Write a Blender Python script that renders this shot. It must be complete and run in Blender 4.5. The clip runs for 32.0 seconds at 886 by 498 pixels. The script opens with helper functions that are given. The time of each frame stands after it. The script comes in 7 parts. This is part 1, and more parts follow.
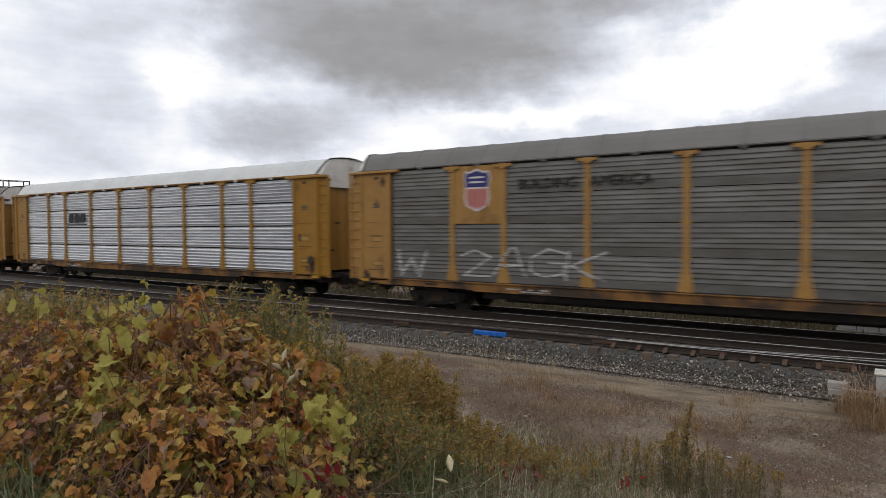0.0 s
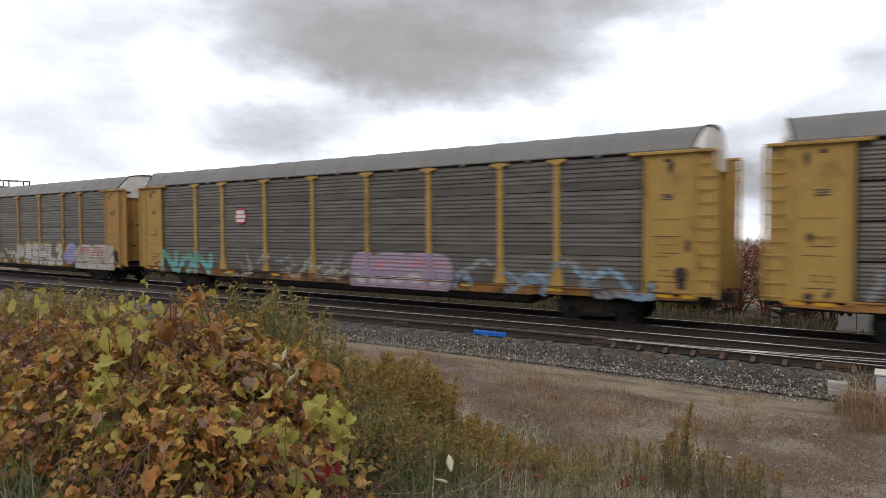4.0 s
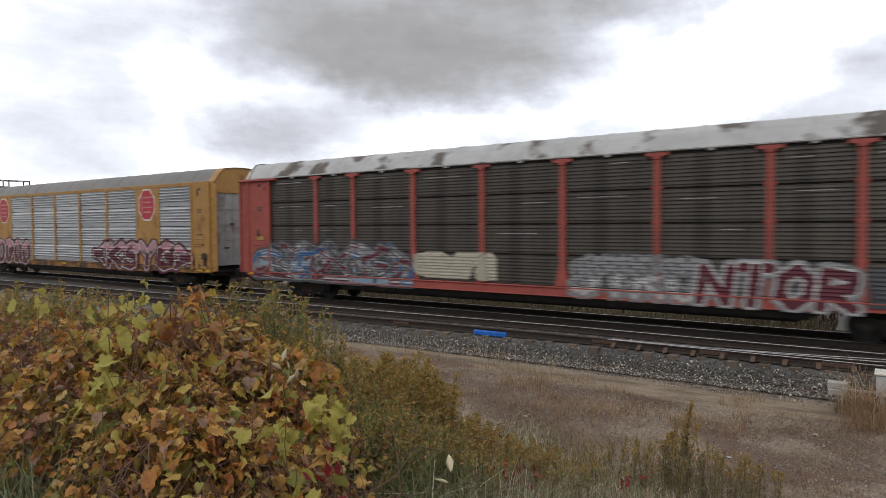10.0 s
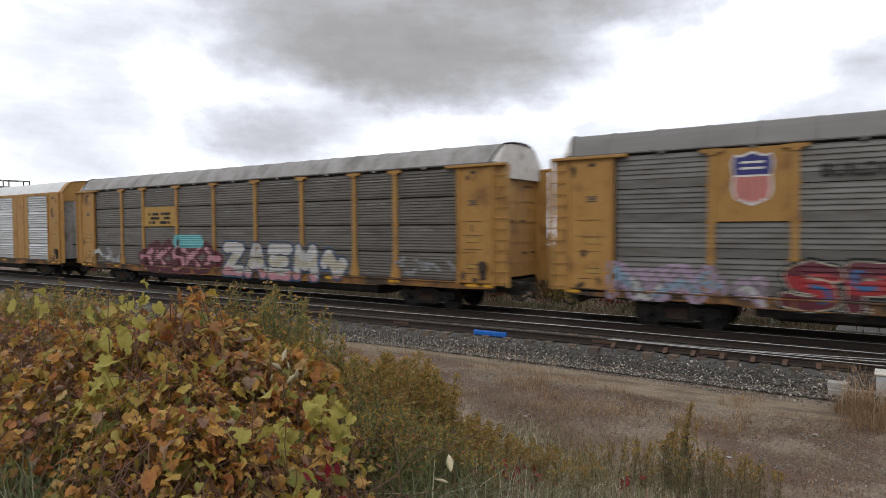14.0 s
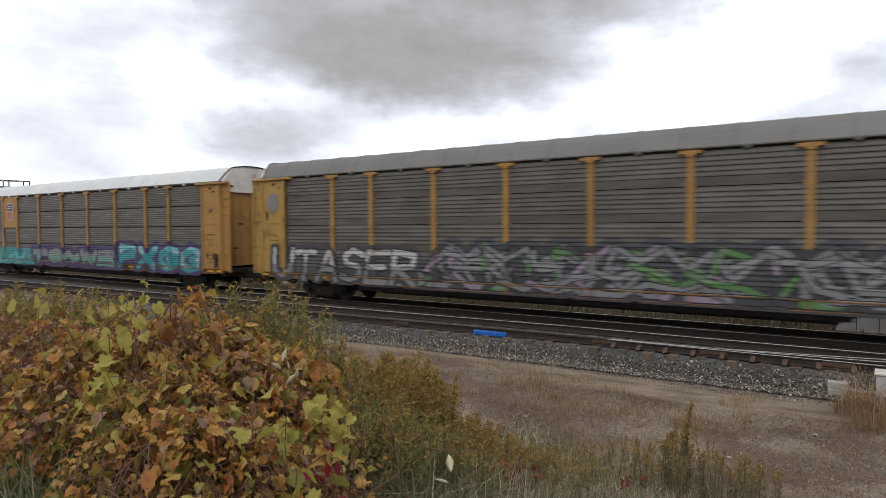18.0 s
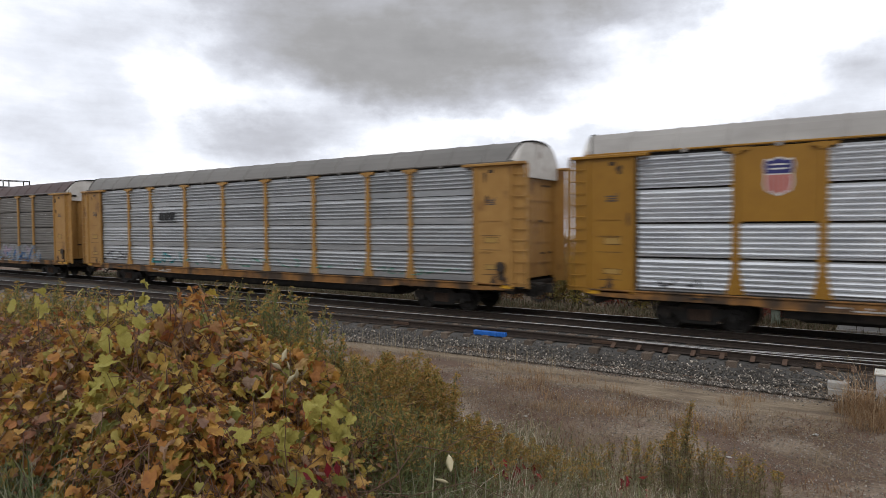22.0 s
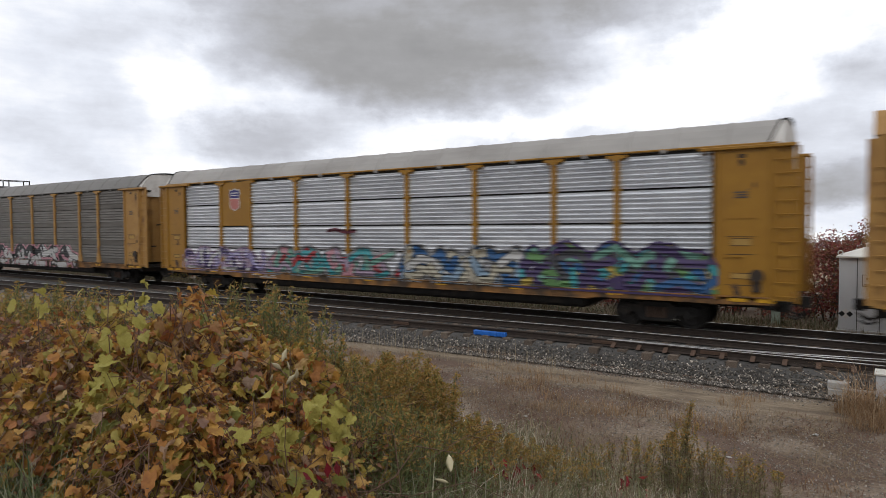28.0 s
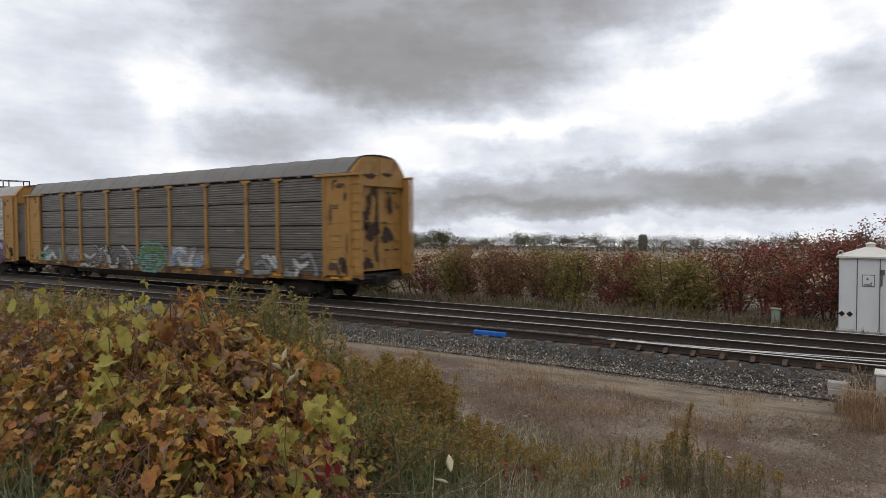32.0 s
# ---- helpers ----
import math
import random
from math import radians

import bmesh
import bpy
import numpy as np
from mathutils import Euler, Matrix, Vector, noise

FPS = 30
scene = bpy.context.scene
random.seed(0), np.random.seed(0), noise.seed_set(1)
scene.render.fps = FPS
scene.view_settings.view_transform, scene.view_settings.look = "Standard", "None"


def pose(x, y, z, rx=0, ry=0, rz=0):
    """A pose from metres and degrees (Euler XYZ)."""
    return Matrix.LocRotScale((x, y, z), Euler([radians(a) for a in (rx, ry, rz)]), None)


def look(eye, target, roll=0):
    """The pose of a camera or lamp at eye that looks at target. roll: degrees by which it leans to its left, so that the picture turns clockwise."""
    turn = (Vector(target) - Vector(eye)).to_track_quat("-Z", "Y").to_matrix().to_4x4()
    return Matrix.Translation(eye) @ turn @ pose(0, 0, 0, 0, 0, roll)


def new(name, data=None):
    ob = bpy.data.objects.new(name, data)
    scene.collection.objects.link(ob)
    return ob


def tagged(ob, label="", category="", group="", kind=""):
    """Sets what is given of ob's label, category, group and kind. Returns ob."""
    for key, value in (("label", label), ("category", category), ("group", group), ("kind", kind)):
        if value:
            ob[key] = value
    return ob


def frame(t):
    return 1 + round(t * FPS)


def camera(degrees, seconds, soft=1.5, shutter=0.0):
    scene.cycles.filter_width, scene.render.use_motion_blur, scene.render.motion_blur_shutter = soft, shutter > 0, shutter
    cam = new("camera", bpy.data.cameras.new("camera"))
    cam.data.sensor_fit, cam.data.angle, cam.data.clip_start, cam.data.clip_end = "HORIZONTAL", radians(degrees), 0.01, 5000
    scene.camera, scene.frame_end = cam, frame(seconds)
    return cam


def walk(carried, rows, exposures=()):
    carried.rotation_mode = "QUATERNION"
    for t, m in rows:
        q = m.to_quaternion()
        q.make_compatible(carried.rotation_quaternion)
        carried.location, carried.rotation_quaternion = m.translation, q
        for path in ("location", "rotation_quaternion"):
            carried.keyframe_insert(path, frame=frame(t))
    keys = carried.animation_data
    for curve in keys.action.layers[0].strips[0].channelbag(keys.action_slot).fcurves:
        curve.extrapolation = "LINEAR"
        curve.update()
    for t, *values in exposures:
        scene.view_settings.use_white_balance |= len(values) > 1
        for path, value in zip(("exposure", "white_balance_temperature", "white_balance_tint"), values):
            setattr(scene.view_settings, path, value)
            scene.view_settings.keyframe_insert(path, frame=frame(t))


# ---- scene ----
# ---------------------------------------------------------------- camera
EYE = (0.0, -19.8, 2.93)
HEADING, TILT = 34.62, 1.99
cam = camera(68.6, 32.0, soft=0.7, shutter=0.32)
AIM = pose(*EYE, 90 - TILT, 0, HEADING) @ Matrix.Rotation(radians(-0.33), 4, "Z")
walk(cam, [(0.0, AIM), (32.0, AIM)], exposures=[(0.0, -0.06), (1.0, 0.16), (3.0, 0.26), (7.0, 0.26), (10.0, 0.20), (11.0, 0.18), (12.0, -0.02), (14.0, 0.20), (17.0, 0.24), (21.0, 0.25), (22.0, 0.12), (23.0, -0.08), (24.0, -0.02), (25.0, 0.22), (28.0, 0.06), (29.0, 0.06), (31.0, 0.15), (32.0, -0.08)])

# ---------------------------------------------------------------- world and sun
world = bpy.data.worlds.new("overcast_sky")
scene.world = world
world.use_nodes = True
wn, wl = world.node_tree.nodes, world.node_tree.links
wn.clear()
w_out, w_bg, w_mix = wn.new("ShaderNodeOutputWorld"), wn.new("ShaderNodeBackground"), wn.new("ShaderNodeMix")
w_sky = wn.new("ShaderNodeTexSky")
w_sky.sky_type, w_sky.sun_disc = "NISHITA", False
w_sky.sun_elevation, w_sky.sun_rotation = radians(42), radians(20)
w_mix.data_type = "RGBA"
w_noise, w_map, w_ramp, w_co = wn.new("ShaderNodeTexNoise"), wn.new("ShaderNodeMapping"), wn.new("ShaderNodeValToRGB"), wn.new("ShaderNodeTexCoord")
w_map.inputs["Scale"].default_value = (1.6, 1.6, 4.0)
w_noise.inputs["Scale"].default_value, w_noise.inputs["Detail"].default_value = 1.6, 6.0
w_ramp.color_ramp.elements[0].position, w_ramp.color_ramp.elements[0].color = 0.30, (4.6, 4.9, 5.4, 1)
w_ramp.color_ramp.elements[1].position, w_ramp.color_ramp.elements[1].color = 0.68, (10.5, 10.8, 11.2, 1)
w_mix.inputs["Factor"].default_value = 0.9
w_bg.inputs["Strength"].default_value = 0.09
wl.new(w_co.outputs["Generated"], w_map.inputs["Vector"])
wl.new(w_map.outputs["Vector"], w_noise.inputs["Vector"])
wl.new(w_noise.outputs["Fac"], w_ramp.inputs["Fac"])
wl.new(w_sky.outputs["Color"], w_mix.inputs[6])
wl.new(w_ramp.outputs["Color"], w_mix.inputs[7])
w_sep, w_rise, w_scale = wn.new("ShaderNodeSeparateXYZ"), wn.new("ShaderNodeMapRange"), wn.new("ShaderNodeVectorMath")
w_rise.inputs["To Min"].default_value, w_rise.inputs["To Max"].default_value = 0.52, 1.42
w_scale.operation = "SCALE"
wl.new(w_co.outputs["Generated"], w_sep.inputs[0])
wl.new(w_sep.outputs["Z"], w_rise.inputs["Value"])
wl.new(w_mix.outputs[2], w_scale.inputs[0])
wl.new(w_rise.outputs["Result"], w_scale.inputs["Scale"])
wl.new(w_scale.outputs[0], w_bg.inputs["Color"])
wl.new(w_bg.outputs["Background"], w_out.inputs["Surface"])

sun = new("sun", bpy.data.lights.new("sun", "SUN"))
sun.data.energy, sun.data.angle, sun.data.color = 0.9, radians(25), (1.0, 0.97, 0.92)
sun.matrix_world = look((14, -28, 32), (0, 0, 0))


# ---------------------------------------------------------------- materials
def material(name, base, other=None, rough=0.7, metal=0.0, scale=3.0, stretch=(1, 1, 1), bump=0.15, bump_scale=40.0,
             third=None, third_scale=0.6, third_at=(0.52, 0.68), third_max=1.0, island=None, random_tone=0.0, spec=0.4, streak=None):
    """A node material: two colours mixed by a fine noise, a third by a broad one, with bump; tones vary piece by piece."""
    m = bpy.data.materials.new(name)
    m.use_nodes = True
    n, l = m.node_tree.nodes, m.node_tree.links
    b = n["Principled BSDF"]
    b.inputs["Roughness"].default_value, b.inputs["Metallic"].default_value = rough, metal
    b.inputs["Specular IOR Level"].default_value = spec
    co, mp = n.new("ShaderNodeTexCoord"), n.new("ShaderNodeMapping")
    mp.inputs["Scale"].default_value = stretch
    l.new(co.outputs["Object"], mp.inputs["Vector"])
    if random_tone:
        own = n.new("ShaderNodeObjectInfo")
        jump = n.new("ShaderNodeVectorMath")
        jump.operation = "SCALE"
        jump.inputs[0].default_value = (37.0, 11.0, 23.0)
        l.new(own.outputs["Random"], jump.inputs["Scale"])
        l.new(jump.outputs[0], mp.inputs["Location"])
    fine = n.new("ShaderNodeTexNoise")
    fine.inputs["Scale"].default_value, fine.inputs["Detail"].default_value = scale, 7.0
    fine.inputs["Roughness"].default_value = 0.62
    l.new(mp.outputs["Vector"], fine.inputs["Vector"])
    ramp = n.new("ShaderNodeValToRGB")
    ramp.color_ramp.elements[0].position, ramp.color_ramp.elements[0].color = 0.32, (*base, 1)
    ramp.color_ramp.elements[1].position, ramp.color_ramp.elements[1].color = 0.70, (*(other or [c * 0.75 for c in base]), 1)
    l.new(fine.outputs["Fac"], ramp.inputs["Fac"])
    colour = ramp.outputs["Color"]
    if island:
        geo, tint = n.new("ShaderNodeNewGeometry"), n.new("ShaderNodeValToRGB")
        tint.color_ramp.interpolation = "LINEAR"
        cr = tint.color_ramp.elements
        while len(cr) < len(island):
            cr.new(0.5)
        for k, (e, c) in enumerate(zip(cr, island)):
            e.position, e.color = k / max(1, len(island) - 1), (*c, 1)
        l.new(geo.outputs["Random Per Island"], tint.inputs["Fac"])
        mx = n.new("ShaderNodeMix")
        mx.data_type, mx.blend_type = "RGBA", "MULTIPLY"
        mx.inputs["Factor"].default_value = 1.0
        l.new(colour, mx.inputs[6]), l.new(tint.outputs["Color"], mx.inputs[7])
        colour = mx.outputs[2]
    if third:
        broad, rr = n.new("ShaderNodeTexNoise"), n.new("ShaderNodeMapRange")
        broad.inputs["Scale"].default_value, broad.inputs["Detail"].default_value = third_scale, 5.0
        l.new(mp.outputs["Vector"], broad.inputs["Vector"])
        rr.inputs["From Min"].default_value, rr.inputs["From Max"].default_value = third_at
        rr.inputs["To Max"].default_value = third_max
        l.new(broad.outputs["Fac"], rr.inputs["Value"])
        mx = n.new("ShaderNodeMix")
        mx.data_type = "RGBA"
        l.new(rr.outputs["Result"], mx.inputs["Factor"])
        l.new(colour, mx.inputs[6])
        mx.inputs[7].default_value = (*third, 1)
        colour = mx.outputs[2]
    if streak:
        sep, ab, add, sm, mx = (n.new("ShaderNode" + k) for k in ("SeparateXYZ", "Math", "Math", "MapRange", "Mix"))
        l.new(co.outputs["Object"], sep.inputs[0])
        add.operation, ab.operation, mx.data_type = "MULTIPLY_ADD", "ABSOLUTE", "RGBA"
        l.new(fine.outputs["Fac"], add.inputs[0])
        add.inputs[1].default_value = 0.5
        l.new(sep.outputs["X"], add.inputs[2])
        l.new(add.outputs[0], ab.inputs[0])
        sm.interpolation_type = "SMOOTHSTEP"
        sm.inputs["From Min"].default_value, sm.inputs["From Max"].default_value, sm.inputs["To Min"].default_value, sm.inputs["To Max"].default_value = 0.12, 0.34, 0.85, 0.0
        l.new(ab.outputs[0], sm.inputs["Value"])
        l.new(sm.outputs["Result"], mx.inputs["Factor"])
        l.new(colour, mx.inputs[6])
        mx.inputs[7].default_value = (*streak, 1)
        colour = mx.outputs[2]
    if random_tone:
        info, mr, hs = n.new("ShaderNodeObjectInfo"), n.new("ShaderNodeMapRange"), n.new("ShaderNodeHueSaturation")
        mr.inputs["To Min"].default_value, mr.inputs["To Max"].default_value = 1 - random_tone, 1 + random_tone
        l.new(info.outputs["Random"], mr.inputs["Value"])
        l.new(mr.outputs["Result"], hs.inputs["Value"])
        l.new(colour, hs.inputs["Color"])
        colour = hs.outputs["Color"]
    l.new(colour, b.inputs["Base Color"])
    if bump:
        bn, bf = n.new("ShaderNodeBump"), n.new("ShaderNodeTexNoise")
        bf.inputs["Scale"].default_value, bf.inputs["Detail"].default_value = bump_scale, 4.0
        l.new(mp.outputs["Vector"], bf.inputs["Vector"])
        bn.inputs["Strength"].default_value, bn.inputs["Distance"].default_value = bump, 0.02
        l.new(bf.outputs["Fac"], bn.inputs["Height"])
        l.new(bn.outputs["Normal"], b.inputs["Normal"])
    return m


YELLOW = material("yellow_paint", (0.37, 0.205, 0.058), (0.31, 0.16, 0.042), 0.55, scale=2.5, third=(0.17, 0.08, 0.028), third_scale=1.3, third_at=(0.56, 0.74), bump=0.05, random_tone=0.06)
YELLOW_PALE = material("pale_yellow_paint", (0.40, 0.25, 0.065), (0.34, 0.20, 0.05), 0.55, scale=2.5, third=(0.20, 0.11, 0.036), third_scale=1.3, third_at=(0.56, 0.74), bump=0.05, random_tone=0.06)
YELLOW_DEEP = material("golden_paint", (0.31, 0.155, 0.018), (0.26, 0.125, 0.014), 0.45, scale=2.0, third=(0.22, 0.11, 0.02), third_scale=0.8, third_at=(0.62, 0.85), bump=0.04, random_tone=0.05)
YELLOW_RUST = material("rusty_yellow_paint", (0.33, 0.15, 0.04), (0.24, 0.10, 0.032), 0.65, scale=3.0, third=(0.13, 0.055, 0.03), third_scale=1.2, third_at=(0.48, 0.70), bump=0.08, random_tone=0.06)
YELLOW_SILL = material("grimy_yellow_sill_paint", (0.27, 0.125, 0.032), (0.15, 0.07, 0.022), 0.7, scale=2.6, third=(0.05, 0.032, 0.02), third_scale=1.3, third_at=(0.42, 0.60), bump=0.08, random_tone=0.10)
RED = material("faded_red_paint", (0.33, 0.075, 0.058), (0.27, 0.058, 0.046), 0.6, scale=2.5, third=(0.14, 0.04, 0.03), third_scale=1.0, third_at=(0.55, 0.8), bump=0.06, random_tone=0.06)
PANEL_DARK = material("dark_weathered_galvanised_panel", (0.132, 0.121, 0.108), (0.092, 0.082, 0.071), 0.5, 0.25, 1.6, (0.5, 1, 3), 0.05, third=(0.080, 0.069, 0.060), third_scale=1.4, third_at=(0.48, 0.72), random_tone=0.08)
PANEL_GREY = material("grey_weathered_galvanised_panel", (0.175, 0.169, 0.158), (0.108, 0.101, 0.092), 0.48, 0.3, 1.6, (0.5, 1, 3), 0.05, third=(0.10, 0.088, 0.076), third_scale=1.4, third_at=(0.50, 0.76), random_tone=0.10)
PANEL_SILVER = material("bright_galvanised_panel", (0.70, 0.71, 0.73), (0.52, 0.53, 0.56), 0.28, 0.85, 1.8, (0.4, 1, 3), 0.04, third=(0.40, 0.41, 0.44), third_scale=0.8, third_at=(0.58, 0.85), random_tone=0.06)
PANEL_BLUISH = material("dull_silver_galvanised_panel", (0.44, 0.45, 0.465), (0.33, 0.34, 0.355), 0.34, 0.75, 1.8, (0.4, 1, 3), 0.04, third=(0.24, 0.25, 0.26), third_scale=0.8, third_at=(0.55, 0.85), random_tone=0.08)
PANEL_WHITE = material("pale_galvanised_panel", (0.58, 0.59, 0.61), (0.45, 0.46, 0.47), 0.34, 0.7, 1.8, (0.4, 1, 3), 0.04, third=(0.40, 0.39, 0.38), third_scale=0.8, third_at=(0.55, 0.85), random_tone=0.08)
PANEL_BROWN = material("rain_streaked_brown_panel", (0.070, 0.060, 0.048), (0.034, 0.027, 0.022), 0.55, 0.2, 1.2, (1.5, 1, 0.25), 0.05, third=(0.05, 0.04, 0.034), third_scale=0.8, third_at=(0.5, 0.75), streak=(0.028, 0.022, 0.018))
ROOF_GREY = material("galvanised_roof_sheet", (0.175, 0.165, 0.155), (0.135, 0.128, 0.12), 0.55, 0.3, 0.8, (0.6, 1, 1), 0.03, third=(0.11, 0.104, 0.098), third_scale=0.3, third_at=(0.5, 0.8))
ROOF_PALE = material("pale_roof_sheet", (0.34, 0.32, 0.30), (0.27, 0.255, 0.24), 0.55, 0.2, 0.8, (0.6, 1, 1), 0.03, third=(0.20, 0.18, 0.165), third_scale=0.4, third_at=(0.5, 0.8))
ROOF_WHITE = material("white_roof_sheet", (0.60, 0.61, 0.61), (0.50, 0.51, 0.51), 0.5, 0.0, 0.8, (0.6, 1, 1), 0.03, third=(0.45, 0.44, 0.42), third_scale=0.35, third_at=(0.6, 0.85))
ROOF_BROWN = material("brown_rusted_roof_sheet", (0.055, 0.026, 0.024), (0.038, 0.018, 0.017), 0.6, 0.0, 1.5, (0.5, 1, 1), 0.05, third=(0.10, 0.06, 0.055), third_scale=0.6, third_at=(0.62, 0.85))
ROOF_BLOTCHY = material("peeling_white_roof_sheet", (0.40, 0.395, 0.39), (0.29, 0.285, 0.28), 0.6, 0.0, 1.2, (1, 1, 1), 0.06, third=(0.085, 0.068, 0.055), third_scale=0.9, third_at=(0.53, 0.60))
ROOF_DIRTY = material("dirt_streaked_roof_sheet", (0.30, 0.29, 0.28), (0.20, 0.19, 0.18), 0.6, 0.1, 1.0, (1.6, 1, 1), 0.06, third=(0.13, 0.12, 0.11), third_scale=0.8, third_at=(0.48, 0.72))
WHITE_CAP = material("white_gable_sheet", (0.62, 0.60, 0.57), (0.50, 0.47, 0.44), 0.6, 0.0, 3.0, third=(0.24, 0.17, 0.14), third_scale=1.6, third_at=(0.56, 0.72), bump=0.05)
DARK_STEEL = material("grimy_dark_steel", (0.030, 0.027, 0.025), (0.018, 0.016, 0.015), 0.7, 0.3, 6.0, third=(0.06, 0.045, 0.035), third_scale=2.0, bump=0.1)
WHEEL_STEEL = material("dirty_wheel_steel", (0.05, 0.045, 0.042), (0.03, 0.027, 0.025), 0.55, 0.6, 8.0, bump=0.05)
RUST_STEEL = material("rusty_steel", (0.10, 0.06, 0.04), (0.06, 0.035, 0.025), 0.75, 0.2, 6.0, bump=0.12)
STRIP_GREY = material("grey_end_door_sheet", (0.36, 0.36, 0.36), (0.27, 0.27, 0.27), 0.5, 0.2, 2.0, third=(0.18, 0.16, 0.14), third_scale=1.2)


def paint(name, colour, rough=0.55):
    return material(name, colour, [c * 0.82 for c in colour], rough, 0.0, 4.0, third=[c * 0.6 for c in colour], third_scale=1.5, third_at=(0.62, 0.9), bump=0.03)


INK = {k: paint("spray_paint_" + k, [0.82 * v for v in c]) for k, c in {
    "black": (0.012, 0.012, 0.014), "white": (0.52, 0.51, 0.50), "cream": (0.46, 0.42, 0.33), "blue": (0.03, 0.11, 0.27), "teal": (0.05, 0.30, 0.33),
    "aqua": (0.16, 0.48, 0.50), "red": (0.35, 0.03, 0.035), "maroon": (0.11, 0.018, 0.03), "pink": (0.50, 0.24, 0.28), "mauve": (0.36, 0.27, 0.36),
    "purple": (0.07, 0.045, 0.13), "lilac": (0.34, 0.30, 0.50), "yellow": (0.45, 0.33, 0.07), "orange": (0.50, 0.15, 0.03), "green": (0.12, 0.25, 0.09),
    "seagreen": (0.16, 0.34, 0.27), "grey": (0.26, 0.26, 0.27), "paleblue": (0.25, 0.35, 0.46), "darkgrey": (0.07, 0.07, 0.08)}.items()}
DECAL_YELLOW = paint("reflective_yellow", (0.60, 0.32, 0.02), 0.4)
SIGN_YELLOW = paint("dull_sign_yellow", (0.38, 0.23, 0.06), 0.6)
GRIME = material("black_oily_grime", (0.022, 0.018, 0.015), (0.05, 0.03, 0.02), 0.7, 0.0, 9.0, bump=0.15)
FIELD_PINK = paint("emblem_faded_red", (0.46, 0.22, 0.20))
LOGO_BLUE, LOGO_RED, LOGO_WHITE = paint("emblem_blue", (0.035, 0.035, 0.16)), paint("emblem_red", (0.48, 0.14, 0.12)), paint("emblem_white", (0.66, 0.64, 0.62))
SIGN_RED = paint("sign_red", (0.42, 0.03, 0.05))
RUST_BLACK = material("burnt_rust", (0.03, 0.018, 0.014), (0.06, 0.03, 0.02), 0.8, 0.0, 5.0, bump=0.15)


# ---------------------------------------------------------------- mesh helpers
class Build:
    """Gathers vertices and faces; mesh() makes them one mesh."""

    def __init__(self):
        self.v, self.f = [], []

    def add(self, verts, faces):
        k = len(self.v)
        self.v.extend(tuple(p) for p in verts)
        self.f.extend(tuple(k + i for i in f) for f in faces)
        return self

    def box(self, x0, x1, y0, y1, z0, z1, c=0.0):
        """A box, with chamfers c on its long edges when given."""
        if c <= 0:
            return self.add([(x, y, z) for x in (x0, x1) for y in (y0, y1) for z in (z0, z1)],
                            [(0, 1, 3, 2), (4, 6, 7, 5), (0, 4, 5, 1), (2, 3, 7, 6), (0, 2, 6, 4), (1, 5, 7, 3)])
        size = (x1 - x0, y1 - y0, z1 - z0)
        a = max(range(3), key=lambda i: size[i])
        lo, hi = (x0, y0, z0), (x1, y1, z1)
        b, d = (a + 1) % 3, (a + 2) % 3
        ring = [(lo[b] + c, lo[d]), (hi[b] - c, lo[d]), (hi[b], lo[d] + c), (hi[b], hi[d] - c), (hi[b] - c, hi[d]), (lo[b] + c, hi[d]), (lo[b], hi[d] - c), (lo[b], lo[d] + c)]
        verts = []
        for s in (lo[a], hi[a]):
            for p, q in ring:
                w = [0, 0, 0]
                w[a], w[b], w[d] = s, p, q
                verts.append(w)
        return self.add(verts, [tuple(range(7, -1, -1)), tuple(range(8, 16))] + [(i, (i + 1) % 8, 8 + (i + 1) % 8, 8 + i) for i in range(8)])

    def prism(self, outline, axis, a, b):
        """An outline of (p, q) pairs, drawn out along an axis from a to b."""
        k = len(outline)
        put = {"x": lambda s, p, q: (s, p, q), "y": lambda s, p, q: (p, s, q), "z": lambda s, p, q: (p, q, s)}[axis]
        verts = [put(a, p, q) for p, q in outline] + [put(b, p, q) for p, q in outline]
        return self.add(verts, [tuple(range(k - 1, -1, -1)), tuple(range(k, 2 * k))] + [(i, (i + 1) % k, k + (i + 1) % k, k + i) for i in range(k)])

    def rod(self, a, b, r, n=6, r2=None):
        a, b = Vector(a), Vector(b)
        q = (b - a).to_track_quat("Z", "Y")
        r2 = r if r2 is None else r2
        verts = [a + q @ Vector((r * math.cos(t), r * math.sin(t), 0)) for t in np.linspace(0, 2 * math.pi, n, endpoint=False)]
        verts += [b + q @ Vector((r2 * math.cos(t), r2 * math.sin(t), 0)) for t in np.linspace(0, 2 * math.pi, n, endpoint=False)]
        return self.add(verts, [tuple(range(n - 1, -1, -1)), tuple(range(n, 2 * n))] + [(i, (i + 1) % n, n + (i + 1) % n, n + i) for i in range(n)])

    def mesh(self, name, mats, index=None, smooth=False):
        me = bpy.data.meshes.new(name)
        me.from_pydata(self.v, [], self.f)
        for m in mats if isinstance(mats, (list, tuple)) else [mats]:
            me.materials.append(m)
        if index is not None:
            me.polygons.foreach_set("material_index", np.asarray(index, dtype=np.int32))
        if smooth:
            me.polygons.foreach_set("use_smooth", np.ones(len(me.polygons), dtype=bool))
        me.update()
        return me


def part(name, me, parent, at=None, label="", kind=""):
    ob = new(name, me)
    ob.parent = parent
    if at is not None:
        ob.matrix_basis = at
    return tagged(ob, label=label, kind=kind)


def thing(name, label, category, group="", at=None, kind=""):
    ob = new(name)
    ob.empty_display_size = 0.3
    if at is not None:
        ob.matrix_basis = at
    return tagged(ob, label, category, group, kind)


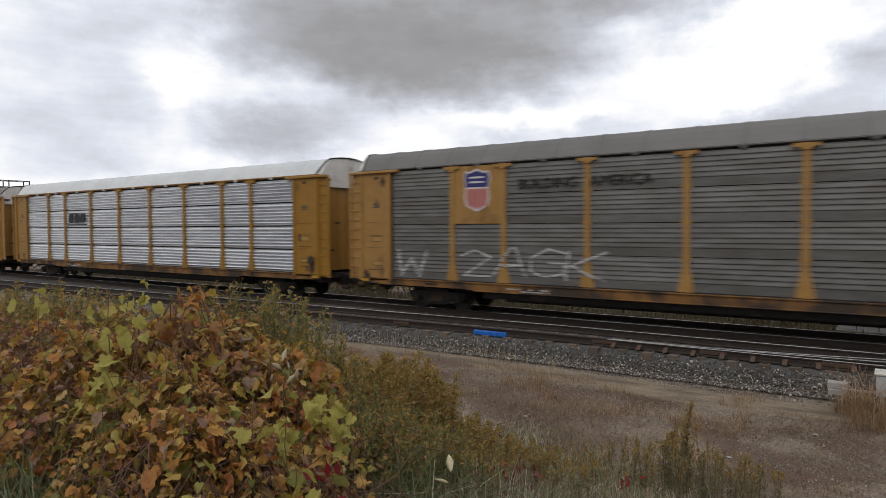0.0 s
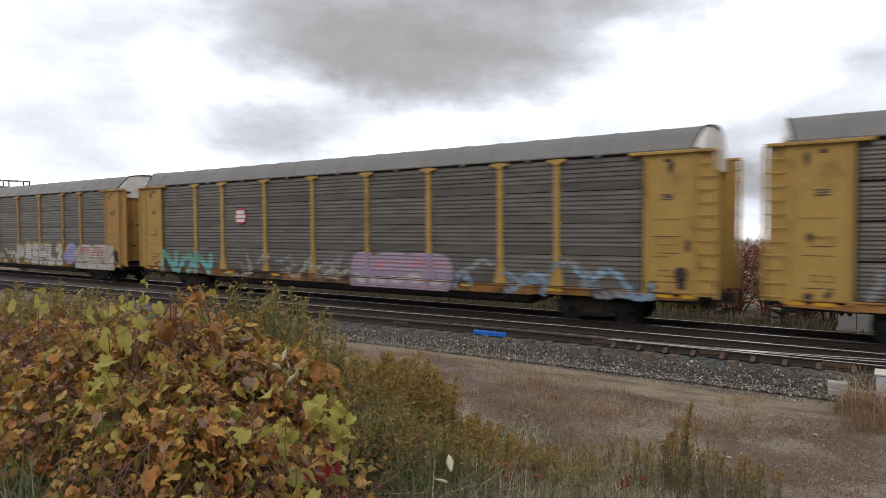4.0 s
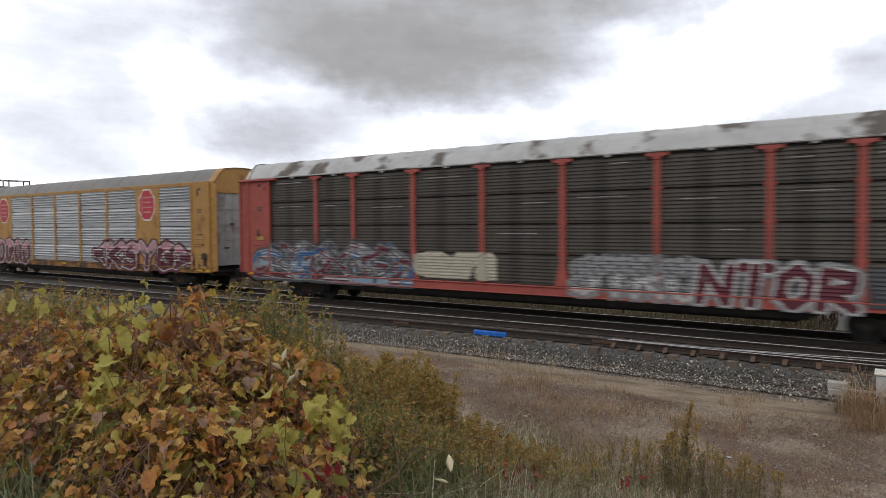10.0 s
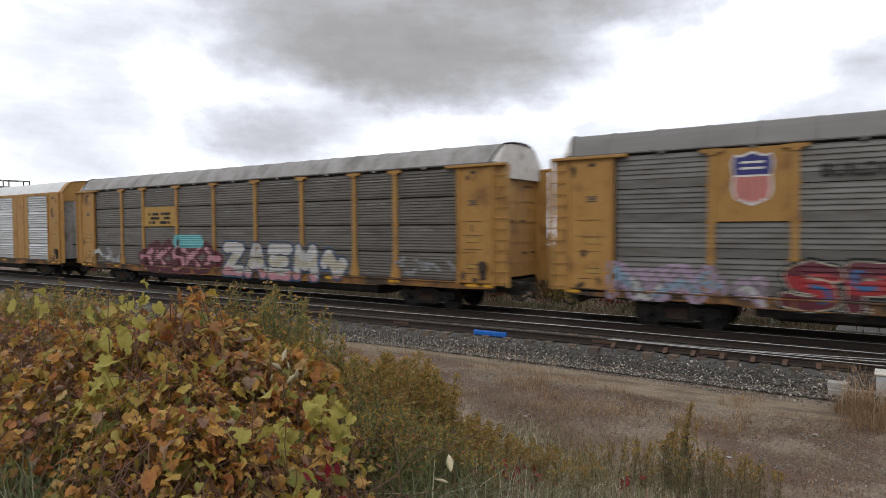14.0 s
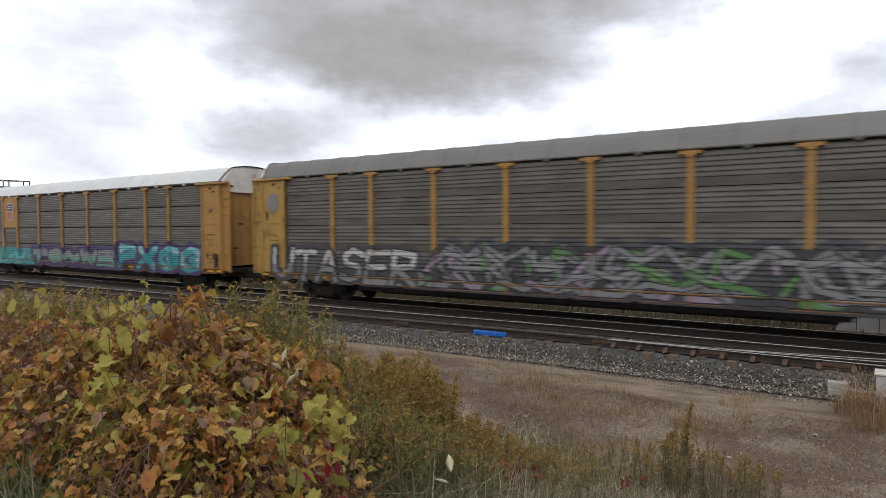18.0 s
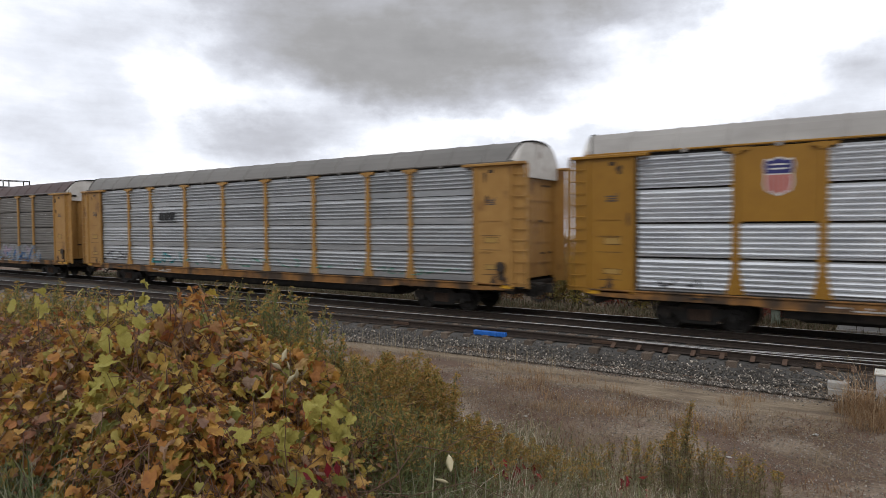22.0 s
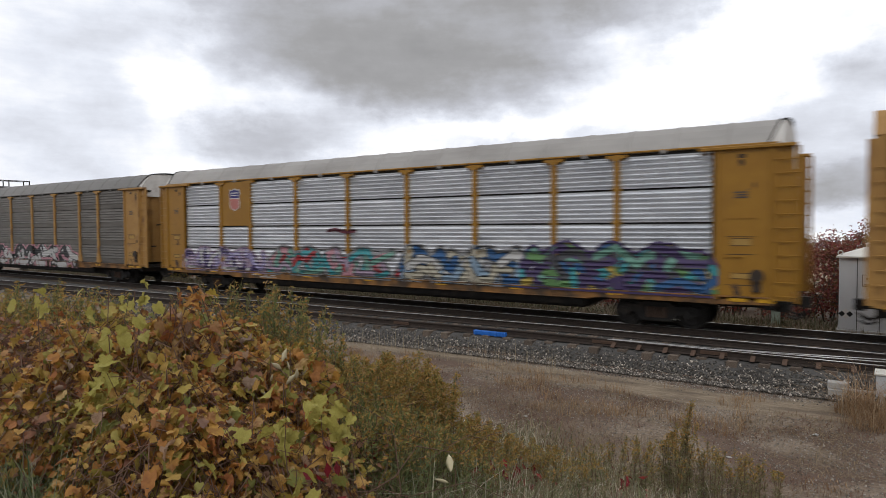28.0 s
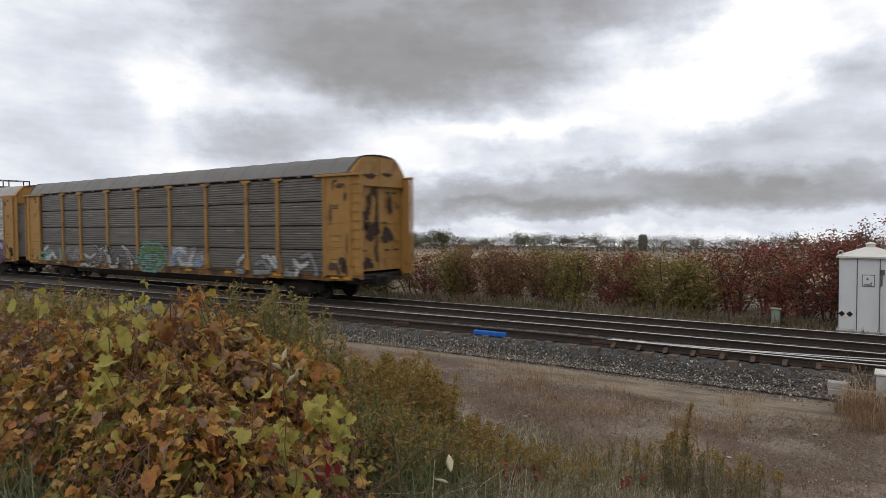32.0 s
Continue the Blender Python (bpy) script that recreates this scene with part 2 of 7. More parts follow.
def smoothstep(a, b, x):
    t = min(1.0, max(0.0, (x - a) / (b - a)))
    return t * t * (3 - 2 * t)

# ---------------------------------------------------------------- the train: covered car carriers
HALF = 13.6
EDGE = (-11.68, -9.05, -7.08, -4.25, -1.42, 1.42, 4.25, 7.08, 9.05, 11.68)
FLOOR_Z, EAVE_Z = 1.10, 4.92
ROW = (EAVE_Z - FLOOR_Z) / 4
SIDE = 1.53


def rib_profile(count, pitch, depth, flat, share=0.25, gap=0.022, under=0.12):
    """Height and outward depth along a ribbed panel, from its foot up: a flat band, then the ribs."""
    rib = [(0.0, 0.0), (flat, 0.0)]
    for k in range(count):
        z = flat + pitch * k
        rib += [(z + 0.001, 0.0), (z + pitch * under, depth), (z + pitch * (under + 0.12), depth), (z + pitch * (under + 0.12 + 2 * share), 0.0)]
    return rib + [(ROW - gap - 0.012, 0.0), (ROW - gap, -0.016)]


RIBS = {"wide": rib_profile(5, 0.138, 0.054, 0.20, 0.24, 0.022, 0.30), "bright": rib_profile(6, 0.138, 0.054, 0.05, 0.24, 0.050, 0.30), "coarse": rib_profile(5, 0.136, 0.019, 0.24, 0.28), "fine": rib_profile(8, 0.104, 0.016, 0.06, 0.25, 0.052)}
CACHE = {}


def cached(key, make):
    if key not in CACHE:
        CACHE[key] = make()
    return CACHE[key]


def panel_mesh(width, mat, ribs="coarse"):
    """One ribbed side panel, its foot at z = 0, facing -y, with closed ends to the ribs."""
    def make():
        b = Build()
        h, n = width / 2, len(RIBS[ribs])
        rows = []
        for z, y in RIBS[ribs]:
            rows += [(-h, 0, z), (-h + 0.05, -y, z), (h - 0.05, -y, z), (h, 0, z)]
        b.add(rows, [(4 * i + j, 4 * i + j + 1, 4 * i + j + 5, 4 * i + j + 4) for i in range(n - 1) for j in range(3)])
        return b.mesh("panel", mat)
    return cached(("panel", round(width, 3), mat.name, ribs), make)


def post_mesh(mat, plain=False):
    def make():
        b = Build()
        if plain:
            b.box(-0.085, 0.085, -0.060, 0.02, 0.0, EAVE_Z - FLOOR_Z + 0.02, 0.012)
            return b.mesh("post", mat)
        b.box(-0.085, 0.085, -0.075, 0.02, 0.0, EAVE_Z - FLOOR_Z + 0.02, 0.012)
        b.prism([(-0.22, 0), (0.22, 0), (0.19, 0.16), (0.086, 0.70), (-0.086, 0.70), (-0.19, 0.16)], "y", -0.062, 0.015)
        top = EAVE_Z - FLOOR_Z
        b.prism([(-0.09, top - 0.16), (0.09, top - 0.16), (0.13, top - 0.09), (0.30, top - 0.07), (0.30, top + 0.01), (-0.30, top + 0.01), (-0.30, top - 0.07), (-0.13, top - 0.09)], "y", -0.10, 0.015)
        for z in (ROW, 2 * ROW, 3 * ROW):
            b.box(-0.12, 0.12, -0.05, 0.01, z - 0.05, z + 0.05)
        return b.mesh("post", mat)
    return cached(("post", mat.name, plain), make)


def plate_mesh(width, height, mat, seams=()):
    def make():
        b = Build()
        b.box(-width / 2, width / 2, -0.035, 0.0, 0, height, 0.006)
        for s in seams:
            b.box(s - 0.035, s + 0.035, -0.05, -0.03, 0.02, height - 0.02, 0.006)
        return b.mesh("plate", mat)
    return cached(("plate", round(width, 3), round(height, 3), mat.name, tuple(seams)), make)


def sill_mesh(mat):
    def make():
        b = Build()
        deep = [(-13.15, 1.08), (-13.15, 0.88), (-11.9, 0.84), (-8.6, 0.84), (-8.2, 0.80), (8.2, 0.80), (8.6, 0.84), (11.9, 0.84), (13.15, 0.88), (13.15, 1.08)]
        b.prism(deep[::-1], "y", -0.06, 0.04)
        b.box(-13.1, 13.1, -0.10, -0.04, 1.035, 1.075, 0.008)
        b.box(-8.2, 8.2, -0.09, 0.04, 0.775, 0.805, 0.008)
        for x in EDGE:
            b.box(x - 0.03, x + 0.03, -0.09, -0.05, 0.82, 1.03)
        return b.mesh("side_sill", mat)
    return cached(("sill", mat.name), make)


def arch(y):
    """Height of the roof above the rail, over the half width."""
    a = abs(y)
    return 5.73 - 0.09 * (a / 1.0) ** 2 if a < 1.0 else 5.64 - 0.64 * ((a - 1.0) / 0.58) ** 1.35


ARCH_Y = (-1.58, -1.50, -1.38, -1.22, -1.05, -0.80, -0.40, 0.0, 0.40, 0.80, 1.05, 1.22, 1.38, 1.50, 1.58)


def roof_mesh(mat, a, b_, seam=True, cut=0.0, slim=1.0):
    def make():
        b = Build()
        xs = [a]
        if seam:
            k = math.ceil((b_ - a) / 1.36)
            for i in range(1, k):
                x = a + (b_ - a) * i / k
                xs += [x - 0.045, x - 0.025, x + 0.025, x + 0.045]
        xs.append(b_)
        n = len(ARCH_Y)
        for i, x in enumerate(xs):
            lift = 0.018 if seam and i % 4 in (2, 3) and i not in (0, len(xs) - 1) else 0.0
            back = cut if i == len(xs) - 1 else -cut if i == 0 else 0.0
            b.v += [(x - back * (abs(y) / 1.58) ** 2.5, y * slim * (1 + lift * 0.5), arch(y) * (1 if slim == 1 else 0.996) + lift) for y in ARCH_Y]
        for i in range(len(xs) - 1):
            b.f += [(i * n + j, i * n + n + j, i * n + n + j + 1, i * n + j + 1) for j in range(n - 1)]
        k = len(b.v)
        for x in (a, b_):
            b.v += [(x - (cut if x == b_ else -cut) * (abs(y) / 1.58) ** 2.5, y * 0.97 * slim, arch(y) - 0.05) for y in ARCH_Y]
        b.f += [(k + j, k + j + 1, k + n + j + 1, k + n + j) for j in range(n - 1)]
        return b.mesh("roof", mat)
    return cached(("roof", mat.name, a, b_, cut, slim), make)


def gable_mesh(mat, low=4.52, depth=0.05, width=1.46):
    def make():
        b = Build()
        ys = [y for y in ARCH_Y if abs(y) <= 1.5]
        b.prism([(-width, low)] + [(max(-width, min(width, y)), arch(y) - 0.03) for y in ys] + [(width, low)], "x", -depth / 2, depth / 2)
        b.box(-depth / 2 - 0.02, depth / 2 + 0.02, -0.05, 0.05, low, 5.66)
        return b.mesh("gable", mat)
    return cached(("gable", mat.name, low), make)


def door_mesh(mat, a, b_):
    """Half of an end door: three folding leaves between y = a and b_, with hinges and straps."""
    def make():
        b = Build()
        w = (b_ - a) / 3
        for i in range(3):
            b.box(-0.03, 0.03, a + i * w + 0.012, a + (i + 1) * w - 0.012, 1.20, 4.52, 0.008)
            b.box(-0.05, -0.025, a + i * w + 0.03, a + i * w + 0.09, 1.25, 4.47)
        for z in (1.7, 2.4, 3.1, 3.8):
            b.box(-0.055, -0.025, a + 0.05, b_ - 0.05, z - 0.03, z + 0.03)
        return b.mesh("end_door", mat)
    return cached(("door", mat.name, a, b_), make)


def ladder_mesh(mat):
    def make():
        b = Build()
        b.box(-0.28, -0.19, -0.04, 0.03, 1.0, 4.88, 0.006)
        b.box(0.19, 0.28, -0.04, 0.03, 0.95, 4.88, 0.006)
        for k in range(11):
            b.rod((-0.25, -0.055, 1.12 + 0.345 * k), (0.25, -0.055, 1.12 + 0.345 * k), 0.015, 5)
        return b.mesh("ladder", mat)
    return cached(("ladder", mat.name), make)


def rung_mesh(mat):
    b = Build()
    for k in range(10):
        z = 1.15 + 0.345 * k
        b.rod((-0.2, -0.05, z), (0.2, -0.05, z), 0.016, 5)
        b.rod((-0.2, -0.05, z), (-0.2, 0.0, z), 0.016, 4)
        b.rod((0.2, -0.05, z), (0.2, 0.0, z), 0.016, 4)
    return b.mesh("ladder", mat)


def frame_mesh():
    def make():
        b = Build()
        b.box(-13.1, 13.1, -0.38, 0.38, 0.66, 1.04)
        b.prism([(-8.6, 0.80), (-7.6, 0.34), (7.6, 0.34), (8.6, 0.80)], "y", -0.36, 0.36)
        b.box(-8.0, 8.0, -1.30, -1.22, 0.54, 0.86)
        b.box(-13.15, 13.15, -1.50, 1.50, 1.00, 1.09)
        for x in np.arange(-12, 12.1, 2.0):
            b.box(x - 0.06, x + 0.06, -1.45, 1.45, 0.86, 1.04)
        for x in (-2.6, 1.2):
            b.box(x, x + 1.1, -1.20, -0.75, 0.50, 0.98, 0.05)
        b.rod((-6, -0.7, 0.62), (6, -0.7, 0.62), 0.03)
        b.rod((3.0, -1.05, 0.72), (4.4, -1.05, 0.72), 0.20, 12)
        return b.mesh("underframe", DARK_STEEL)
    return cached("frame", make)


def wall_mesh():
    def make():
        b = Build()
        b.box(-13.05, 13.05, -1.475, -1.44, 1.09, 4.96)
        b.box(-13.05, 13.05, 1.44, 1.475, 1.09, 4.96)
        return b.mesh("inner_wall", DARK_STEEL)
    return cached("wall", make)


def coupler_mesh():
    def make():
        b = Build()
        b.box(-0.15, 0.62, -0.09, 0.09, 0.76, 0.95, 0.03)
        b.prism([(0.52, -0.16), (0.66, -0.20), (0.80, -0.13), (0.78, -0.02), (0.66, 0.02), (0.70, 0.15), (0.56, 0.18)], "z", 0.72, 1.00)
        b.rod((0.1, -0.35, 0.80), (0.40, -0.25, 0.45), 0.025)
        b.rod((0.40, -0.25, 0.45), (0.72, -0.22, 0.62), 0.025)
        b.rod((0.05, -1.35, 0.98), (0.12, -0.15, 1.02), 0.016)
        b.box(-0.2, 0.06, -1.45, 1.45, 0.74, 1.00, 0.02)
        b.box(-0.1, 0.30, -0.34, 0.34, 0.58, 1.02, 0.04)
        b.prism([(-0.05, -1.40), (0.34, -1.40), (0.34, -0.55), (-0.05, -0.55)], "z", 0.92, 0.97)
        for y in (-0.55, -0.42, 0.45):
            stem_pts = [(0.10, y, 0.74), (0.28, y + 0.03, 0.50), (0.48, y + 0.05, 0.42), (0.66, y + 0.04, 0.52)]
            for p, q in zip(stem_pts[:-1], stem_pts[1:]):
                b.rod(p, q, 0.028, 6)
        return b.mesh("coupler", DARK_STEEL)
    return cached("coupler", make)


def truck_meshes():
    def make():
        fr = Build()
        shape = [(-1.20, 0.40), (-1.20, 0.60), (-0.95, 0.66), (-0.55, 0.62), (-0.38, 0.74), (0.38, 0.74), (0.55, 0.62), (0.95, 0.66), (1.20, 0.60), (1.20, 0.40), (0.98, 0.36), (0.70, 0.44), (0.42, 0.20), (-0.42, 0.20), (-0.70, 0.44), (-0.98, 0.36)]
        fr.prism(shape[::-1], "y", -0.08, 0.08)
        for x in (-0.889, 0.889):
            fr.rod((x, -0.14, 0.42), (x, 0.10, 0.42), 0.13, 10)
        sp = Build()
        for x in (-0.20, 0.0, 0.20):
            sp.rod((x, -0.085, 0.30), (x, -0.085, 0.60), 0.075, 8)
        bo = Build()
        bo.box(-0.22, 0.22, -1.0, 1.0, 0.48, 0.72, 0.04)
        bo.rod((0, 0, 0.70), (0, 0, 0.90), 0.25, 12)
        ws = Build()
        ws.rod((0, -1.0, 0), (0, 1.0, 0), 0.075, 8)
        for s in (-1, 1):
            ring = [(0.419, 0.80), (0.424, 0.715), (0.450, 0.700), (0.450, 0.675), (0.36, 0.675), (0.33, 0.71), (0.16, 0.72), (0.13, 0.66), (0.0, 0.66)]
            back = [(0.0, 0.82), (0.13, 0.82), (0.16, 0.76), (0.33, 0.77), (0.36, 0.80), (0.419, 0.80)]
            prof, n = ring + back, 24
            k = len(ws.v)
            for r, y in prof:
                ws.v += [(r * math.cos(a), s * y, r * math.sin(a)) for a in np.linspace(0, 2 * math.pi, n, endpoint=False)]
            for i in range(len(prof) - 1):
                ws.f += [(k + i * n + j, k + i * n + (j + 1) % n, k + (i + 1) * n + (j + 1) % n, k + (i + 1) * n + j) for j in range(n)]
            for j in range(3):
                a = j * 2.094
                ws.rod((0.24 * math.cos(a), s * 0.73, 0.24 * math.sin(a)), (0.24 * math.cos(a), s * 0.80, 0.24 * math.sin(a)), 0.03, 6)
        return fr.mesh("side_frame", DARK_STEEL), sp.mesh("spring_nest", RUST_STEEL), bo.mesh("bolster", DARK_STEEL), ws.mesh("wheelset", WHEEL_STEEL)
    return cached("truck", make)


def shape_mesh(key, outline, mat, depth=0.012):
    """A flat sign piece: an outline of (x, z), facing -y."""
    return cached(("shape", key, mat.name), lambda: Build().prism(outline[::-1], "y", -depth, 0.0).mesh("sign_shape", mat))


def bars_mesh(key, mat, width, height, rows, seed, fill=0.7, depth=0.008):
    """Rows of plain bars, standing for lettering too small to read."""
    def make():
        r, b = random.Random(seed), Build()
        step = height / rows
        for i in range(rows):
            x = -width / 2
            while x < width / 2 - 0.04:
                w = min(r.uniform(0.05, 0.22), width / 2 - x)
                if r.random() < fill:
                    b.box(x, x + w * 0.85, -depth, 0.0, -height / 2 + i * step, -height / 2 + i * step + step * 0.6)
                x += w
        return b.mesh("lettering", mat)
    return cached(("bars", key), make)


# Solid white dots, painted for the sky light that shows through small holes.
def dot_mesh(n):
    b = Build()
    for k in range(n):
        b.box(0.09 * k, 0.09 * k + 0.045, -0.004, 0.0, 0, 0.028)
    return b.mesh("vent_holes", INK["white"])


def shield(parent, x, z, size, faded=0, y=-SIDE - 0.04):
    """A railway shield: white rim, dark blue head with pale bars, red and white stripes below."""
    rim = [(-0.42, 0.48), (-0.30, 0.44), (0.0, 0.52), (0.30, 0.44), (0.42, 0.48), (0.50, 0.30), (0.44, 0.05), (0.48, -0.20), (0.40, -0.40), (0.0, -0.54), (-0.40, -0.40), (-0.48, -0.20), (-0.44, 0.05), (-0.50, 0.30)]
    scaled = lambda k, pts: [(p * size * k * 0.80, q * size * k * 1.04) for p, q in pts]
    sign = part("emblem", shape_mesh(("rim", size), scaled(1.0, rim), LOGO_WHITE), parent, pose(x, y, z), "red, white and blue shield emblem")
    head = [(-0.40, 0.44), (-0.28, 0.40), (0.0, 0.48), (0.28, 0.40), (0.40, 0.44), (0.45, 0.30), (0.41, 0.07), (-0.41, 0.07), (-0.45, 0.30)]
    part("emblem_head", shape_mesh(("head", size), scaled(1, head), LOGO_BLUE, 0.008), sign, pose(0, -0.012, 0))
    for zz in (0.32, 0.20):
        part("emblem_bar", shape_mesh(("bar", size), scaled(1, [(-0.27, -0.022), (0.27, -0.022), (0.27, 0.022), (-0.27, 0.022)]), LOGO_WHITE, 0.008), sign, pose(0, -0.02, zz * size))
    part("emblem_field", shape_mesh(("under", size), scaled(1, [(-0.40, 0.03), (0.40, 0.03), (0.42, -0.2), (0.35, -0.36), (0, -0.45), (-0.35, -0.36), (-0.42, -0.2)]), FIELD_PINK, 0.005), sign, pose(0, -0.012, 0)) if not faded else None
    if faded:
        part("emblem_field", shape_mesh(("field", size), scaled(1, [(-0.40, 0.03), (0.40, 0.03), (0.42, -0.2), (0.35, -0.37), (0, -0.47), (-0.35, -0.37), (-0.42, -0.2)]), INK["pink"], 0.008), sign, pose(0, -0.012, 0))
        return
    for k in range(5):
        a = -0.36 + 0.16 * k
        low = -0.48 + 0.45 * abs(a + 0.04) ** 1.6
        part("emblem_stripe", shape_mesh(("stripe", size, k), scaled(1, [(a, 0.03), (a + 0.085, 0.03), (a + 0.085, low), (a, low)]), LOGO_RED, 0.008), sign, pose(0, -0.012, 0))


def octagon(parent, x, z, size, y=-SIDE - 0.04):
    ring = lambda r: [(r * math.cos(a), r * math.sin(a) * 1.12) for a in (math.pi / 8 + k * math.pi / 4 for k in range(8))]
    sign = part("emblem", shape_mesh(("oct", size), ring(size * 0.54), LOGO_WHITE), parent, pose(x, y, z), "red octagon emblem with white rim")
    part("emblem_field", shape_mesh(("octin", size), ring(size * 0.49), SIGN_RED, 0.008), sign, pose(0, -0.012, 0))
    for zz, w in ((0.26, 0.42), (0.09, 0.34), (-0.09, 0.42), (-0.26, 0.34)):
        part("emblem_bar", shape_mesh(("obar", size, w), [(-w * size * 0.5, -0.028 * size), (w * size * 0.8, -0.028 * size), (w * size * 0.8, 0.028 * size), (-w * size * 0.5, 0.028 * size)], FIELD_PINK, 0.008), sign, pose(0, -0.02, zz * size))
    part("emblem_bar", shape_mesh(("ostem", size), [(-0.32 * size, -0.40 * size), (-0.27 * size, -0.40 * size), (-0.27 * size, 0.40 * size), (-0.32 * size, 0.40 * size)], FIELD_PINK, 0.008), sign, pose(0, -0.021, 0))


# Strokes of the spray-painted letters, in a box one wide and one high.
STROKES = {
    "A": "0,0 .45,1 .6,1 1,0|.2,.38 .8,.38", "B": "0,0 0,1 .8,.95 .8,.6 .1,.5 .95,.4 .9,.05 0,0", "C": "1,.8 .6,1 .1,.75 .05,.3 .5,0 1,.15",
    "D": "0,0 0,1 .6,.95 1,.5 .6,.05 0,0", "E": "1,1 0,1 0,0 1,0|0,.5 .8,.5", "F": "1,1 0,1 0,0|0,.5 .8,.5", "G": "1,.85 .5,1 .05,.7 .05,.2 .5,0 1,.15 1,.5 .55,.5",
    "H": "0,0 0,1|1,0 1,1|0,.5 1,.5", "I": ".5,0 .5,1", "K": "0,0 0,1|1,1 .1,.5 1,0", "L": "0,1 0,0 1,0", "M": "0,0 .1,1 .5,.4 .9,1 1,0", "N": "0,0 0,1 1,0 1,1",
    "O": ".5,1 .05,.75 .05,.25 .5,0 .95,.25 .95,.75 .5,1", "P": "0,0 0,1 .9,.9 .9,.55 0,.45", "R": "0,0 0,1 .9,.9 .85,.55 .05,.48 1,0", "S": "1,.85 .5,1 .1,.8 .2,.55 .85,.45 .9,.15 .5,0 0,.12",
    "T": "0,1 1,1|.5,1 .5,0", "U": "0,1 .05,.2 .5,0 .95,.2 1,1", "W": "0,1 .2,0 .5,.7 .8,0 1,1", "X": "0,0 1,1|0,1 1,0", "Y": "0,1 .5,.5 1,1|.5,.5 .5,0", "Z": "0,1 1,1 0,0 1,0",
    "2": "0,.8 .4,1 .95,.75 .1,0 1,0", "o": ".5,.95 .22,.88 .05,.68 .0,.45 .08,.2 .28,.04 .5,.0 .72,.04 .92,.2 1,.45 .95,.68 .78,.88 .5,.95", "~": "0,.5 .25,.85 .5,.5 .75,.15 1,.5", "a": "0,0 .3,.75 .75,.9 .95,.6 .8,0", ">": "0,.15 .7,.5 0,.9|.3,.5 1,.5", "<": "1,.15 .3,.5 1,.9|.7,.5 0,.5"}


def surface(xs, zs, plate_bays=(), ribs="coarse"):
    """How far the side stands out (towards -y) at each x and z: ribs, posts, end plates and sill."""
    out = np.empty((len(zs), len(xs)))
    for i, z in enumerate(zs):
        if z < FLOOR_Z:
            out[i] = SIDE + 0.075
            continue
        rib = np.interp((z - FLOOR_Z) % ROW, *zip(*RIBS[ribs]))
        row = np.where(np.abs(xs) > 11.7, 0.09, rib)
        for a, b in plate_bays:
            row = np.where((xs > a) & (xs < b), 0.06, row)
        for e in EDGE:
            w = 0.10 if z > FLOOR_Z + 0.64 else 0.27 - 0.26 * (z - FLOOR_Z)
            row = np.where(np.abs(xs - e) < w, 0.095, row)
        out[i] = SIDE + row
    return out


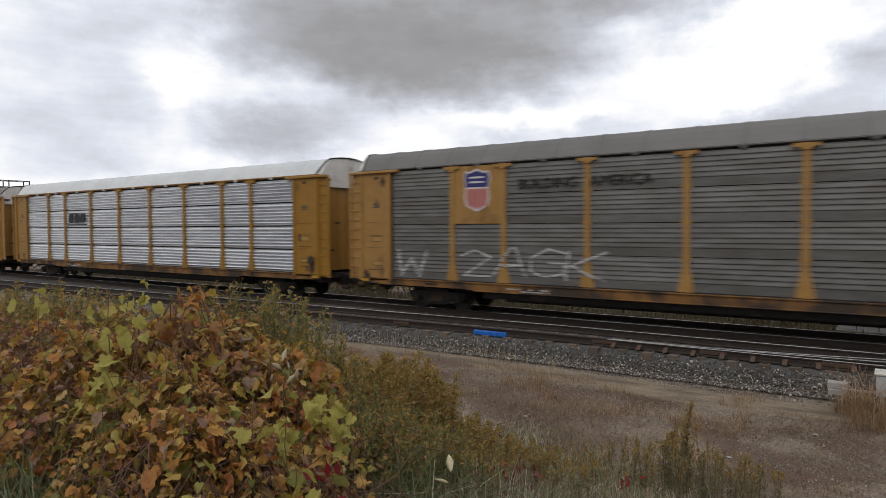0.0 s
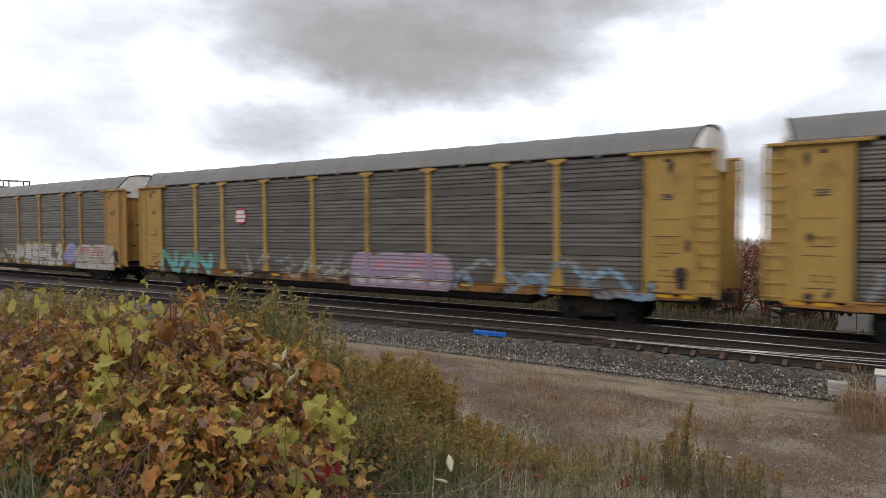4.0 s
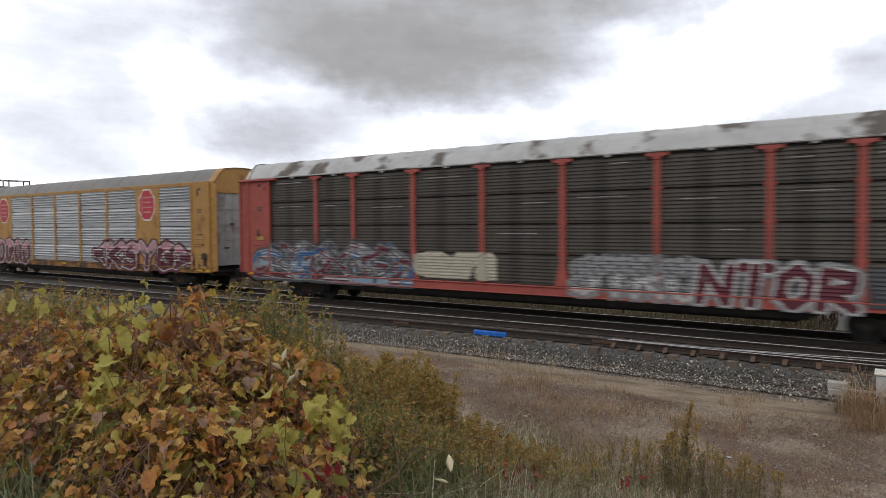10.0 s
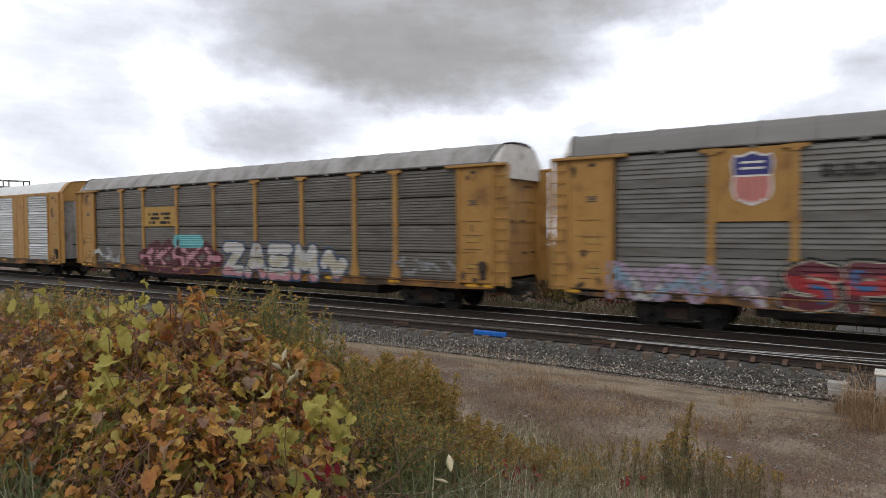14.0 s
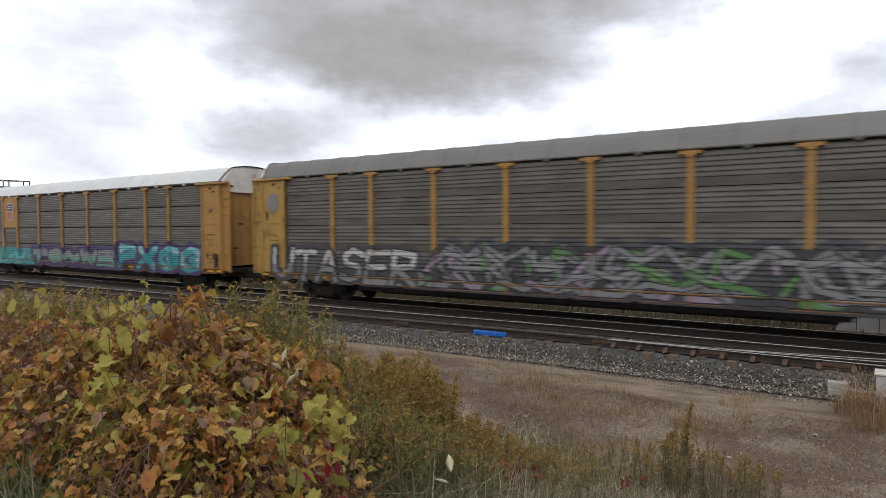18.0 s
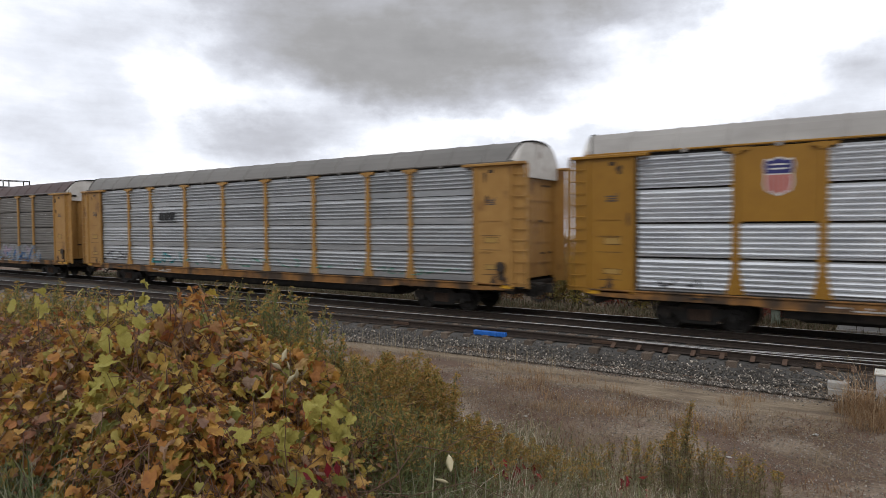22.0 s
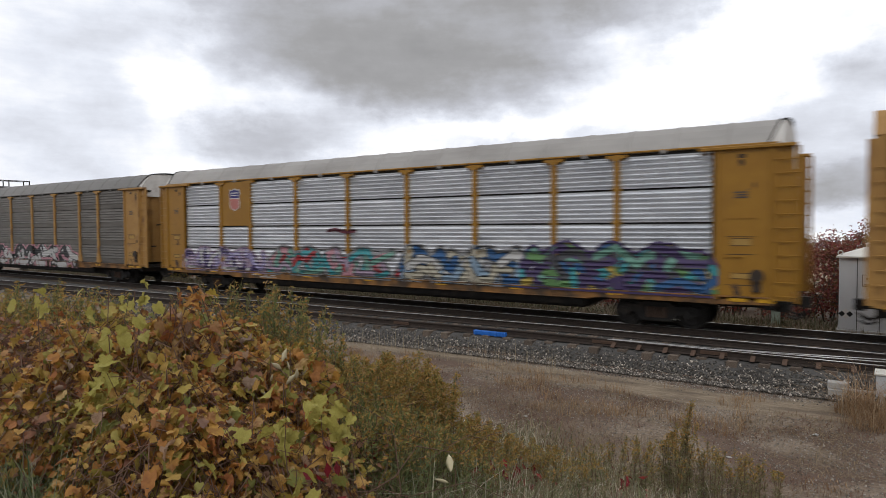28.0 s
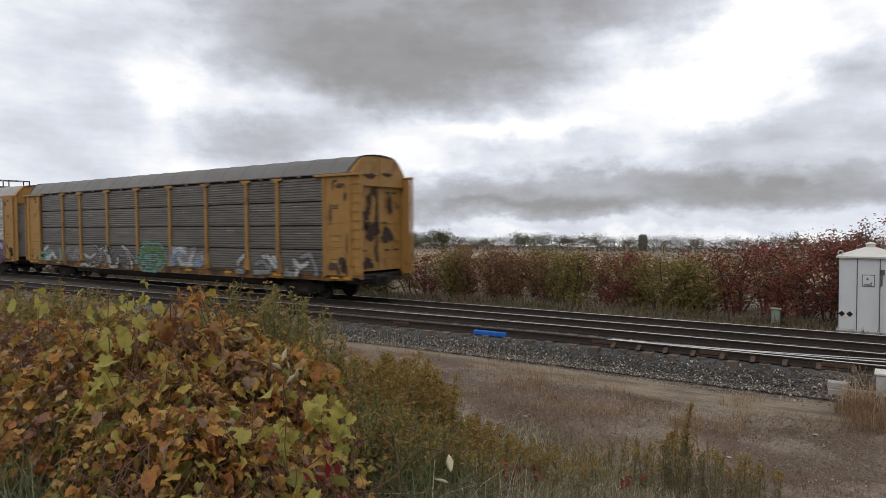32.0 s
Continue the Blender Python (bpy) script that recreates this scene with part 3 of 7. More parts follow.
def graffiti(parent, x0, x1, z0, z1, text, fill, line, back, seed, label, thick=0.17, lean=0.12, wear=0.06, halo=0.10, plates=(), mix=None, ribs="coarse", edge=0.045, shine="", lift=0.006):
    """Spray paint on the side: letters or scribbles laid stroke over stroke, with fill, outline and a cloud behind, following the ribs."""
    r = np.random.RandomState(seed)
    step = 0.042
    xs, zs = np.arange(x0, x1 + step, step), np.arange(max(0.70, z0), z1 + 0.03, 0.032)
    gx, gz = np.meshgrid((xs[:-1] + xs[1:]) / 2, (zs[:-1] + zs[1:]) / 2)
    wob = sum(r.uniform(0.4, 1) * np.sin(gx * r.uniform(1.5, 7) + gz * r.uniform(-7, 7) + r.uniform(0, 6)) for _ in range(6)) / 6
    wide, high = x1 - x0, z1 - z0
    strokes = []
    if text.startswith("#"):
        n = int(text[1:])
        for k in range(n):
            p = [np.array(((k + r.uniform(0.1, 0.9)) / n * wide, r.uniform(0.12, 0.88) * high))]
            a = r.uniform(0, 6.28)
            for _ in range(r.randint(2, 5)):
                a += r.uniform(-1.7, 1.7)
                p.append(np.clip(p[-1] + np.array((math.cos(a) * high * 0.42, math.sin(a) * high * 0.42)), (0.05, 0.12 * high), (wide - 0.05, 0.88 * high)))
            for q in p:
                u = q[0] / wide
                q[1] = min(q[1], high * (0.52 + 0.36 * abs(math.sin(2.2 * wide * u + seed))) * min(1.0, 0.45 + 7 * min(u, 1 - u)))
            strokes.append(p)
    else:
        m = thick * 0.65 + halo * 0.6
        cell = (wide - 1.2 * m) / len(text)
        for k, ch in enumerate(text):
            if ch not in STROKES:
                continue
            lw, lh = cell - thick * 1.15, (high - 2 * m) * r.uniform(0.90, 1.0)
            bx, bz = m * 0.6 + cell * k + thick * 0.55, m + r.uniform(-0.03, 0.03) * high
            for line_ in STROKES[ch].split("|"):
                p = [np.array([float(v) for v in q.split(",")]) for q in line_.split()]
                strokes.append([np.array((bx + q[0] * lw + lean * (q[1] - 0.5) * lh, bz + q[1] * lh)) for q in p])
    px, pz = gx - x0, gz - z0

    def far(p):
        d0 = np.full(gx.shape, 9.0)
        for a, b in zip(p[:-1], p[1:]):
            d = b - a
            t = np.clip(((px - a[0]) * d[0] + (pz - a[1]) * d[1]) / max(1e-6, d @ d), 0, 1)
            d0 = np.minimum(d0, np.hypot(px - a[0] - t * d[0], pz - a[1] - t * d[1]))
        return d0

    index = np.full(gx.shape, -1)
    mats, names = [], []

    def ink(name):
        if name not in names:
            names.append(name)
            mats.append(INK[name])
        return names.index(name)

    dists = [far(p) for p in strokes]
    fills = fill.split()
    if back:
        index[np.min(dists, axis=0) < thick / 2 + 0.05 + halo * (1.3 + wob)] = ink(back)
    wild = text.startswith("#") or mix
    for k, d in enumerate(dists):
        w = thick * (1 + 0.25 * wob)
        if line:
            index[d < w / 2 + edge] = ink(line)
        if wild:
            index[d < w / 2] = ink(fills[k % len(fills)])
        else:
            tone = np.clip(((pz / high + 0.30 * wob) * len(fills)).astype(int), 0, len(fills) - 1)
            for i, nme in enumerate(fills):
                index[(d < w / 2) & (tone == i)] = ink(nme)
        if shine:
            index[(d < w * 0.16) & (wob > 0.12)] = ink(shine)
    if wear:
        fade = sum(r.uniform(0.5, 1) * np.sin(gx * r.uniform(8, 30) + gz * r.uniform(-50, 50) + r.uniform(0, 6)) for _ in range(5)) / 5
        index[(fade > 0.75 - 1.6 * wear) & (r.rand(*gx.shape) < 0.4 + wear)] = -1
    depth = surface(xs, zs, plates, ribs) + lift
    b = Build()
    n = len(xs)
    b.v = [(x, -depth[i, j], z) for i, z in enumerate(zs) for j, x in enumerate(xs)]
    ii, jj = np.nonzero(index >= 0)
    b.f = [(i * n + j, i * n + j + 1, (i + 1) * n + j + 1, (i + 1) * n + j) for i, j in zip(ii.tolist(), jj.tolist())]
    if b.f:
        part("graffiti", b.mesh("graffiti", mats, index[ii, jj]), parent, None, label)


def half_side(car, s, facing, turn):
    """The panels, posts, plates, ladders and sill of one side; turn is the pose that makes it face -y."""
    frame_mat, panel_mat = s["frame"], s["panel"]
    p = lambda name, me, x, z, label="", y=-SIDE: part(name, me, car, turn @ pose(x, y, z), label)
    p("side_sill", sill_mesh(s.get("sill", YELLOW_SILL)), 0, 0)
    # Dark strip added in place of the shaded gap between panels and sill.
    p("sill_seal", cached("gap_strip", lambda: Build().box(-11.7, 11.7, -0.045, 0.0, 1.075, 1.115, 0.01).mesh("sill_seal", DARK_STEEL)), 0, 0)
    closed = s["kind"] == "closed"
    for k in range(9):
        a, b = EDGE[k], EDGE[k + 1]
        if closed and k in (1, 7):
            p("plate", plate_mesh(b - a + 0.1, EAVE_Z - FLOOR_Z, frame_mat), (a + b) / 2, FLOOR_Z)
            for u in (-0.45, 0.5):
                p("plate_rib", cached(("prib", frame_mat.name), lambda: Build().box(-0.035, 0.035, -0.02, 0.0, 0.02, EAVE_Z - FLOOR_Z - 0.02, 0.006).mesh("plate_rib", frame_mat)), (a + b) / 2 + u, FLOOR_Z, "", -SIDE - 0.034)
            continue
        for row in range(4):
            if s.get("logo_bay") == k and row >= s.get("logo_from", 2) and facing and row < s.get("logo_to", 4):
                continue
            p("panel", panel_mesh(b - a - 0.10, panel_mat, s.get("ribs", "coarse")), (a + b) / 2, FLOOR_Z + ROW * row + 0.004)
        if s.get("logo_bay") == k and facing:
            lo, hi = s.get("logo_from", 2), s.get("logo_to", 4)
            p("sign_plate", plate_mesh(b - a - 0.06, ROW * (hi - lo), s.get("logo_plate", frame_mat)), (a + b) / 2, FLOOR_Z + ROW * lo, "plain yellow sign plate")
    for k, x in enumerate(EDGE[1:-1]):
        if not (closed and k in (0, 1, 6, 7)):
            p("post", post_mesh(s.get("post", frame_mat), closed), x, FLOOR_Z)
    p("eave_rail", cached(("eave", frame_mat.name, closed), lambda: Build().box(-13.2, 13.2, -0.05, 0.02, 4.965 if not closed else 4.88, 5.02 if not closed else 5.05, 0.01).mesh("eave_rail", frame_mat if closed or s.get("bright_eave") else s["roof"])), 0, 0)
    if not closed:
        clip = cached(("clip", s["roof"].name), lambda: Build().box(-0.07, 0.07, -0.07, 0.0, 4.90, 5.0, 0.01).mesh("roof_clip", s["roof"]))
        for k in range(9):
            p("roof_clip", clip, (EDGE[k] + EDGE[k + 1]) / 2, 0)
    for e in (-1, 1):
        end = cached(("endplate", frame_mat.name), lambda: Build().box(-0.72, 0.60, -0.06, 0.0, 0.98, EAVE_Z + 0.03, 0.01).box(0.60, 0.72, -0.05, 0.0, 0.98, EAVE_Z + 0.03).mesh("end_plate", frame_mat))
        p("end_plate", end, e * 12.42, 0)
        stile = cached(("stile", frame_mat.name), lambda: Build().box(-0.05, 0.05, -0.11, -0.05, 0.98, EAVE_Z, 0.01).mesh("stile", frame_mat))
        p("stile", stile, e * 11.76, 0)
        p("stile", stile, e * 13.08, 0)
        p("end_recess", cached(("recess", frame_mat.name, e), lambda: Build().box(*((0.0, 0.42) if e > 0 else (-0.42, 0.0)), -0.02, 0.0, 1.0, EAVE_Z).mesh("end_recess", s.get("end_mat", frame_mat))), e * 13.14, 0)
        p("hinge_bar", cached(("hinge", frame_mat.name), lambda: Build().box(-0.42, 0.30, -0.02, 0.0, -0.012, 0.012).mesh("hinge_bar", frame_mat)), e * 12.42, 3.1, "", -SIDE - 0.058)
        gr = random.Random(int(s["grime"] * 7 + e))
        for k in range(5):
            gx, gw, gh = gr.uniform(-0.55, 0.55), gr.uniform(0.03, 0.13), gr.uniform(0.05, 0.22)
            gz = (1.12, 1.3, 1.2, 4.55, gr.uniform(1.5, 4.2))[k]
            pts = [(gw * math.cos(t) * gr.uniform(0.55, 1.1), gh * math.sin(t) * gr.uniform(0.5, 1.1) - (0.25 if math.sin(t) < -0.8 else 0.0) * gh) for t in np.linspace(0, 6.283, 18, endpoint=False)]
            p("rust_patch", Build().prism(pts[::-1], "y", -0.003, 0.0).mesh("rust_patch", (GRIME, RUST_STEEL, RUST_STEEL, GRIME, RUST_STEEL)[k]), e * 12.42 + gx, gz, "", -SIDE - 0.0605)
        if facing:
            seam = cached("plate_seam", lambda: Build().box(-0.40, 0.30, -0.004, 0.0, -0.008, 0.008).mesh("seam", GRIME))
            for zz in (2.16, 2.62, 1.36):
                p("seam", seam, e * 12.40, zz, "", -SIDE - 0.0605)
            for zz, hh in ((2.38, 0.20), (1.52, 0.16)):
                box = p("stencil_frame", cached(("stencil", hh), lambda: Build().box(-0.24, 0.24, -0.004, 0.0, 0, 0.014).box(-0.24, 0.24, -0.004, 0.0, hh - 0.014, hh).box(-0.24, -0.226, -0.004, 0.0, 0.014, hh - 0.014).box(0.226, 0.24, -0.004, 0.0, 0.014, hh - 0.014).mesh("stencil_frame", GRIME)), e * 12.36, zz, "", -SIDE - 0.0605)
                part("stencil_field", cached(("stencilf", hh), lambda: Build().box(-0.222, 0.222, -0.003, 0.0, 0.018, hh - 0.018).mesh("stencil_field", SIGN_YELLOW)), box)
            p("vent_slot", cached("slot2", lambda: Build().box(-0.09, 0.09, -0.006, 0.0, -0.05, 0.05).mesh("vent_slot", GRIME)), e * 12.36, 4.70, "", -SIDE - 0.0605)
            p("end_reflector", cached("endrefl", lambda: Build().box(-0.20, 0.20, -0.012, 0, 0.0, 0.12).mesh("end_reflector", DECAL_YELLOW)), e * 12.95, 0.93, "yellow reflective strip", -SIDE - 0.062)
        if facing and e > 0:
            p("brake_wheel", cached("brakewheel", lambda: Build().rod((0, -0.16, 0), (0, -0.04, 0), 0.05, 6).rod((0, -0.17, 0), (0, -0.13, 0), 0.17, 12).box(-0.12, 0.10, -0.12, 0.0, -0.42, 0.1, 0.03).mesh("brake_wheel", GRIME)), 12.75, 1.62, "black handbrake wheel")
            p("grab_iron", cached(("grab", frame_mat.name), lambda: Build().rod((-0.2, -0.1, 0), (0.2, -0.1, 0), 0.014, 5).rod((-0.2, -0.1, 0), (-0.2, 0, 0), 0.014, 5).rod((0.2, -0.1, 0), (0.2, 0, 0), 0.014, 5).mesh("grab_iron", frame_mat)), 12.2, 2.1)
        if closed:
            p("corner_post", cached(("corner", frame_mat.name), lambda: Build().box(-0.22, 0.22, -0.05, 0.05, 0.95, 5.02, 0.02).mesh("corner_post", frame_mat)), e * 13.20, 0, "", -SIDE + 0.02)
            p("ladder", cached(("rungs", frame_mat.name), lambda: rung_mesh(frame_mat)), e * 13.16, 0, "row of ladder rungs", -SIDE - 0.035)
        else:
            p("ladder", ladder_mesh(frame_mat), e * 13.42, 0, "ladder with welded rungs", -SIDE - 0.02)
            p("eave_beam", cached(("beam", frame_mat.name), lambda: Build().box(-1.16, 1.16, -0.16, 0.02, 4.87, 4.96, 0.015).mesh("eave_beam", frame_mat)), e * 12.48, 0)
        if facing:
            p("lettering", bars_mesh("endnote", INK["darkgrey"], 0.34, 0.26, 4, 3), e * 12.36, 3.75, "", -SIDE - 0.062)


def autorack(s, x):
    """A covered car carrier; its origin is on the rail below its middle, its leading end at -x."""
    s = dict(s, grime=abs(x) % 97)
    car = thing("autorack", s["label"], "railway car", "cars of the freight train", pose(x, 0, 0))
    closed = s["kind"] == "closed"
    frame_mat, roof = s["frame"], s["roof"]
    part("underframe", frame_mesh(), car)
    part("inner_wall", wall_mesh(), car)
    half_side(car, s, True, Matrix())
    half_side(car, s, False, pose(0, 0, 0, 0, 0, 180))
    if closed:
        part("roof", roof_mesh(roof, -13.0, 13.0), car)
        for e in (-1, 1):
            part("roof_cap", roof_mesh(frame_mat, *((-13.44, -13.0) if e < 0 else (13.0, 13.44)), False), car, None, "rounded yellow roof cap")
            part("gable", gable_mesh(frame_mat), car, pose(e * 13.39, 0, 0))
    else:
        part("roof", roof_mesh(roof, -13.3, 13.3, True, 0.32), car)
        for e in (-1, 1):
            part("gable", gable_mesh(s.get("cap", WHITE_CAP)), car, pose(e * 13.25, 0, 0), "white sheet gable under the roof end")
            part("gable_cap", roof_mesh(s.get("cap", WHITE_CAP), *((-13.28, -12.7) if e < 0 else (12.7, 13.28)), False, 0.0, 0.985), car, None, "white curved sheet under the roof end")
            edge = Build()
            rim = [(e * (13.31 - 0.32 * (abs(y) / 1.58) ** 2.5), y * 1.004, arch(y) + 0.008) for y in ARCH_Y]
            for p, q in zip(rim[:-1], rim[1:]):
                edge.rod(p, q, 0.026, 5)
            part("roof_edge", cached(("rim", e), lambda: edge.mesh("roof_edge", DARK_STEEL)), car, None, "dark edge of the roof end")
            part("gable_slot", cached("slot", lambda: Build().box(-0.035, 0.035, -1.40, -1.05, -0.05, 0.05).mesh("gable_slot", DARK_STEEL)), car, pose(e * 13.27, 0, 4.80))
    for e in (-1, 1):
        q = pose(e * (13.33 if closed else 13.12), 0, 0, 0, 0, 0 if e < 0 else 180)
        door_mat = s.get("door", STRIP_GREY if closed else frame_mat)
        part("end_door", door_mesh(door_mat, -1.44, -0.01), car, q, "grey end door" if closed else "")
        part("end_door", door_mesh(door_mat, 0.01, 1.44), car, q, "grey end door" if closed else "")
        slot = cached("doorslot", lambda: Build().box(-0.066, -0.05, -0.13, 0.13, -0.035, 0.035).mesh("door_slot", GRIME))
        for yy, zz in ((-1.0, 4.30), (-0.6, 4.30), (-0.35, 3.1), (-1.1, 2.0), (-0.5, 2.0), (0.6, 3.1), (0.9, 2.0)):
            part("door_slot", slot, car, q @ pose(0, yy, zz))
        part("coupler", coupler_mesh(), car, pose(e * 13.05, 0, 0, 0, 0, 0 if e > 0 else 180))
    side_frame, springs, bolster, wheels = truck_meshes()
    for e in (-10.05, 10.05):
        truck = part("truck", bolster, car, pose(e, 0, 0))
        for y in (-1, 1):
            part("side_frame", side_frame, truck, pose(0, y * 1.0, 0, 0, 0, 0 if y < 0 else 180))
            part("spring_nest", springs, truck, pose(0, y * 1.0, 0, 0, 0, 0 if y < 0 else 180))
        for a in (-0.889, 0.889):
            WHEELS[a].append(part("wheelset", wheels, truck, pose(a, 0, 0.419)))
    for k, rx in enumerate(s.get("marks", ())):
        part("reflector", cached("reflector", lambda: Build().box(-0.22, 0.22, -0.012, 0, 0.0, 0.09).mesh("reflector", DECAL_YELLOW)), car, pose(rx, -SIDE - 0.062, 0.93), "yellow reflective strip")
    if s.get("data"):
        part("lettering", bars_mesh("data", INK["white"], 1.5, 0.14, 2, 5), car, pose(-6.2, -SIDE - 0.065, 0.90))
        part("lettering", bars_mesh("data2", INK["black"], 0.7, 0.20, 2, 8), car, pose(-10.0, -SIDE - 0.065, 1.01))
    if s.get("holes"):
        r = random.Random(s["holes"])
        for row in (1, 2, 3):
            for k in range(9):
                if r.random() < 0.75:
                    n = r.choice((6, 10, 16))
                    dots = cached(("dots", n), lambda: dot_mesh(n))
                    part("vent_holes", dots, car, pose(r.uniform(EDGE[k] + 0.3, EDGE[k + 1] - 0.3 - 0.09 * n), -SIDE - 0.020, FLOOR_Z + ROW * row + r.choice((0.62, 0.74))), "row of small pale vent holes", "stuff")
    s.get("extra", lambda c: None)(car)
    for k, g in enumerate(s.get("graffiti", ())):
        graffiti(car, *g[:-1], label=g[-1]["label"], lift=0.006 + 0.004 * k, ribs=s.get("ribs", "coarse"), **{k: v for k, v in g[-1].items() if k != "label"})
    return car


WHEELS = {-0.889: [], 0.889: []}

# ---------------------------------------------------------------- ground, tracks
GROUND = material("gravelly_brown_soil", (0.275, 0.215, 0.16), (0.09, 0.062, 0.043), 0.95, 0.0, 16.0, bump=1.0, bump_scale=26.0, third=(0.095, 0.055, 0.038), third_scale=0.9, third_at=(0.44, 0.60), third_max=0.8)
BALLAST_BED = material("dark_ballast_bed", (0.095, 0.09, 0.085), (0.05, 0.047, 0.044), 0.9, 0.0, 22.0, bump=1.0, bump_scale=30.0, third=(0.045, 0.04, 0.037), third_scale=0.5)
STONE = material("ballast_stone", (0.168, 0.152, 0.135), (0.095, 0.085, 0.074), 0.85, 0.0, 20.0, bump=0.2, island=[(0.18, 0.17, 0.17), (0.38, 0.37, 0.37), (0.62, 0.60, 0.58), (0.95, 0.93, 0.90), (1.3, 1.28, 1.24), (4.0, 3.9, 3.8)])
DIRT = material("packed_dirt", (0.275, 0.215, 0.15), (0.145, 0.108, 0.073), 0.95, 0.0, 9.0, (0.5, 1.6, 1), 0.9, 36.0, third=(0.105, 0.075, 0.053), third_scale=1.3, third_at=(0.47, 0.62), third_max=0.8)
TIE_WOOD = material("weathered_tie_wood", (0.15, 0.115, 0.09), (0.075, 0.056, 0.043), 0.9, 0.0, 6.0, (8, 1, 8), 0.4, random_tone=0.3)
RAIL_SIDE = material("rusty_rail_web", (0.048, 0.034, 0.027), (0.03, 0.022, 0.018), 0.8, 0.2, 8.0, bump=0.1)
RAIL_TOP = material("worn_rail_head", (0.62, 0.60, 0.58), (0.46, 0.44, 0.42), 0.28, 0.9, 10.0, (0.1, 1, 1), bump=0.0)


def siding_y(x):
    """Middle of the nearer track, which runs in towards the main track at the turnout."""
    return -2.90 - 0.042 * max(0.0, -8.0 - max(x, -48.0)) if x < -6 else -2.90 + 0.05 * smoothstep(-6, 10, x)


def ground_height(x, y):
    """The land's height over the rails' top."""
    if y > 2.2:
        h = -0.50 - 0.25 * smoothstep(2.2, 5.0, y)
        return h - 0.033 * max(0.0, y - 12.0)
    foot = siding_y(x) - 0.92
    if y > foot:
        return -0.24 - 0.26 * smoothstep(1.4, 2.2, y)
    h = -0.24 - 0.40 * smoothstep(foot, foot - 0.65, y)
    bank = smoothstep(-10.2, -18.5, y) * (0.80 + 1.05 * smoothstep(1.5, -3.5, x))
    return h + bank + (0.06 * noise.noise((x * 0.35, y * 0.35, 0)) + 0.03 * noise.noise((x * 1.3, y * 1.3, 3))) * smoothstep(-5.0, -6.5, y)


def ground_sheet():
    b = Build()
    xs = sorted({*np.round(np.arange(-70, 30.1, 1.0), 3), *np.round(np.arange(-16, 8, 0.25), 3), -3000, -1500, -800, -400, -250, -160, -110, 40, 60, 100, 160, 250, 400, 800, 1500, 3000})
    ys = sorted({*np.round(np.arange(-26, -4.0, 0.25), 3), *np.round(np.arange(-4, 16, 0.6), 3), -3000, -1200, -500, -200, -100, -60, -40, -30, 18, 22, 28, 36, 48, 60, 90, 150, 300, 600, 1200, 3000})
    n = len(ys)
    b.v = [(float(x), float(y), ground_height(float(x), float(y))) for x in xs for y in ys]
    b.f = [(i * n + j, i * n + n + j, i * n + n + j + 1, i * n + j + 1) for i in range(len(xs) - 1) for j in range(n - 1)]
    me = b.mesh("ground", GROUND, smooth=True)
    return tagged(new("ground", me), "brown soil with dry autumn grass", "ground", kind="structure")


ground_sheet()


def strip(name, mat, a, b_, label, x0, x1, step, wave=0.0, lift=0.02, taper=None):
    """A band of other soil that lies on the ground, with wavering edges."""
    b = Build()
    xs = np.arange(x0, x1 + step, step)
    cols = 61
    for x in xs:
        w0, w1 = a + wave * noise.noise((x * 0.5, 1.7, 0)), b_ + wave * noise.noise((x * 0.4, 8.2, 0))
        if taper:
            w0, w1 = w0 + taper(x, 0), w1 + taper(x, 1)
        for k in range(cols):
            y = w0 + (w1 - w0) * k / (cols - 1)
            edge = 1 - abs(2 * k / (cols - 1) - 1) ** 6
            b.v.append((float(x), float(y), ground_height(float(x), float(y)) + lift * edge - 0.01 * (1 - edge)))
    b.f = [(i * cols + j, (i + 1) * cols + j, (i + 1) * cols + j + 1, i * cols + j + 1) for i in range(len(xs) - 1) for j in range(cols - 1)]
    return tagged(new(name, b.mesh(name, mat, smooth=True)), label, "ground", kind="structure")


strip("ballast_bed", BALLAST_BED, -1.75, 2.6, "dark grey crushed stone ballast bed", -140, 40, 0.5, 0.12, 0.035, lambda x, k: siding_y(x) * (1 - k))
strip("dirt_track", DIRT, -6.50, -5.05, "worn packed dirt vehicle track", -40, 12, 0.25, 0.45, 0.015, lambda x, k: (0.13, 0.08)[k] * min(7.0, max(0.0, -4.0 - x)))


RAIL_SHAPE = [(-0.070, -0.18), (0.070, -0.18), (0.070, -0.165), (0.012, -0.14), (0.010, -0.05), (0.036, -0.035), (0.036, -0.006), (0.030, 0.0), (-0.030, 0.0), (-0.036, -0.006), (-0.036, -0.035), (-0.010, -0.05), (-0.012, -0.14), (-0.070, -0.165)]


def rail(track, line, x0, x1, step, name="rail", worn=-9999.0):
    """A rail of real section along y = line(x); its head is worn bright beyond x = worn."""
    b, index = Build(), []
    xs = np.arange(x0, x1 + step / 2, step)
    n = len(RAIL_SHAPE)
    for x in xs:
        b.v += [(float(x), line(float(x)) + p, q) for p, q in RAIL_SHAPE]
    for i in range(len(xs) - 1):
        for j in range(n):
            b.f.append((i * n + j, i * n + (j + 1) % n, (i + 1) * n + (j + 1) % n, (i + 1) * n + j))
            index.append(1 if 6 <= j <= 8 and xs[i] > worn else 0)
    return part(name, b.mesh(name, [RAIL_SIDE, RAIL_TOP], index), track)


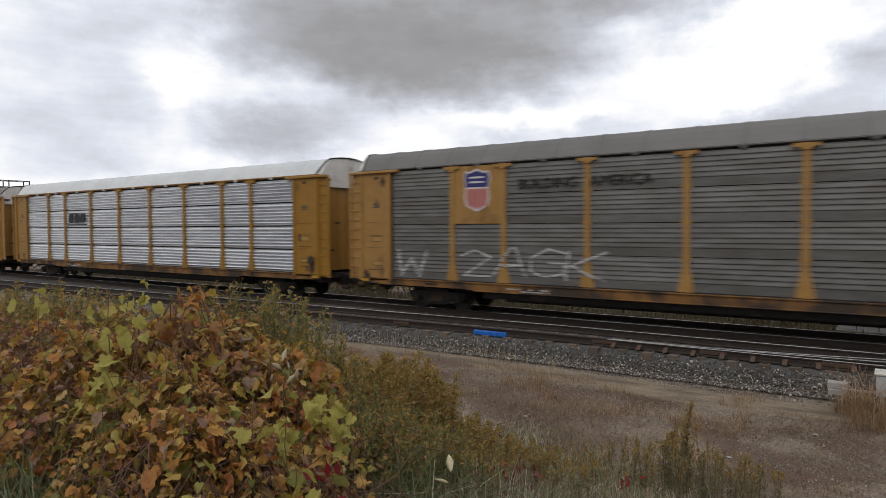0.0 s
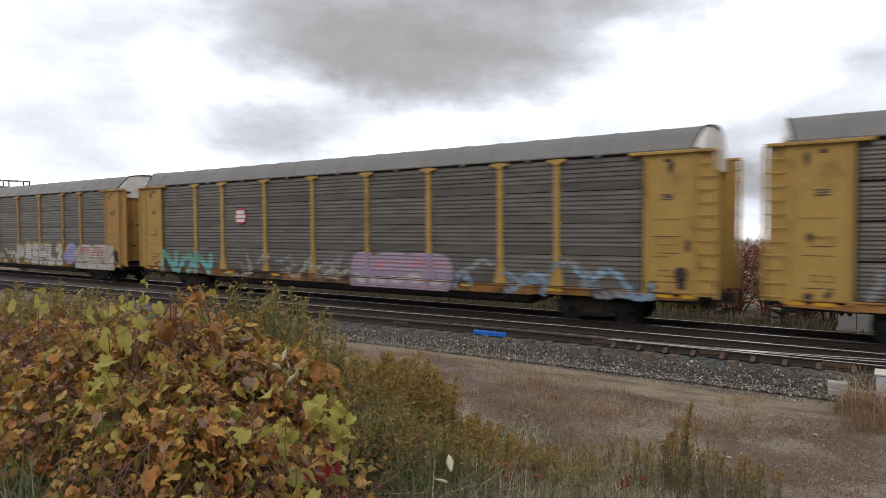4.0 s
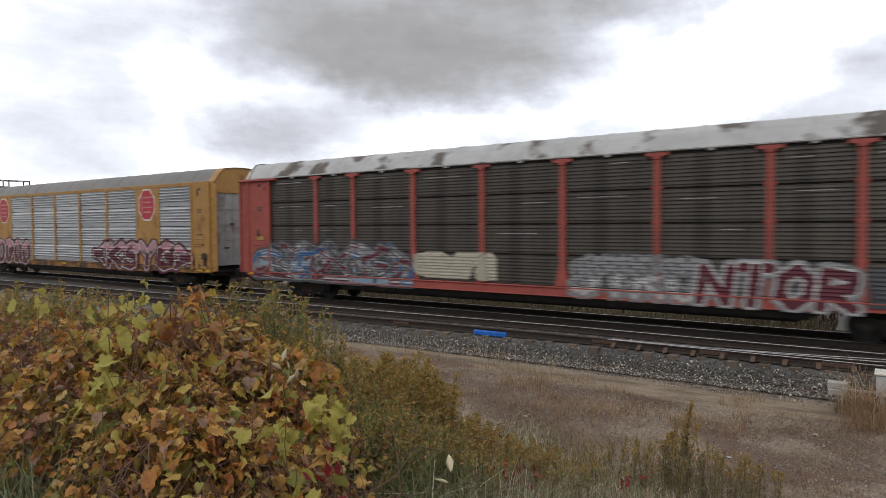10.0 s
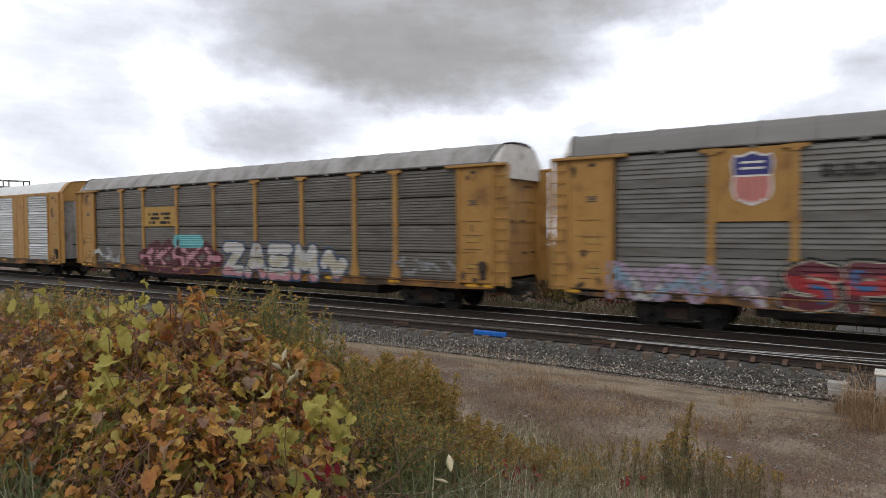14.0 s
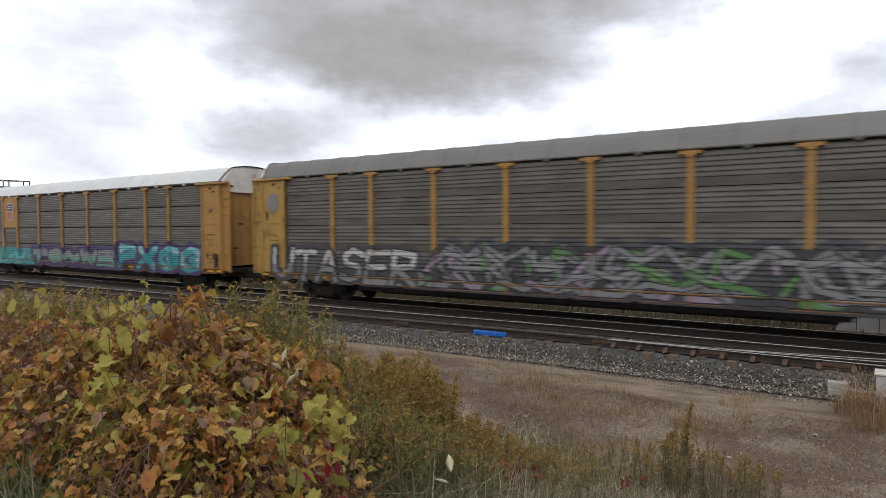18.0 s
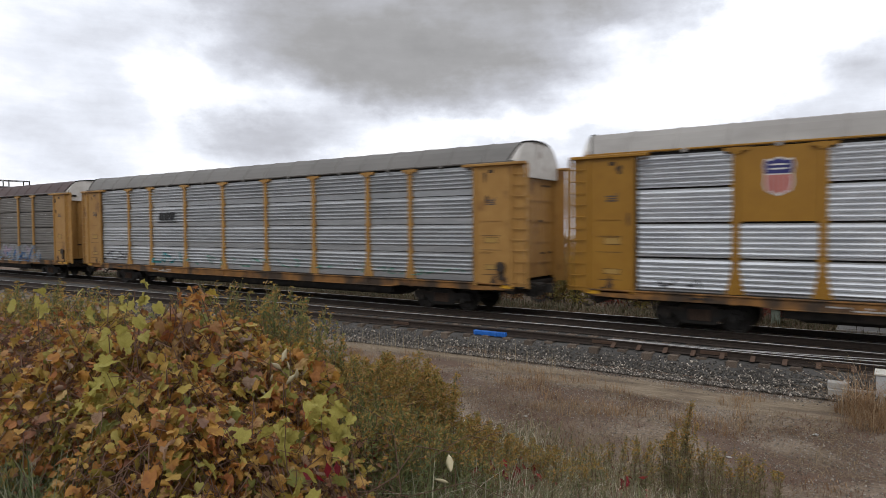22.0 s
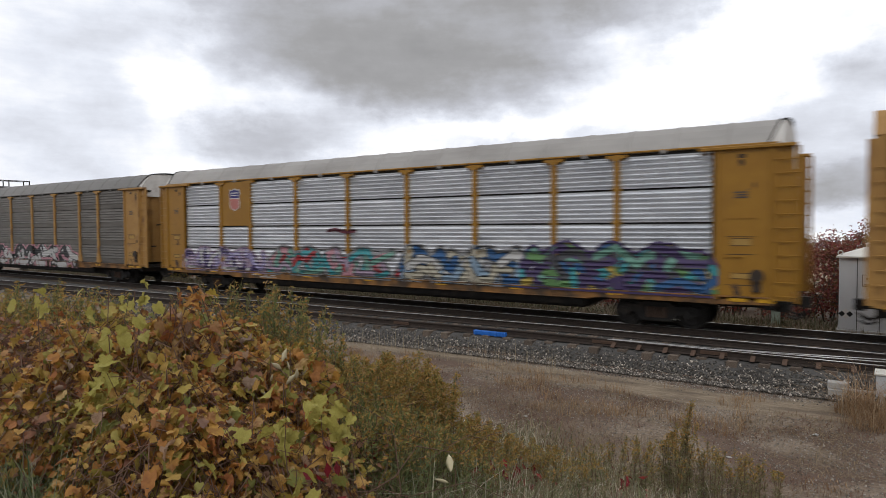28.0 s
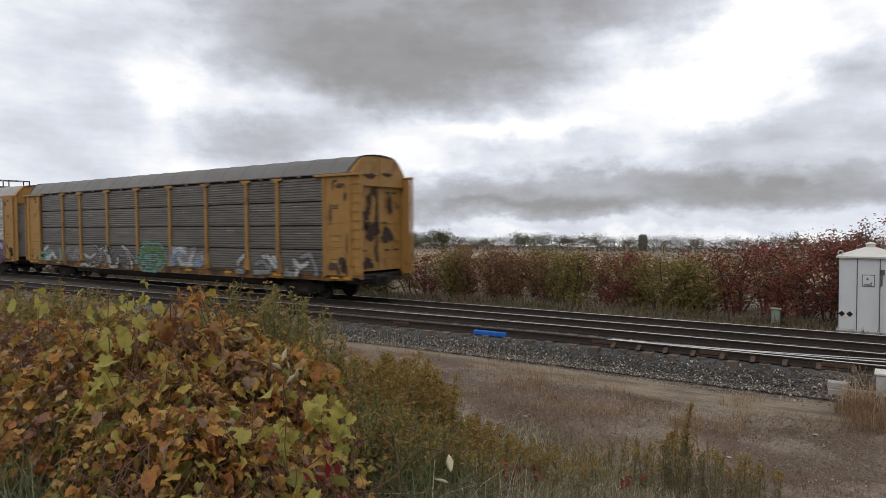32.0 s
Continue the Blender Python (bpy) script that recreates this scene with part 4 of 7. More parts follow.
main_track = thing("railway_track", "main railway track with worn steel rails on wooden ties", "railway track", "railway tracks", kind="structure")
siding = thing("railway_track", "siding track that joins the main track at a turnout", "railway track", "railway tracks", kind="structure")
for y in (-0.753, 0.753):
    rail(main_track, lambda x, y=y: y, -700, 700, 35)
    rail(siding, lambda x, y=y: siding_y(x) + y, -96, 40, 1.0, worn=-6.5 if y < 0 else -9999.0)
rail(siding, lambda x: siding_y(x) - 0.66 + 0.0204 * (x + 5.9) ** 2, -5.9, 3.1, 0.5, "point_rail")
rail(siding, lambda x: siding_y(x) - 0.66 + 0.0110 * (x + 5.9) ** 2, -5.0, 4.0, 0.5, "guard_rail")
tie_mesh = Build().box(-0.115, 0.115, -1.30, 1.30, -0.36, -0.185, 0.012).mesh("tie", TIE_WOOD)
plate = Build().box(-0.09, 0.09, -0.17, 0.17, -0.186, -0.172).mesh("tie_plate", RAIL_SIDE)
for k in range(150):
    x = -62 + 0.53 * k
    part("tie", tie_mesh, main_track, pose(x + random.uniform(-0.03, 0.03), random.uniform(-0.05, 0.05), 0, 0, 0, random.uniform(-1.5, 1.5)))
for k in range(76):
    x = -40 + 0.65 * k
    part("tie", tie_mesh, siding, pose(x + random.uniform(-0.03, 0.03), siding_y(x) + 0.24 + random.uniform(-0.12, 0.08), 0, 0, 0, random.uniform(-2, 2)))
    for y in (-0.753, 0.753):
        part("tie_plate", plate, siding, pose(x, siding_y(x) + y, 0))

strap = Build().box(-0.30, 0.30, -0.03, 0.0, -0.135, -0.045, 0.008).mesh("joint_bar", RUST_STEEL)
for x in (-12.6, -6.1, -3.4, -0.9):
    part("joint_bar", strap, siding, pose(x, siding_y(x) - 0.766, 0))
brace = Build().prism([(-0.20, -0.17), (-0.01, -0.17), (-0.01, -0.06)], "x", -0.05, 0.05).mesh("rail_brace", RUST_STEEL)
for x in np.arange(-5.8, 1.0, 0.65):
    part("rail_brace", brace, siding, pose(float(x), siding_y(float(x)) - 0.77, 0))

# ---------------------------------------------------------------- the cars of the train
SPEED = 17.85
FRONT_AT = -17.36
PASS = (-3.166, -1.561, 0.034, 1.631, 3.234, 4.826, 6.430, 8.054, 9.672, 11.273, 12.882, 14.497, 16.1, 17.722, 19.315, 20.92, 22.531, 24.15, 25.735, 27.339, 28.943, 30.533)
BAY1 = (EDGE[1] + EDGE[2]) / 2
BAY2 = (EDGE[2] + EDGE[3]) / 2
MARKS = (-12.3, -9.6, -6.6, -3.6, -0.4, 2.9, 5.8, 9.0, 12.3)


def slogan(car):
    """Two faded dark words across the upper panels."""
    for word, x in (("BUILDING", -5.55), ("AMERICA", -3.25)):
        cu = bpy.data.curves.new("slogan", "FONT")
        cu.body, cu.size, cu.extrude, cu.align_x = word, 0.44, 0.02, "CENTER"
        ob = new("slogan_text", cu)
        bpy.context.view_layer.update()
        me = bpy.data.meshes.new_from_object(ob.evaluated_get(bpy.context.evaluated_depsgraph_get()))
        bpy.data.objects.remove(ob)
        me.materials.clear()
        me.materials.append(INK["black"])
        part("slogan", me, car, pose(x, -SIDE - 0.03, 4.10, 90), "dark faded slogan lettering")


def dark_mark(x, z, w, h, mat=None):
    """A dark railway mark, reduced to slanted blocks."""
    def put(car):
        b = Build()
        n = 3
        for k in range(n):
            a = -w / 2 + k * w / n
            b.prism([(a, -h / 2), (a + w / n * 0.82, -h / 2), (a + w / n * 0.95, h / 2), (a + w / n * 0.12, h / 2)][::-1], "y", -0.01, 0.0)
        b.box(-w / 2 - 0.1, w / 2 + 0.12, -0.01, 0.0, -h / 2 - 0.14, -h / 2 - 0.08)
        part("emblem", b.mesh("emblem", mat or INK["black"]), car, pose(x, -SIDE - 0.05, z), "dark block-shaped railway mark")
    return put


def round_sign(x, z, r):
    def put(car):
        ring = lambda q: [(q * math.cos(a), q * math.sin(a)) for a in np.linspace(0, 6.283, 24, endpoint=False)]
        sign = part("emblem", shape_mesh(("round", r), ring(r), SIGN_RED), car, pose(x, -SIDE - 0.05, z), "round red and white emblem")
        for k in (-0.5, 0.0, 0.5):
            w = math.sqrt(1 - k * k) * r * 0.85
            part("emblem_bar", shape_mesh(("rbar", r, k), [(-w, -0.07), (w, -0.07), (w, 0.07), (-w, 0.07)], LOGO_WHITE, 0.006), sign, pose(0, -0.012, k * r))
    return put


def both(*fs):
    def put(car):
        for f in fs:
            f(car)
    return put


UP = lambda faded=0, z=4.12, size=1.28: (lambda car: shield(car, BAY1, z, size, faded))
G = lambda a, b, z0, z1, text, fill, line, back, seed, label, **kw: (a, b, z0, z1, text, fill, line, back, seed, dict(label=label, **kw))
open_car = dict(kind="open", frame=YELLOW, panel=PANEL_DARK, roof=ROOF_GREY, marks=MARKS, data=True)
closed_car = dict(kind="closed", ribs="wide", frame=YELLOW, panel=PANEL_BLUISH, roof=ROOF_GREY, marks=MARKS[::2], data=True)
TRAIN = [
    dict(open_car, label="grey covered car carrier with weathered panels and yellow frame"),
    dict(open_car, label="covered car carrier with bright silver panels and white roof", panel=PANEL_SILVER, ribs="bright", roof=ROOF_WHITE, frame=YELLOW_DEEP, bright_eave=True, extra=dark_mark(-5.7, 3.5, 1.9, 0.5), marks=()),
    dict(open_car, label="covered car carrier with grey panels, shield emblem and black graffiti", panel=PANEL_GREY, logo_bay=1, frame=YELLOW, extra=both(UP(), slogan), marks=(),
         graffiti=[G(6.0, 11.4, 0.72, 2.35, "GASKET", "black", "yellow", None, 3, "tall black graffiti letters edged in yellow", thick=0.33, halo=0.05, edge=0.025, lean=0.0, wear=0.02),
                   G(-11.6, -10.0, 1.1, 2.3, "W", "white", None, None, 5, "white chalky graffiti", thick=0.14, wear=0.4), G(-8.8, -3.6, 1.2, 2.35, "2AGK", "white", None, None, 8, "thin faded white graffiti", thick=0.07, wear=0.3),
                   G(4.2, 6.0, 1.15, 1.95, "ooo", "pink white", None, "mauve", 9, "small pink and white graffiti tag", thick=0.2, wear=0.1)]),
    dict(open_car, label="covered car carrier with dark panels and blue graffiti", logo_bay=1, extra=UP(1),
         graffiti=[G(-9.6, -4.6, 0.72, 2.75, "#46", "blue teal blue darkgrey blue aqua", "black", "yellow", 11, "blue, teal and yellow wild graffiti", thick=0.24, halo=0.02, edge=0.03), G(-4.3, 1.0, 0.75, 1.8, "#12", "cream", None, None, 12, "faded cream graffiti", thick=0.2, wear=0.3),
                   G(1.0, 7.3, 0.75, 2.2, "PSEHL2", "white white cream", "darkgrey", "yellow", 13, "fat white graffiti letters edged in yellow", thick=0.40, halo=0.03, edge=0.04, lean=0.0), G(7.1, 8.7, 0.95, 2.1, "o", "lilac", None, "lilac", 14, "lilac graffiti blob", thick=0.55),
                   G(8.5, 12.6, 0.72, 2.05, "#9", "pink cream white", "cream", "cream", 15, "pale pink graffiti block", thick=0.22, halo=0.2, wear=0.28)]),
    dict(open_car, label="covered car carrier with brown weathered panels and pastel graffiti", frame=YELLOW_PALE, extra=round_sign(-5.8, 3.42, 0.36),
         graffiti=[G(-12.0, -7.7, 0.72, 2.0, "NaN", "aqua seagreen", None, None, 21, "teal graffiti arcs", thick=0.3, wear=0.15), G(-6.2, 0.9, 0.85, 1.95, "#12", "grey cream", None, None, 22, "faded grey graffiti letters", thick=0.17, wear=0.4),
                   G(0.6, 5.2, 0.72, 2.0, "oaoSo", "white mauve pink", "mauve", "mauve", 23, "mauve and white graffiti", thick=0.3, halo=0.2), G(5.3, 12.0, 0.72, 2.0, "#12", "grey paleblue", None, None, 24, "faded grey graffiti", thick=0.2, wear=0.35)]),
    dict(open_car, label="covered car carrier with pale yellow frame and dark panels", ribs="fine", frame=YELLOW_PALE, sill=YELLOW_RUST, post=YELLOW, logo_bay=2, logo_to=3, logo_plate=SIGN_YELLOW, marks=MARKS[::3], extra=dark_mark(BAY2, 3.45, 1.7, 0.42),
         graffiti=[G(1.6, 5.3, 0.72, 1.8, "oaoo", "white cream", "seagreen", "seagreen", 31, "white and green bubble graffiti", thick=0.32, halo=0.06), G(9.1, 11.7, 1.10, 2.02, "#16", "pink white red pink white", "pink", "pink", 32, "faded red and pink graffiti", thick=0.16, halo=0.06, edge=0.02, wear=0.36),
                   G(-11.5, -7.2, 1.0, 2.0, "#7", "grey seagreen", None, None, 33, "faded green-grey graffiti", thick=0.2, wear=0.4)]),
    dict(open_car, label="covered car carrier with dark weathered panels and orange-yellow frame", frame=YELLOW_RUST, panel=PANEL_DARK, extra=dark_mark(-5.8, 3.5, 1.7, 0.3, INK["black"]),
         graffiti=[G(4.3, 7.4, 0.75, 1.8, "#8", "lilac grey", None, None, 41, "lilac graffiti tag", thick=0.15, wear=0.3), G(7.4, 11.2, 0.72, 1.75, "#9", "cream grey", None, None, 42, "cream and green graffiti tag", thick=0.22, wear=0.25),
                   G(-11.9, -10.4, 1.25, 2.1, "#3", "grey white", None, None, 43, "small grey tag", thick=0.14, wear=0.4)]),
    dict(closed_car, label="covered car carrier with silver panels, red octagon emblems and yellow ends", extra=lambda c: (octagon(c, BAY1, 4.08, 1.4), octagon(c, -BAY1, 4.08, 1.4)),
         graffiti=[G(-12.6, -4.4, 0.72, 2.45, "ooooooo", "maroon maroon pink", "white", "maroon", 51, "maroon bubble graffiti with white outline", thick=0.34, halo=0.08, edge=0.07, wear=0.02, plates=((-9.2, -6.9),)),
                   G(2.6, 12.0, 0.72, 2.40, "<KSYG>", "maroon maroon pink", "white", "maroon", 52, "maroon pointed graffiti with white outline", thick=0.36, halo=0.10, edge=0.06, wear=0.02, plates=((6.9, 9.2),)),
                   G(-7.0, -4.4, 1.12, 1.95, "II", "orange", None, "red", 53, "faded orange patch", thick=0.7, halo=0.2, wear=0.1, plates=((-9.2, -6.9),))][::-1]),
    dict(open_car, label="red car carrier with brown streaked panels and peeling white roof", frame=RED, sill=RED, panel=PANEL_BROWN, roof=ROOF_BLOTCHY, cap=WHITE_CAP, holes=4, ribs="fine", marks=(),
         graffiti=[G(-12.8, -4.2, 0.72, 2.5, "#90", "maroon blue darkgrey maroon grey paleblue darkgrey maroon", "grey", "darkgrey", 61, "blue, white and maroon wild graffiti", thick=0.17, halo=0.06, edge=0.03, shine="white"), G(-4.2, -0.9, 1.15, 2.05, "#9", "cream", None, "cream", 62, "cream graffiti block", thick=0.3, wear=0.15),
                   G(1.6, 5.6, 0.75, 2.1, "STRo", "white grey", None, "grey", 63, "white scribbled graffiti", thick=0.2, wear=0.35), G(5.2, 9.2, 0.74, 2.05, "NTOR", "maroon", "white", "grey", 64, "maroon and white graffiti letters", thick=0.24, halo=0.06),
                   G(9.2, 12.0, 0.95, 1.9, "II", "darkgrey", None, "darkgrey", 65, "dark painted-over patch", thick=0.9, halo=0.4, wear=0.02)]),
    dict(closed_car, label="covered car carrier with silver panels, yellow ends and red graffiti letters", panel=PANEL_WHITE, roof=ROOF_WHITE, extra=lambda c: letters_mark(c),
         graffiti=[G(-7.5, -2.5, 0.72, 2.1, "GLADE", "red", "white", "white", 71, "red graffiti letters edged in white", thick=0.27, halo=0.03, lean=0.10, wear=0.02), G(-2.5, 4.3, 0.72, 2.1, "SHOW", "red", "white", "white", 72, "red graffiti letters edged in white", thick=0.34, halo=0.03, lean=0.16, wear=0.02)]),
    dict(open_car, label="covered car carrier with dark panels, dirty roof and pink graffiti", roof=ROOF_DIRTY, frame=YELLOW, holes=7, ribs="fine", logo_bay=2, logo_to=3, logo_plate=SIGN_YELLOW,
         extra=lambda c: part("lettering", bars_mesh("rows", INK["black"], 1.8, 0.62, 3, 77, 0.8), c, pose(BAY2, -SIDE - 0.04, 3.45)),
         graffiti=[G(-11.9, -9.2, 1.15, 2.05, "#7", "grey white", None, None, 81, "grey and white tag", thick=0.2, wear=0.15), G(-7.6, -0.8, 0.72, 2.4, "<KSK>", "maroon pink maroon", "black", "maroon", 82, "maroon and pink arrow graffiti", thick=0.30, halo=0.10, shine="pink"),
                   G(-4.6, -2.2, 2.0, 2.6, "~", "aqua", None, "aqua", 83, "teal arc", thick=0.3), G(-1.0, 6.9, 0.72, 2.4, "ZAEM~", "pink white cream white white", "darkgrey", "blue", 84, "white and pink graffiti letters edged in blue", thick=0.46, wear=0.12, halo=0.03, lean=0.0, edge=0.06),
                   G(9.0, 11.7, 1.2, 1.9, "#5", "grey", None, None, 85, "grey tag", thick=0.14, wear=0.3)]),
    dict(open_car, label="covered car carrier with grey panels, shield emblem and red graffiti letters", panel=PANEL_GREY, logo_bay=1, extra=both(UP(), slogan), marks=(),
         graffiti=[G(-7.6, 11.5, 0.72, 2.15, "SPADEHIWENDED", "maroon red maroon", "cream", "black", 91, "long red and blue graffiti with grey outlines", thick=0.36, halo=0.04, edge=0.035, shine="blue", lean=0.0), G(-11.9, -7.7, 0.8, 1.9, "#9", "mauve paleblue paleblue white", None, "mauve", 92, "faded blue and mauve graffiti", thick=0.2, wear=0.4)]),
    dict(open_car, label="covered car carrier with white roof and teal and purple graffiti", roof=ROOF_WHITE, logo_bay=1, holes=11, ribs="fine", extra=UP(0, 4.0, 1.05), frame=YELLOW,
         graffiti=[G(-12.4, -4.8, 0.74, 1.75, "#30", "aqua teal seagreen", "teal", "teal", 101, "pale teal graffiti", thick=0.18, halo=0.18, edge=0.02, wear=0.12), G(-5.4, 4.5, 0.72, 2.0, "TC~WE", "seagreen grey", "purple", "purple", 102, "teal letters on purple", thick=0.40, halo=0.25, wear=0.15),
                   G(4.3, 11.8, 0.72, 2.3, "PXGG", "teal teal aqua", "purple", "purple", 103, "teal graffiti letters", thick=0.38, halo=0.14, shine="white")]),
    dict(open_car, label="covered car carrier with dark panels and grey-green graffiti along its length", frame=YELLOW_PALE, panel=PANEL_DARK, post=YELLOW,
         extra=lambda c: part("emblem", shape_mesh("badge", [(0.33 * math.cos(a), 0.40 * math.sin(a)) for a in np.linspace(0, 6.283, 20, endpoint=False)], INK["grey"]), c, pose(-12.4, -SIDE - 0.065, 3.95), "round grey badge"),
         graffiti=[G(-12.6, -4.8, 0.72, 2.25, "UTASER", "grey white", "black", "darkgrey", 111, "black and white graffiti letters", thick=0.22, halo=0.10), G(-4.9, 12.4, 0.72, 2.55, "#150", "grey darkgrey grey mauve grey green grey darkgrey", "black", "darkgrey", 112, "grey, black and green wild graffiti", thick=0.16, halo=0.14, edge=0.03, shine="grey", wear=0.1)]),
    dict(open_car, label="covered car carrier with brown roof and dark panels", roof=ROOF_BROWN, logo_bay=1, frame=YELLOW, holes=14, ribs="fine",
         extra=lambda c: mask_sign(c),
         graffiti=[G(-11.8, -7.0, 0.95, 1.85, "#9", "paleblue lilac grey", None, "paleblue", 121, "pale blue block graffiti", thick=0.22, halo=0.12, wear=0.35), G(-5.4, 1.1, 0.85, 1.95, "#22", "grey white paleblue", None, None, 122, "faded grey graffiti", thick=0.22, wear=0.42),
                   G(4.4, 9.9, 0.95, 1.95, "#34", "grey paleblue grey blue mauve", "grey", "grey", 123, "faded blue and mauve graffiti blocks", thick=0.22, halo=0.05, edge=0.02, wear=0.34)]),
    dict(open_car, label="covered car carrier with dull silver panels and small teal tags", panel=PANEL_BLUISH, ribs="wide", frame=YELLOW, marks=(), extra=dark_mark(-5.7, 3.5, 1.3, 0.36),
         graffiti=[G(-11.6, -9.2, 1.25, 1.85, "#6", "darkgrey", None, None, 131, "small dark tag", thick=0.07, wear=0.2), G(-7.0, -4.5, 1.2, 1.85, "#6", "teal", None, None, 132, "small teal tag", thick=0.08, wear=0.2),
                   G(-4.2, 4.2, 1.2, 1.7, "#14", "seagreen", None, None, 133, "thin teal tag", thick=0.06, wear=0.35), G(4.3, 11.5, 1.2, 1.6, "#12", "seagreen", None, None, 134, "thin teal tag", thick=0.05, wear=0.4)]),
    dict(open_car, label="covered car carrier with bright silver panels and golden yellow frame", panel=PANEL_SILVER, ribs="bright", frame=YELLOW_DEEP, roof=ROOF_PALE, bright_eave=True, logo_bay=1, extra=UP(0, 4.15, 0.9), marks=(),
         graffiti=[G(x, x + 1.5, 1.18, 1.45, "#4", "darkgrey", None, None, 141 + i, "small dark scrawl", thick=0.05, wear=0.2) for i, x in enumerate((-11.2, -3.6, 4.8, 9.6))]),
    dict(open_car, label="covered car carrier with dark panels, rusty ends and faded graffiti", frame=YELLOW_RUST, post=YELLOW, logo_bay=1, logo_plate=YELLOW, extra=dark_mark(BAY1, 3.95, 1.5, 0.4),
         graffiti=[G(-5.6, -1.4, 0.74, 2.15, "#34", "paleblue white grey white teal", "darkgrey", None, 151, "pale blue and white graffiti", thick=0.15, halo=0.03, wear=0.25), G(-1.5, 1.9, 0.8, 1.9, "#9", "grey", None, None, 152, "faded grey graffiti", thick=0.2, wear=0.3),
                   G(1.8, 8.4, 0.74, 2.05, "#26", "pink cream darkgrey mauve", "grey", None, 153, "pink, cream and black graffiti", thick=0.22, halo=0.06, edge=0.02, wear=0.3), G(-11.9, -10.0, 1.05, 1.75, "#4", "grey", None, None, 154, "small grey tag", thick=0.15, wear=0.3)]),
    dict(open_car, label="covered car carrier with dark panels, yellow block letters and black graffiti", frame=YELLOW, logo_bay=None, extra=both(dark_mark(BAY2 + 0.1, 3.55, 1.8, 0.44, DECAL_YELLOW), lambda c: part("sticker", plate_mesh(0.75, 0.5, DECAL_YELLOW), c, pose(-12.5, -SIDE - 0.062, 3.65), "bright yellow square sticker")),
         graffiti=[G(-10.6, -6.6, 0.74, 2.5, "#10", "grey white", "grey", None, 161, "pale grey outlined graffiti", thick=0.26, wear=0.2), G(-6.7, -3.9, 0.8, 1.95, "#7", "cream grey", None, None, 162, "pale graffiti", thick=0.22, wear=0.3),
                   G(-4.0, 6.8, 0.72, 2.0, "#30", "black white", "black", "pink", 163, "black and white graffiti letters edged in pink", thick=0.30, halo=0.08, shine="white")]),
    dict(open_car, label="covered car carrier with bright silver panels and many-coloured graffiti", panel=PANEL_SILVER, ribs="bright", frame=YELLOW_DEEP, roof=ROOF_PALE, bright_eave=True, logo_bay=1, extra=UP(0, 4.15, 0.9),
         graffiti=[G(-11.9, -5.9, 0.98, 2.1, "#30", "lilac white purple mauve", "purple", "mauve", 171, "purple and white graffiti", thick=0.17, halo=0.04, edge=0.02), G(-6.0, 1.2, 0.98, 2.2, "#36", "pink mauve teal seagreen red teal", "darkgrey", "grey", 172, "pink and green graffiti", thick=0.18, halo=0.05, edge=0.02),
                   G(1.1, 6.2, 0.98, 2.3, "#34", "blue paleblue white blue cream", "black", "grey", 173, "blue and white graffiti", thick=0.26, halo=0.05, edge=0.03), G(5.9, 11.8, 0.98, 2.5, "#60", "green purple teal blue darkgrey yellow seagreen purple", "darkgrey", "purple", 174, "green, yellow and blue wild graffiti", thick=0.2, halo=0.03, edge=0.02),
                   G(-2.6, -0.9, 2.55, 3.0, "~", "maroon", None, None, 175, "small maroon swirl", thick=0.12)]),
    dict(closed_car, label="covered car carrier with silver panels, yellow ends and purple graffiti", roof=ROOF_PALE, extra=dark_mark(-5.9, 3.60, 1.75, 0.36), marks=(),
         graffiti=[G(-12.0, -4.2, 0.74, 2.3, "a~a~o", "purple purple lilac", "darkgrey", "purple", 181, "purple and lilac swirling graffiti", thick=0.34, halo=0.12, shine="white", plates=((-9.2, -6.9),)), G(-4.4, 4.0, 0.98, 2.15, "a~a~a~a", "purple lilac white", "darkgrey", "purple", 182, "lilac graffiti letters", thick=0.28, halo=0.08, shine="white"),
                   G(3.0, 12.0, 0.74, 2.35, "~a~a", "purple purple lilac", "darkgrey", "purple", 183, "purple swirling graffiti", thick=0.36, halo=0.14, shine="white", plates=((6.9, 9.2),)), G(-8.2, -5.2, 0.75, 1.35, "EST", "pink", "red", None, 184, "small red tag", thick=0.16, plates=((-9.2, -6.9),))]),
    dict(open_car, cap=YELLOW, label="last covered car carrier with dark panels and rust-stained end doors", frame=YELLOW, panel=PANEL_DARK, holes=21, ribs="fine", extra=lambda c: rusty_end(c),
         graffiti=[G(-11.9, -9.4, 1.0, 2.0, "#7", "seagreen white", None, None, 191, "green-white graffiti", thick=0.2, wear=0.2), G(-9.3, -7.2, 0.9, 2.0, "#6", "grey", None, None, 192, "grey graffiti", thick=0.16, wear=0.3),
                   G(-7.1, -1.5, 0.74, 2.2, "#16", "white grey", "black", None, 193, "white and black graffiti", thick=0.16, wear=0.38), G(-1.5, 1.1, 0.74, 2.25, "o", "seagreen green", "darkgrey", "seagreen", 194, "green arched graffiti", wear=0.42, thick=0.3, halo=0.15),
                   G(1.5, 4.0, 1.1, 2.05, "#8", "paleblue white", None, "grey", 195, "pale blue graffiti", thick=0.2, wear=0.3), G(6.4, 11.5, 0.9, 2.0, "#11", "grey white", "darkgrey", None, 196, "grey graffiti", thick=0.18, wear=0.25)]),
]


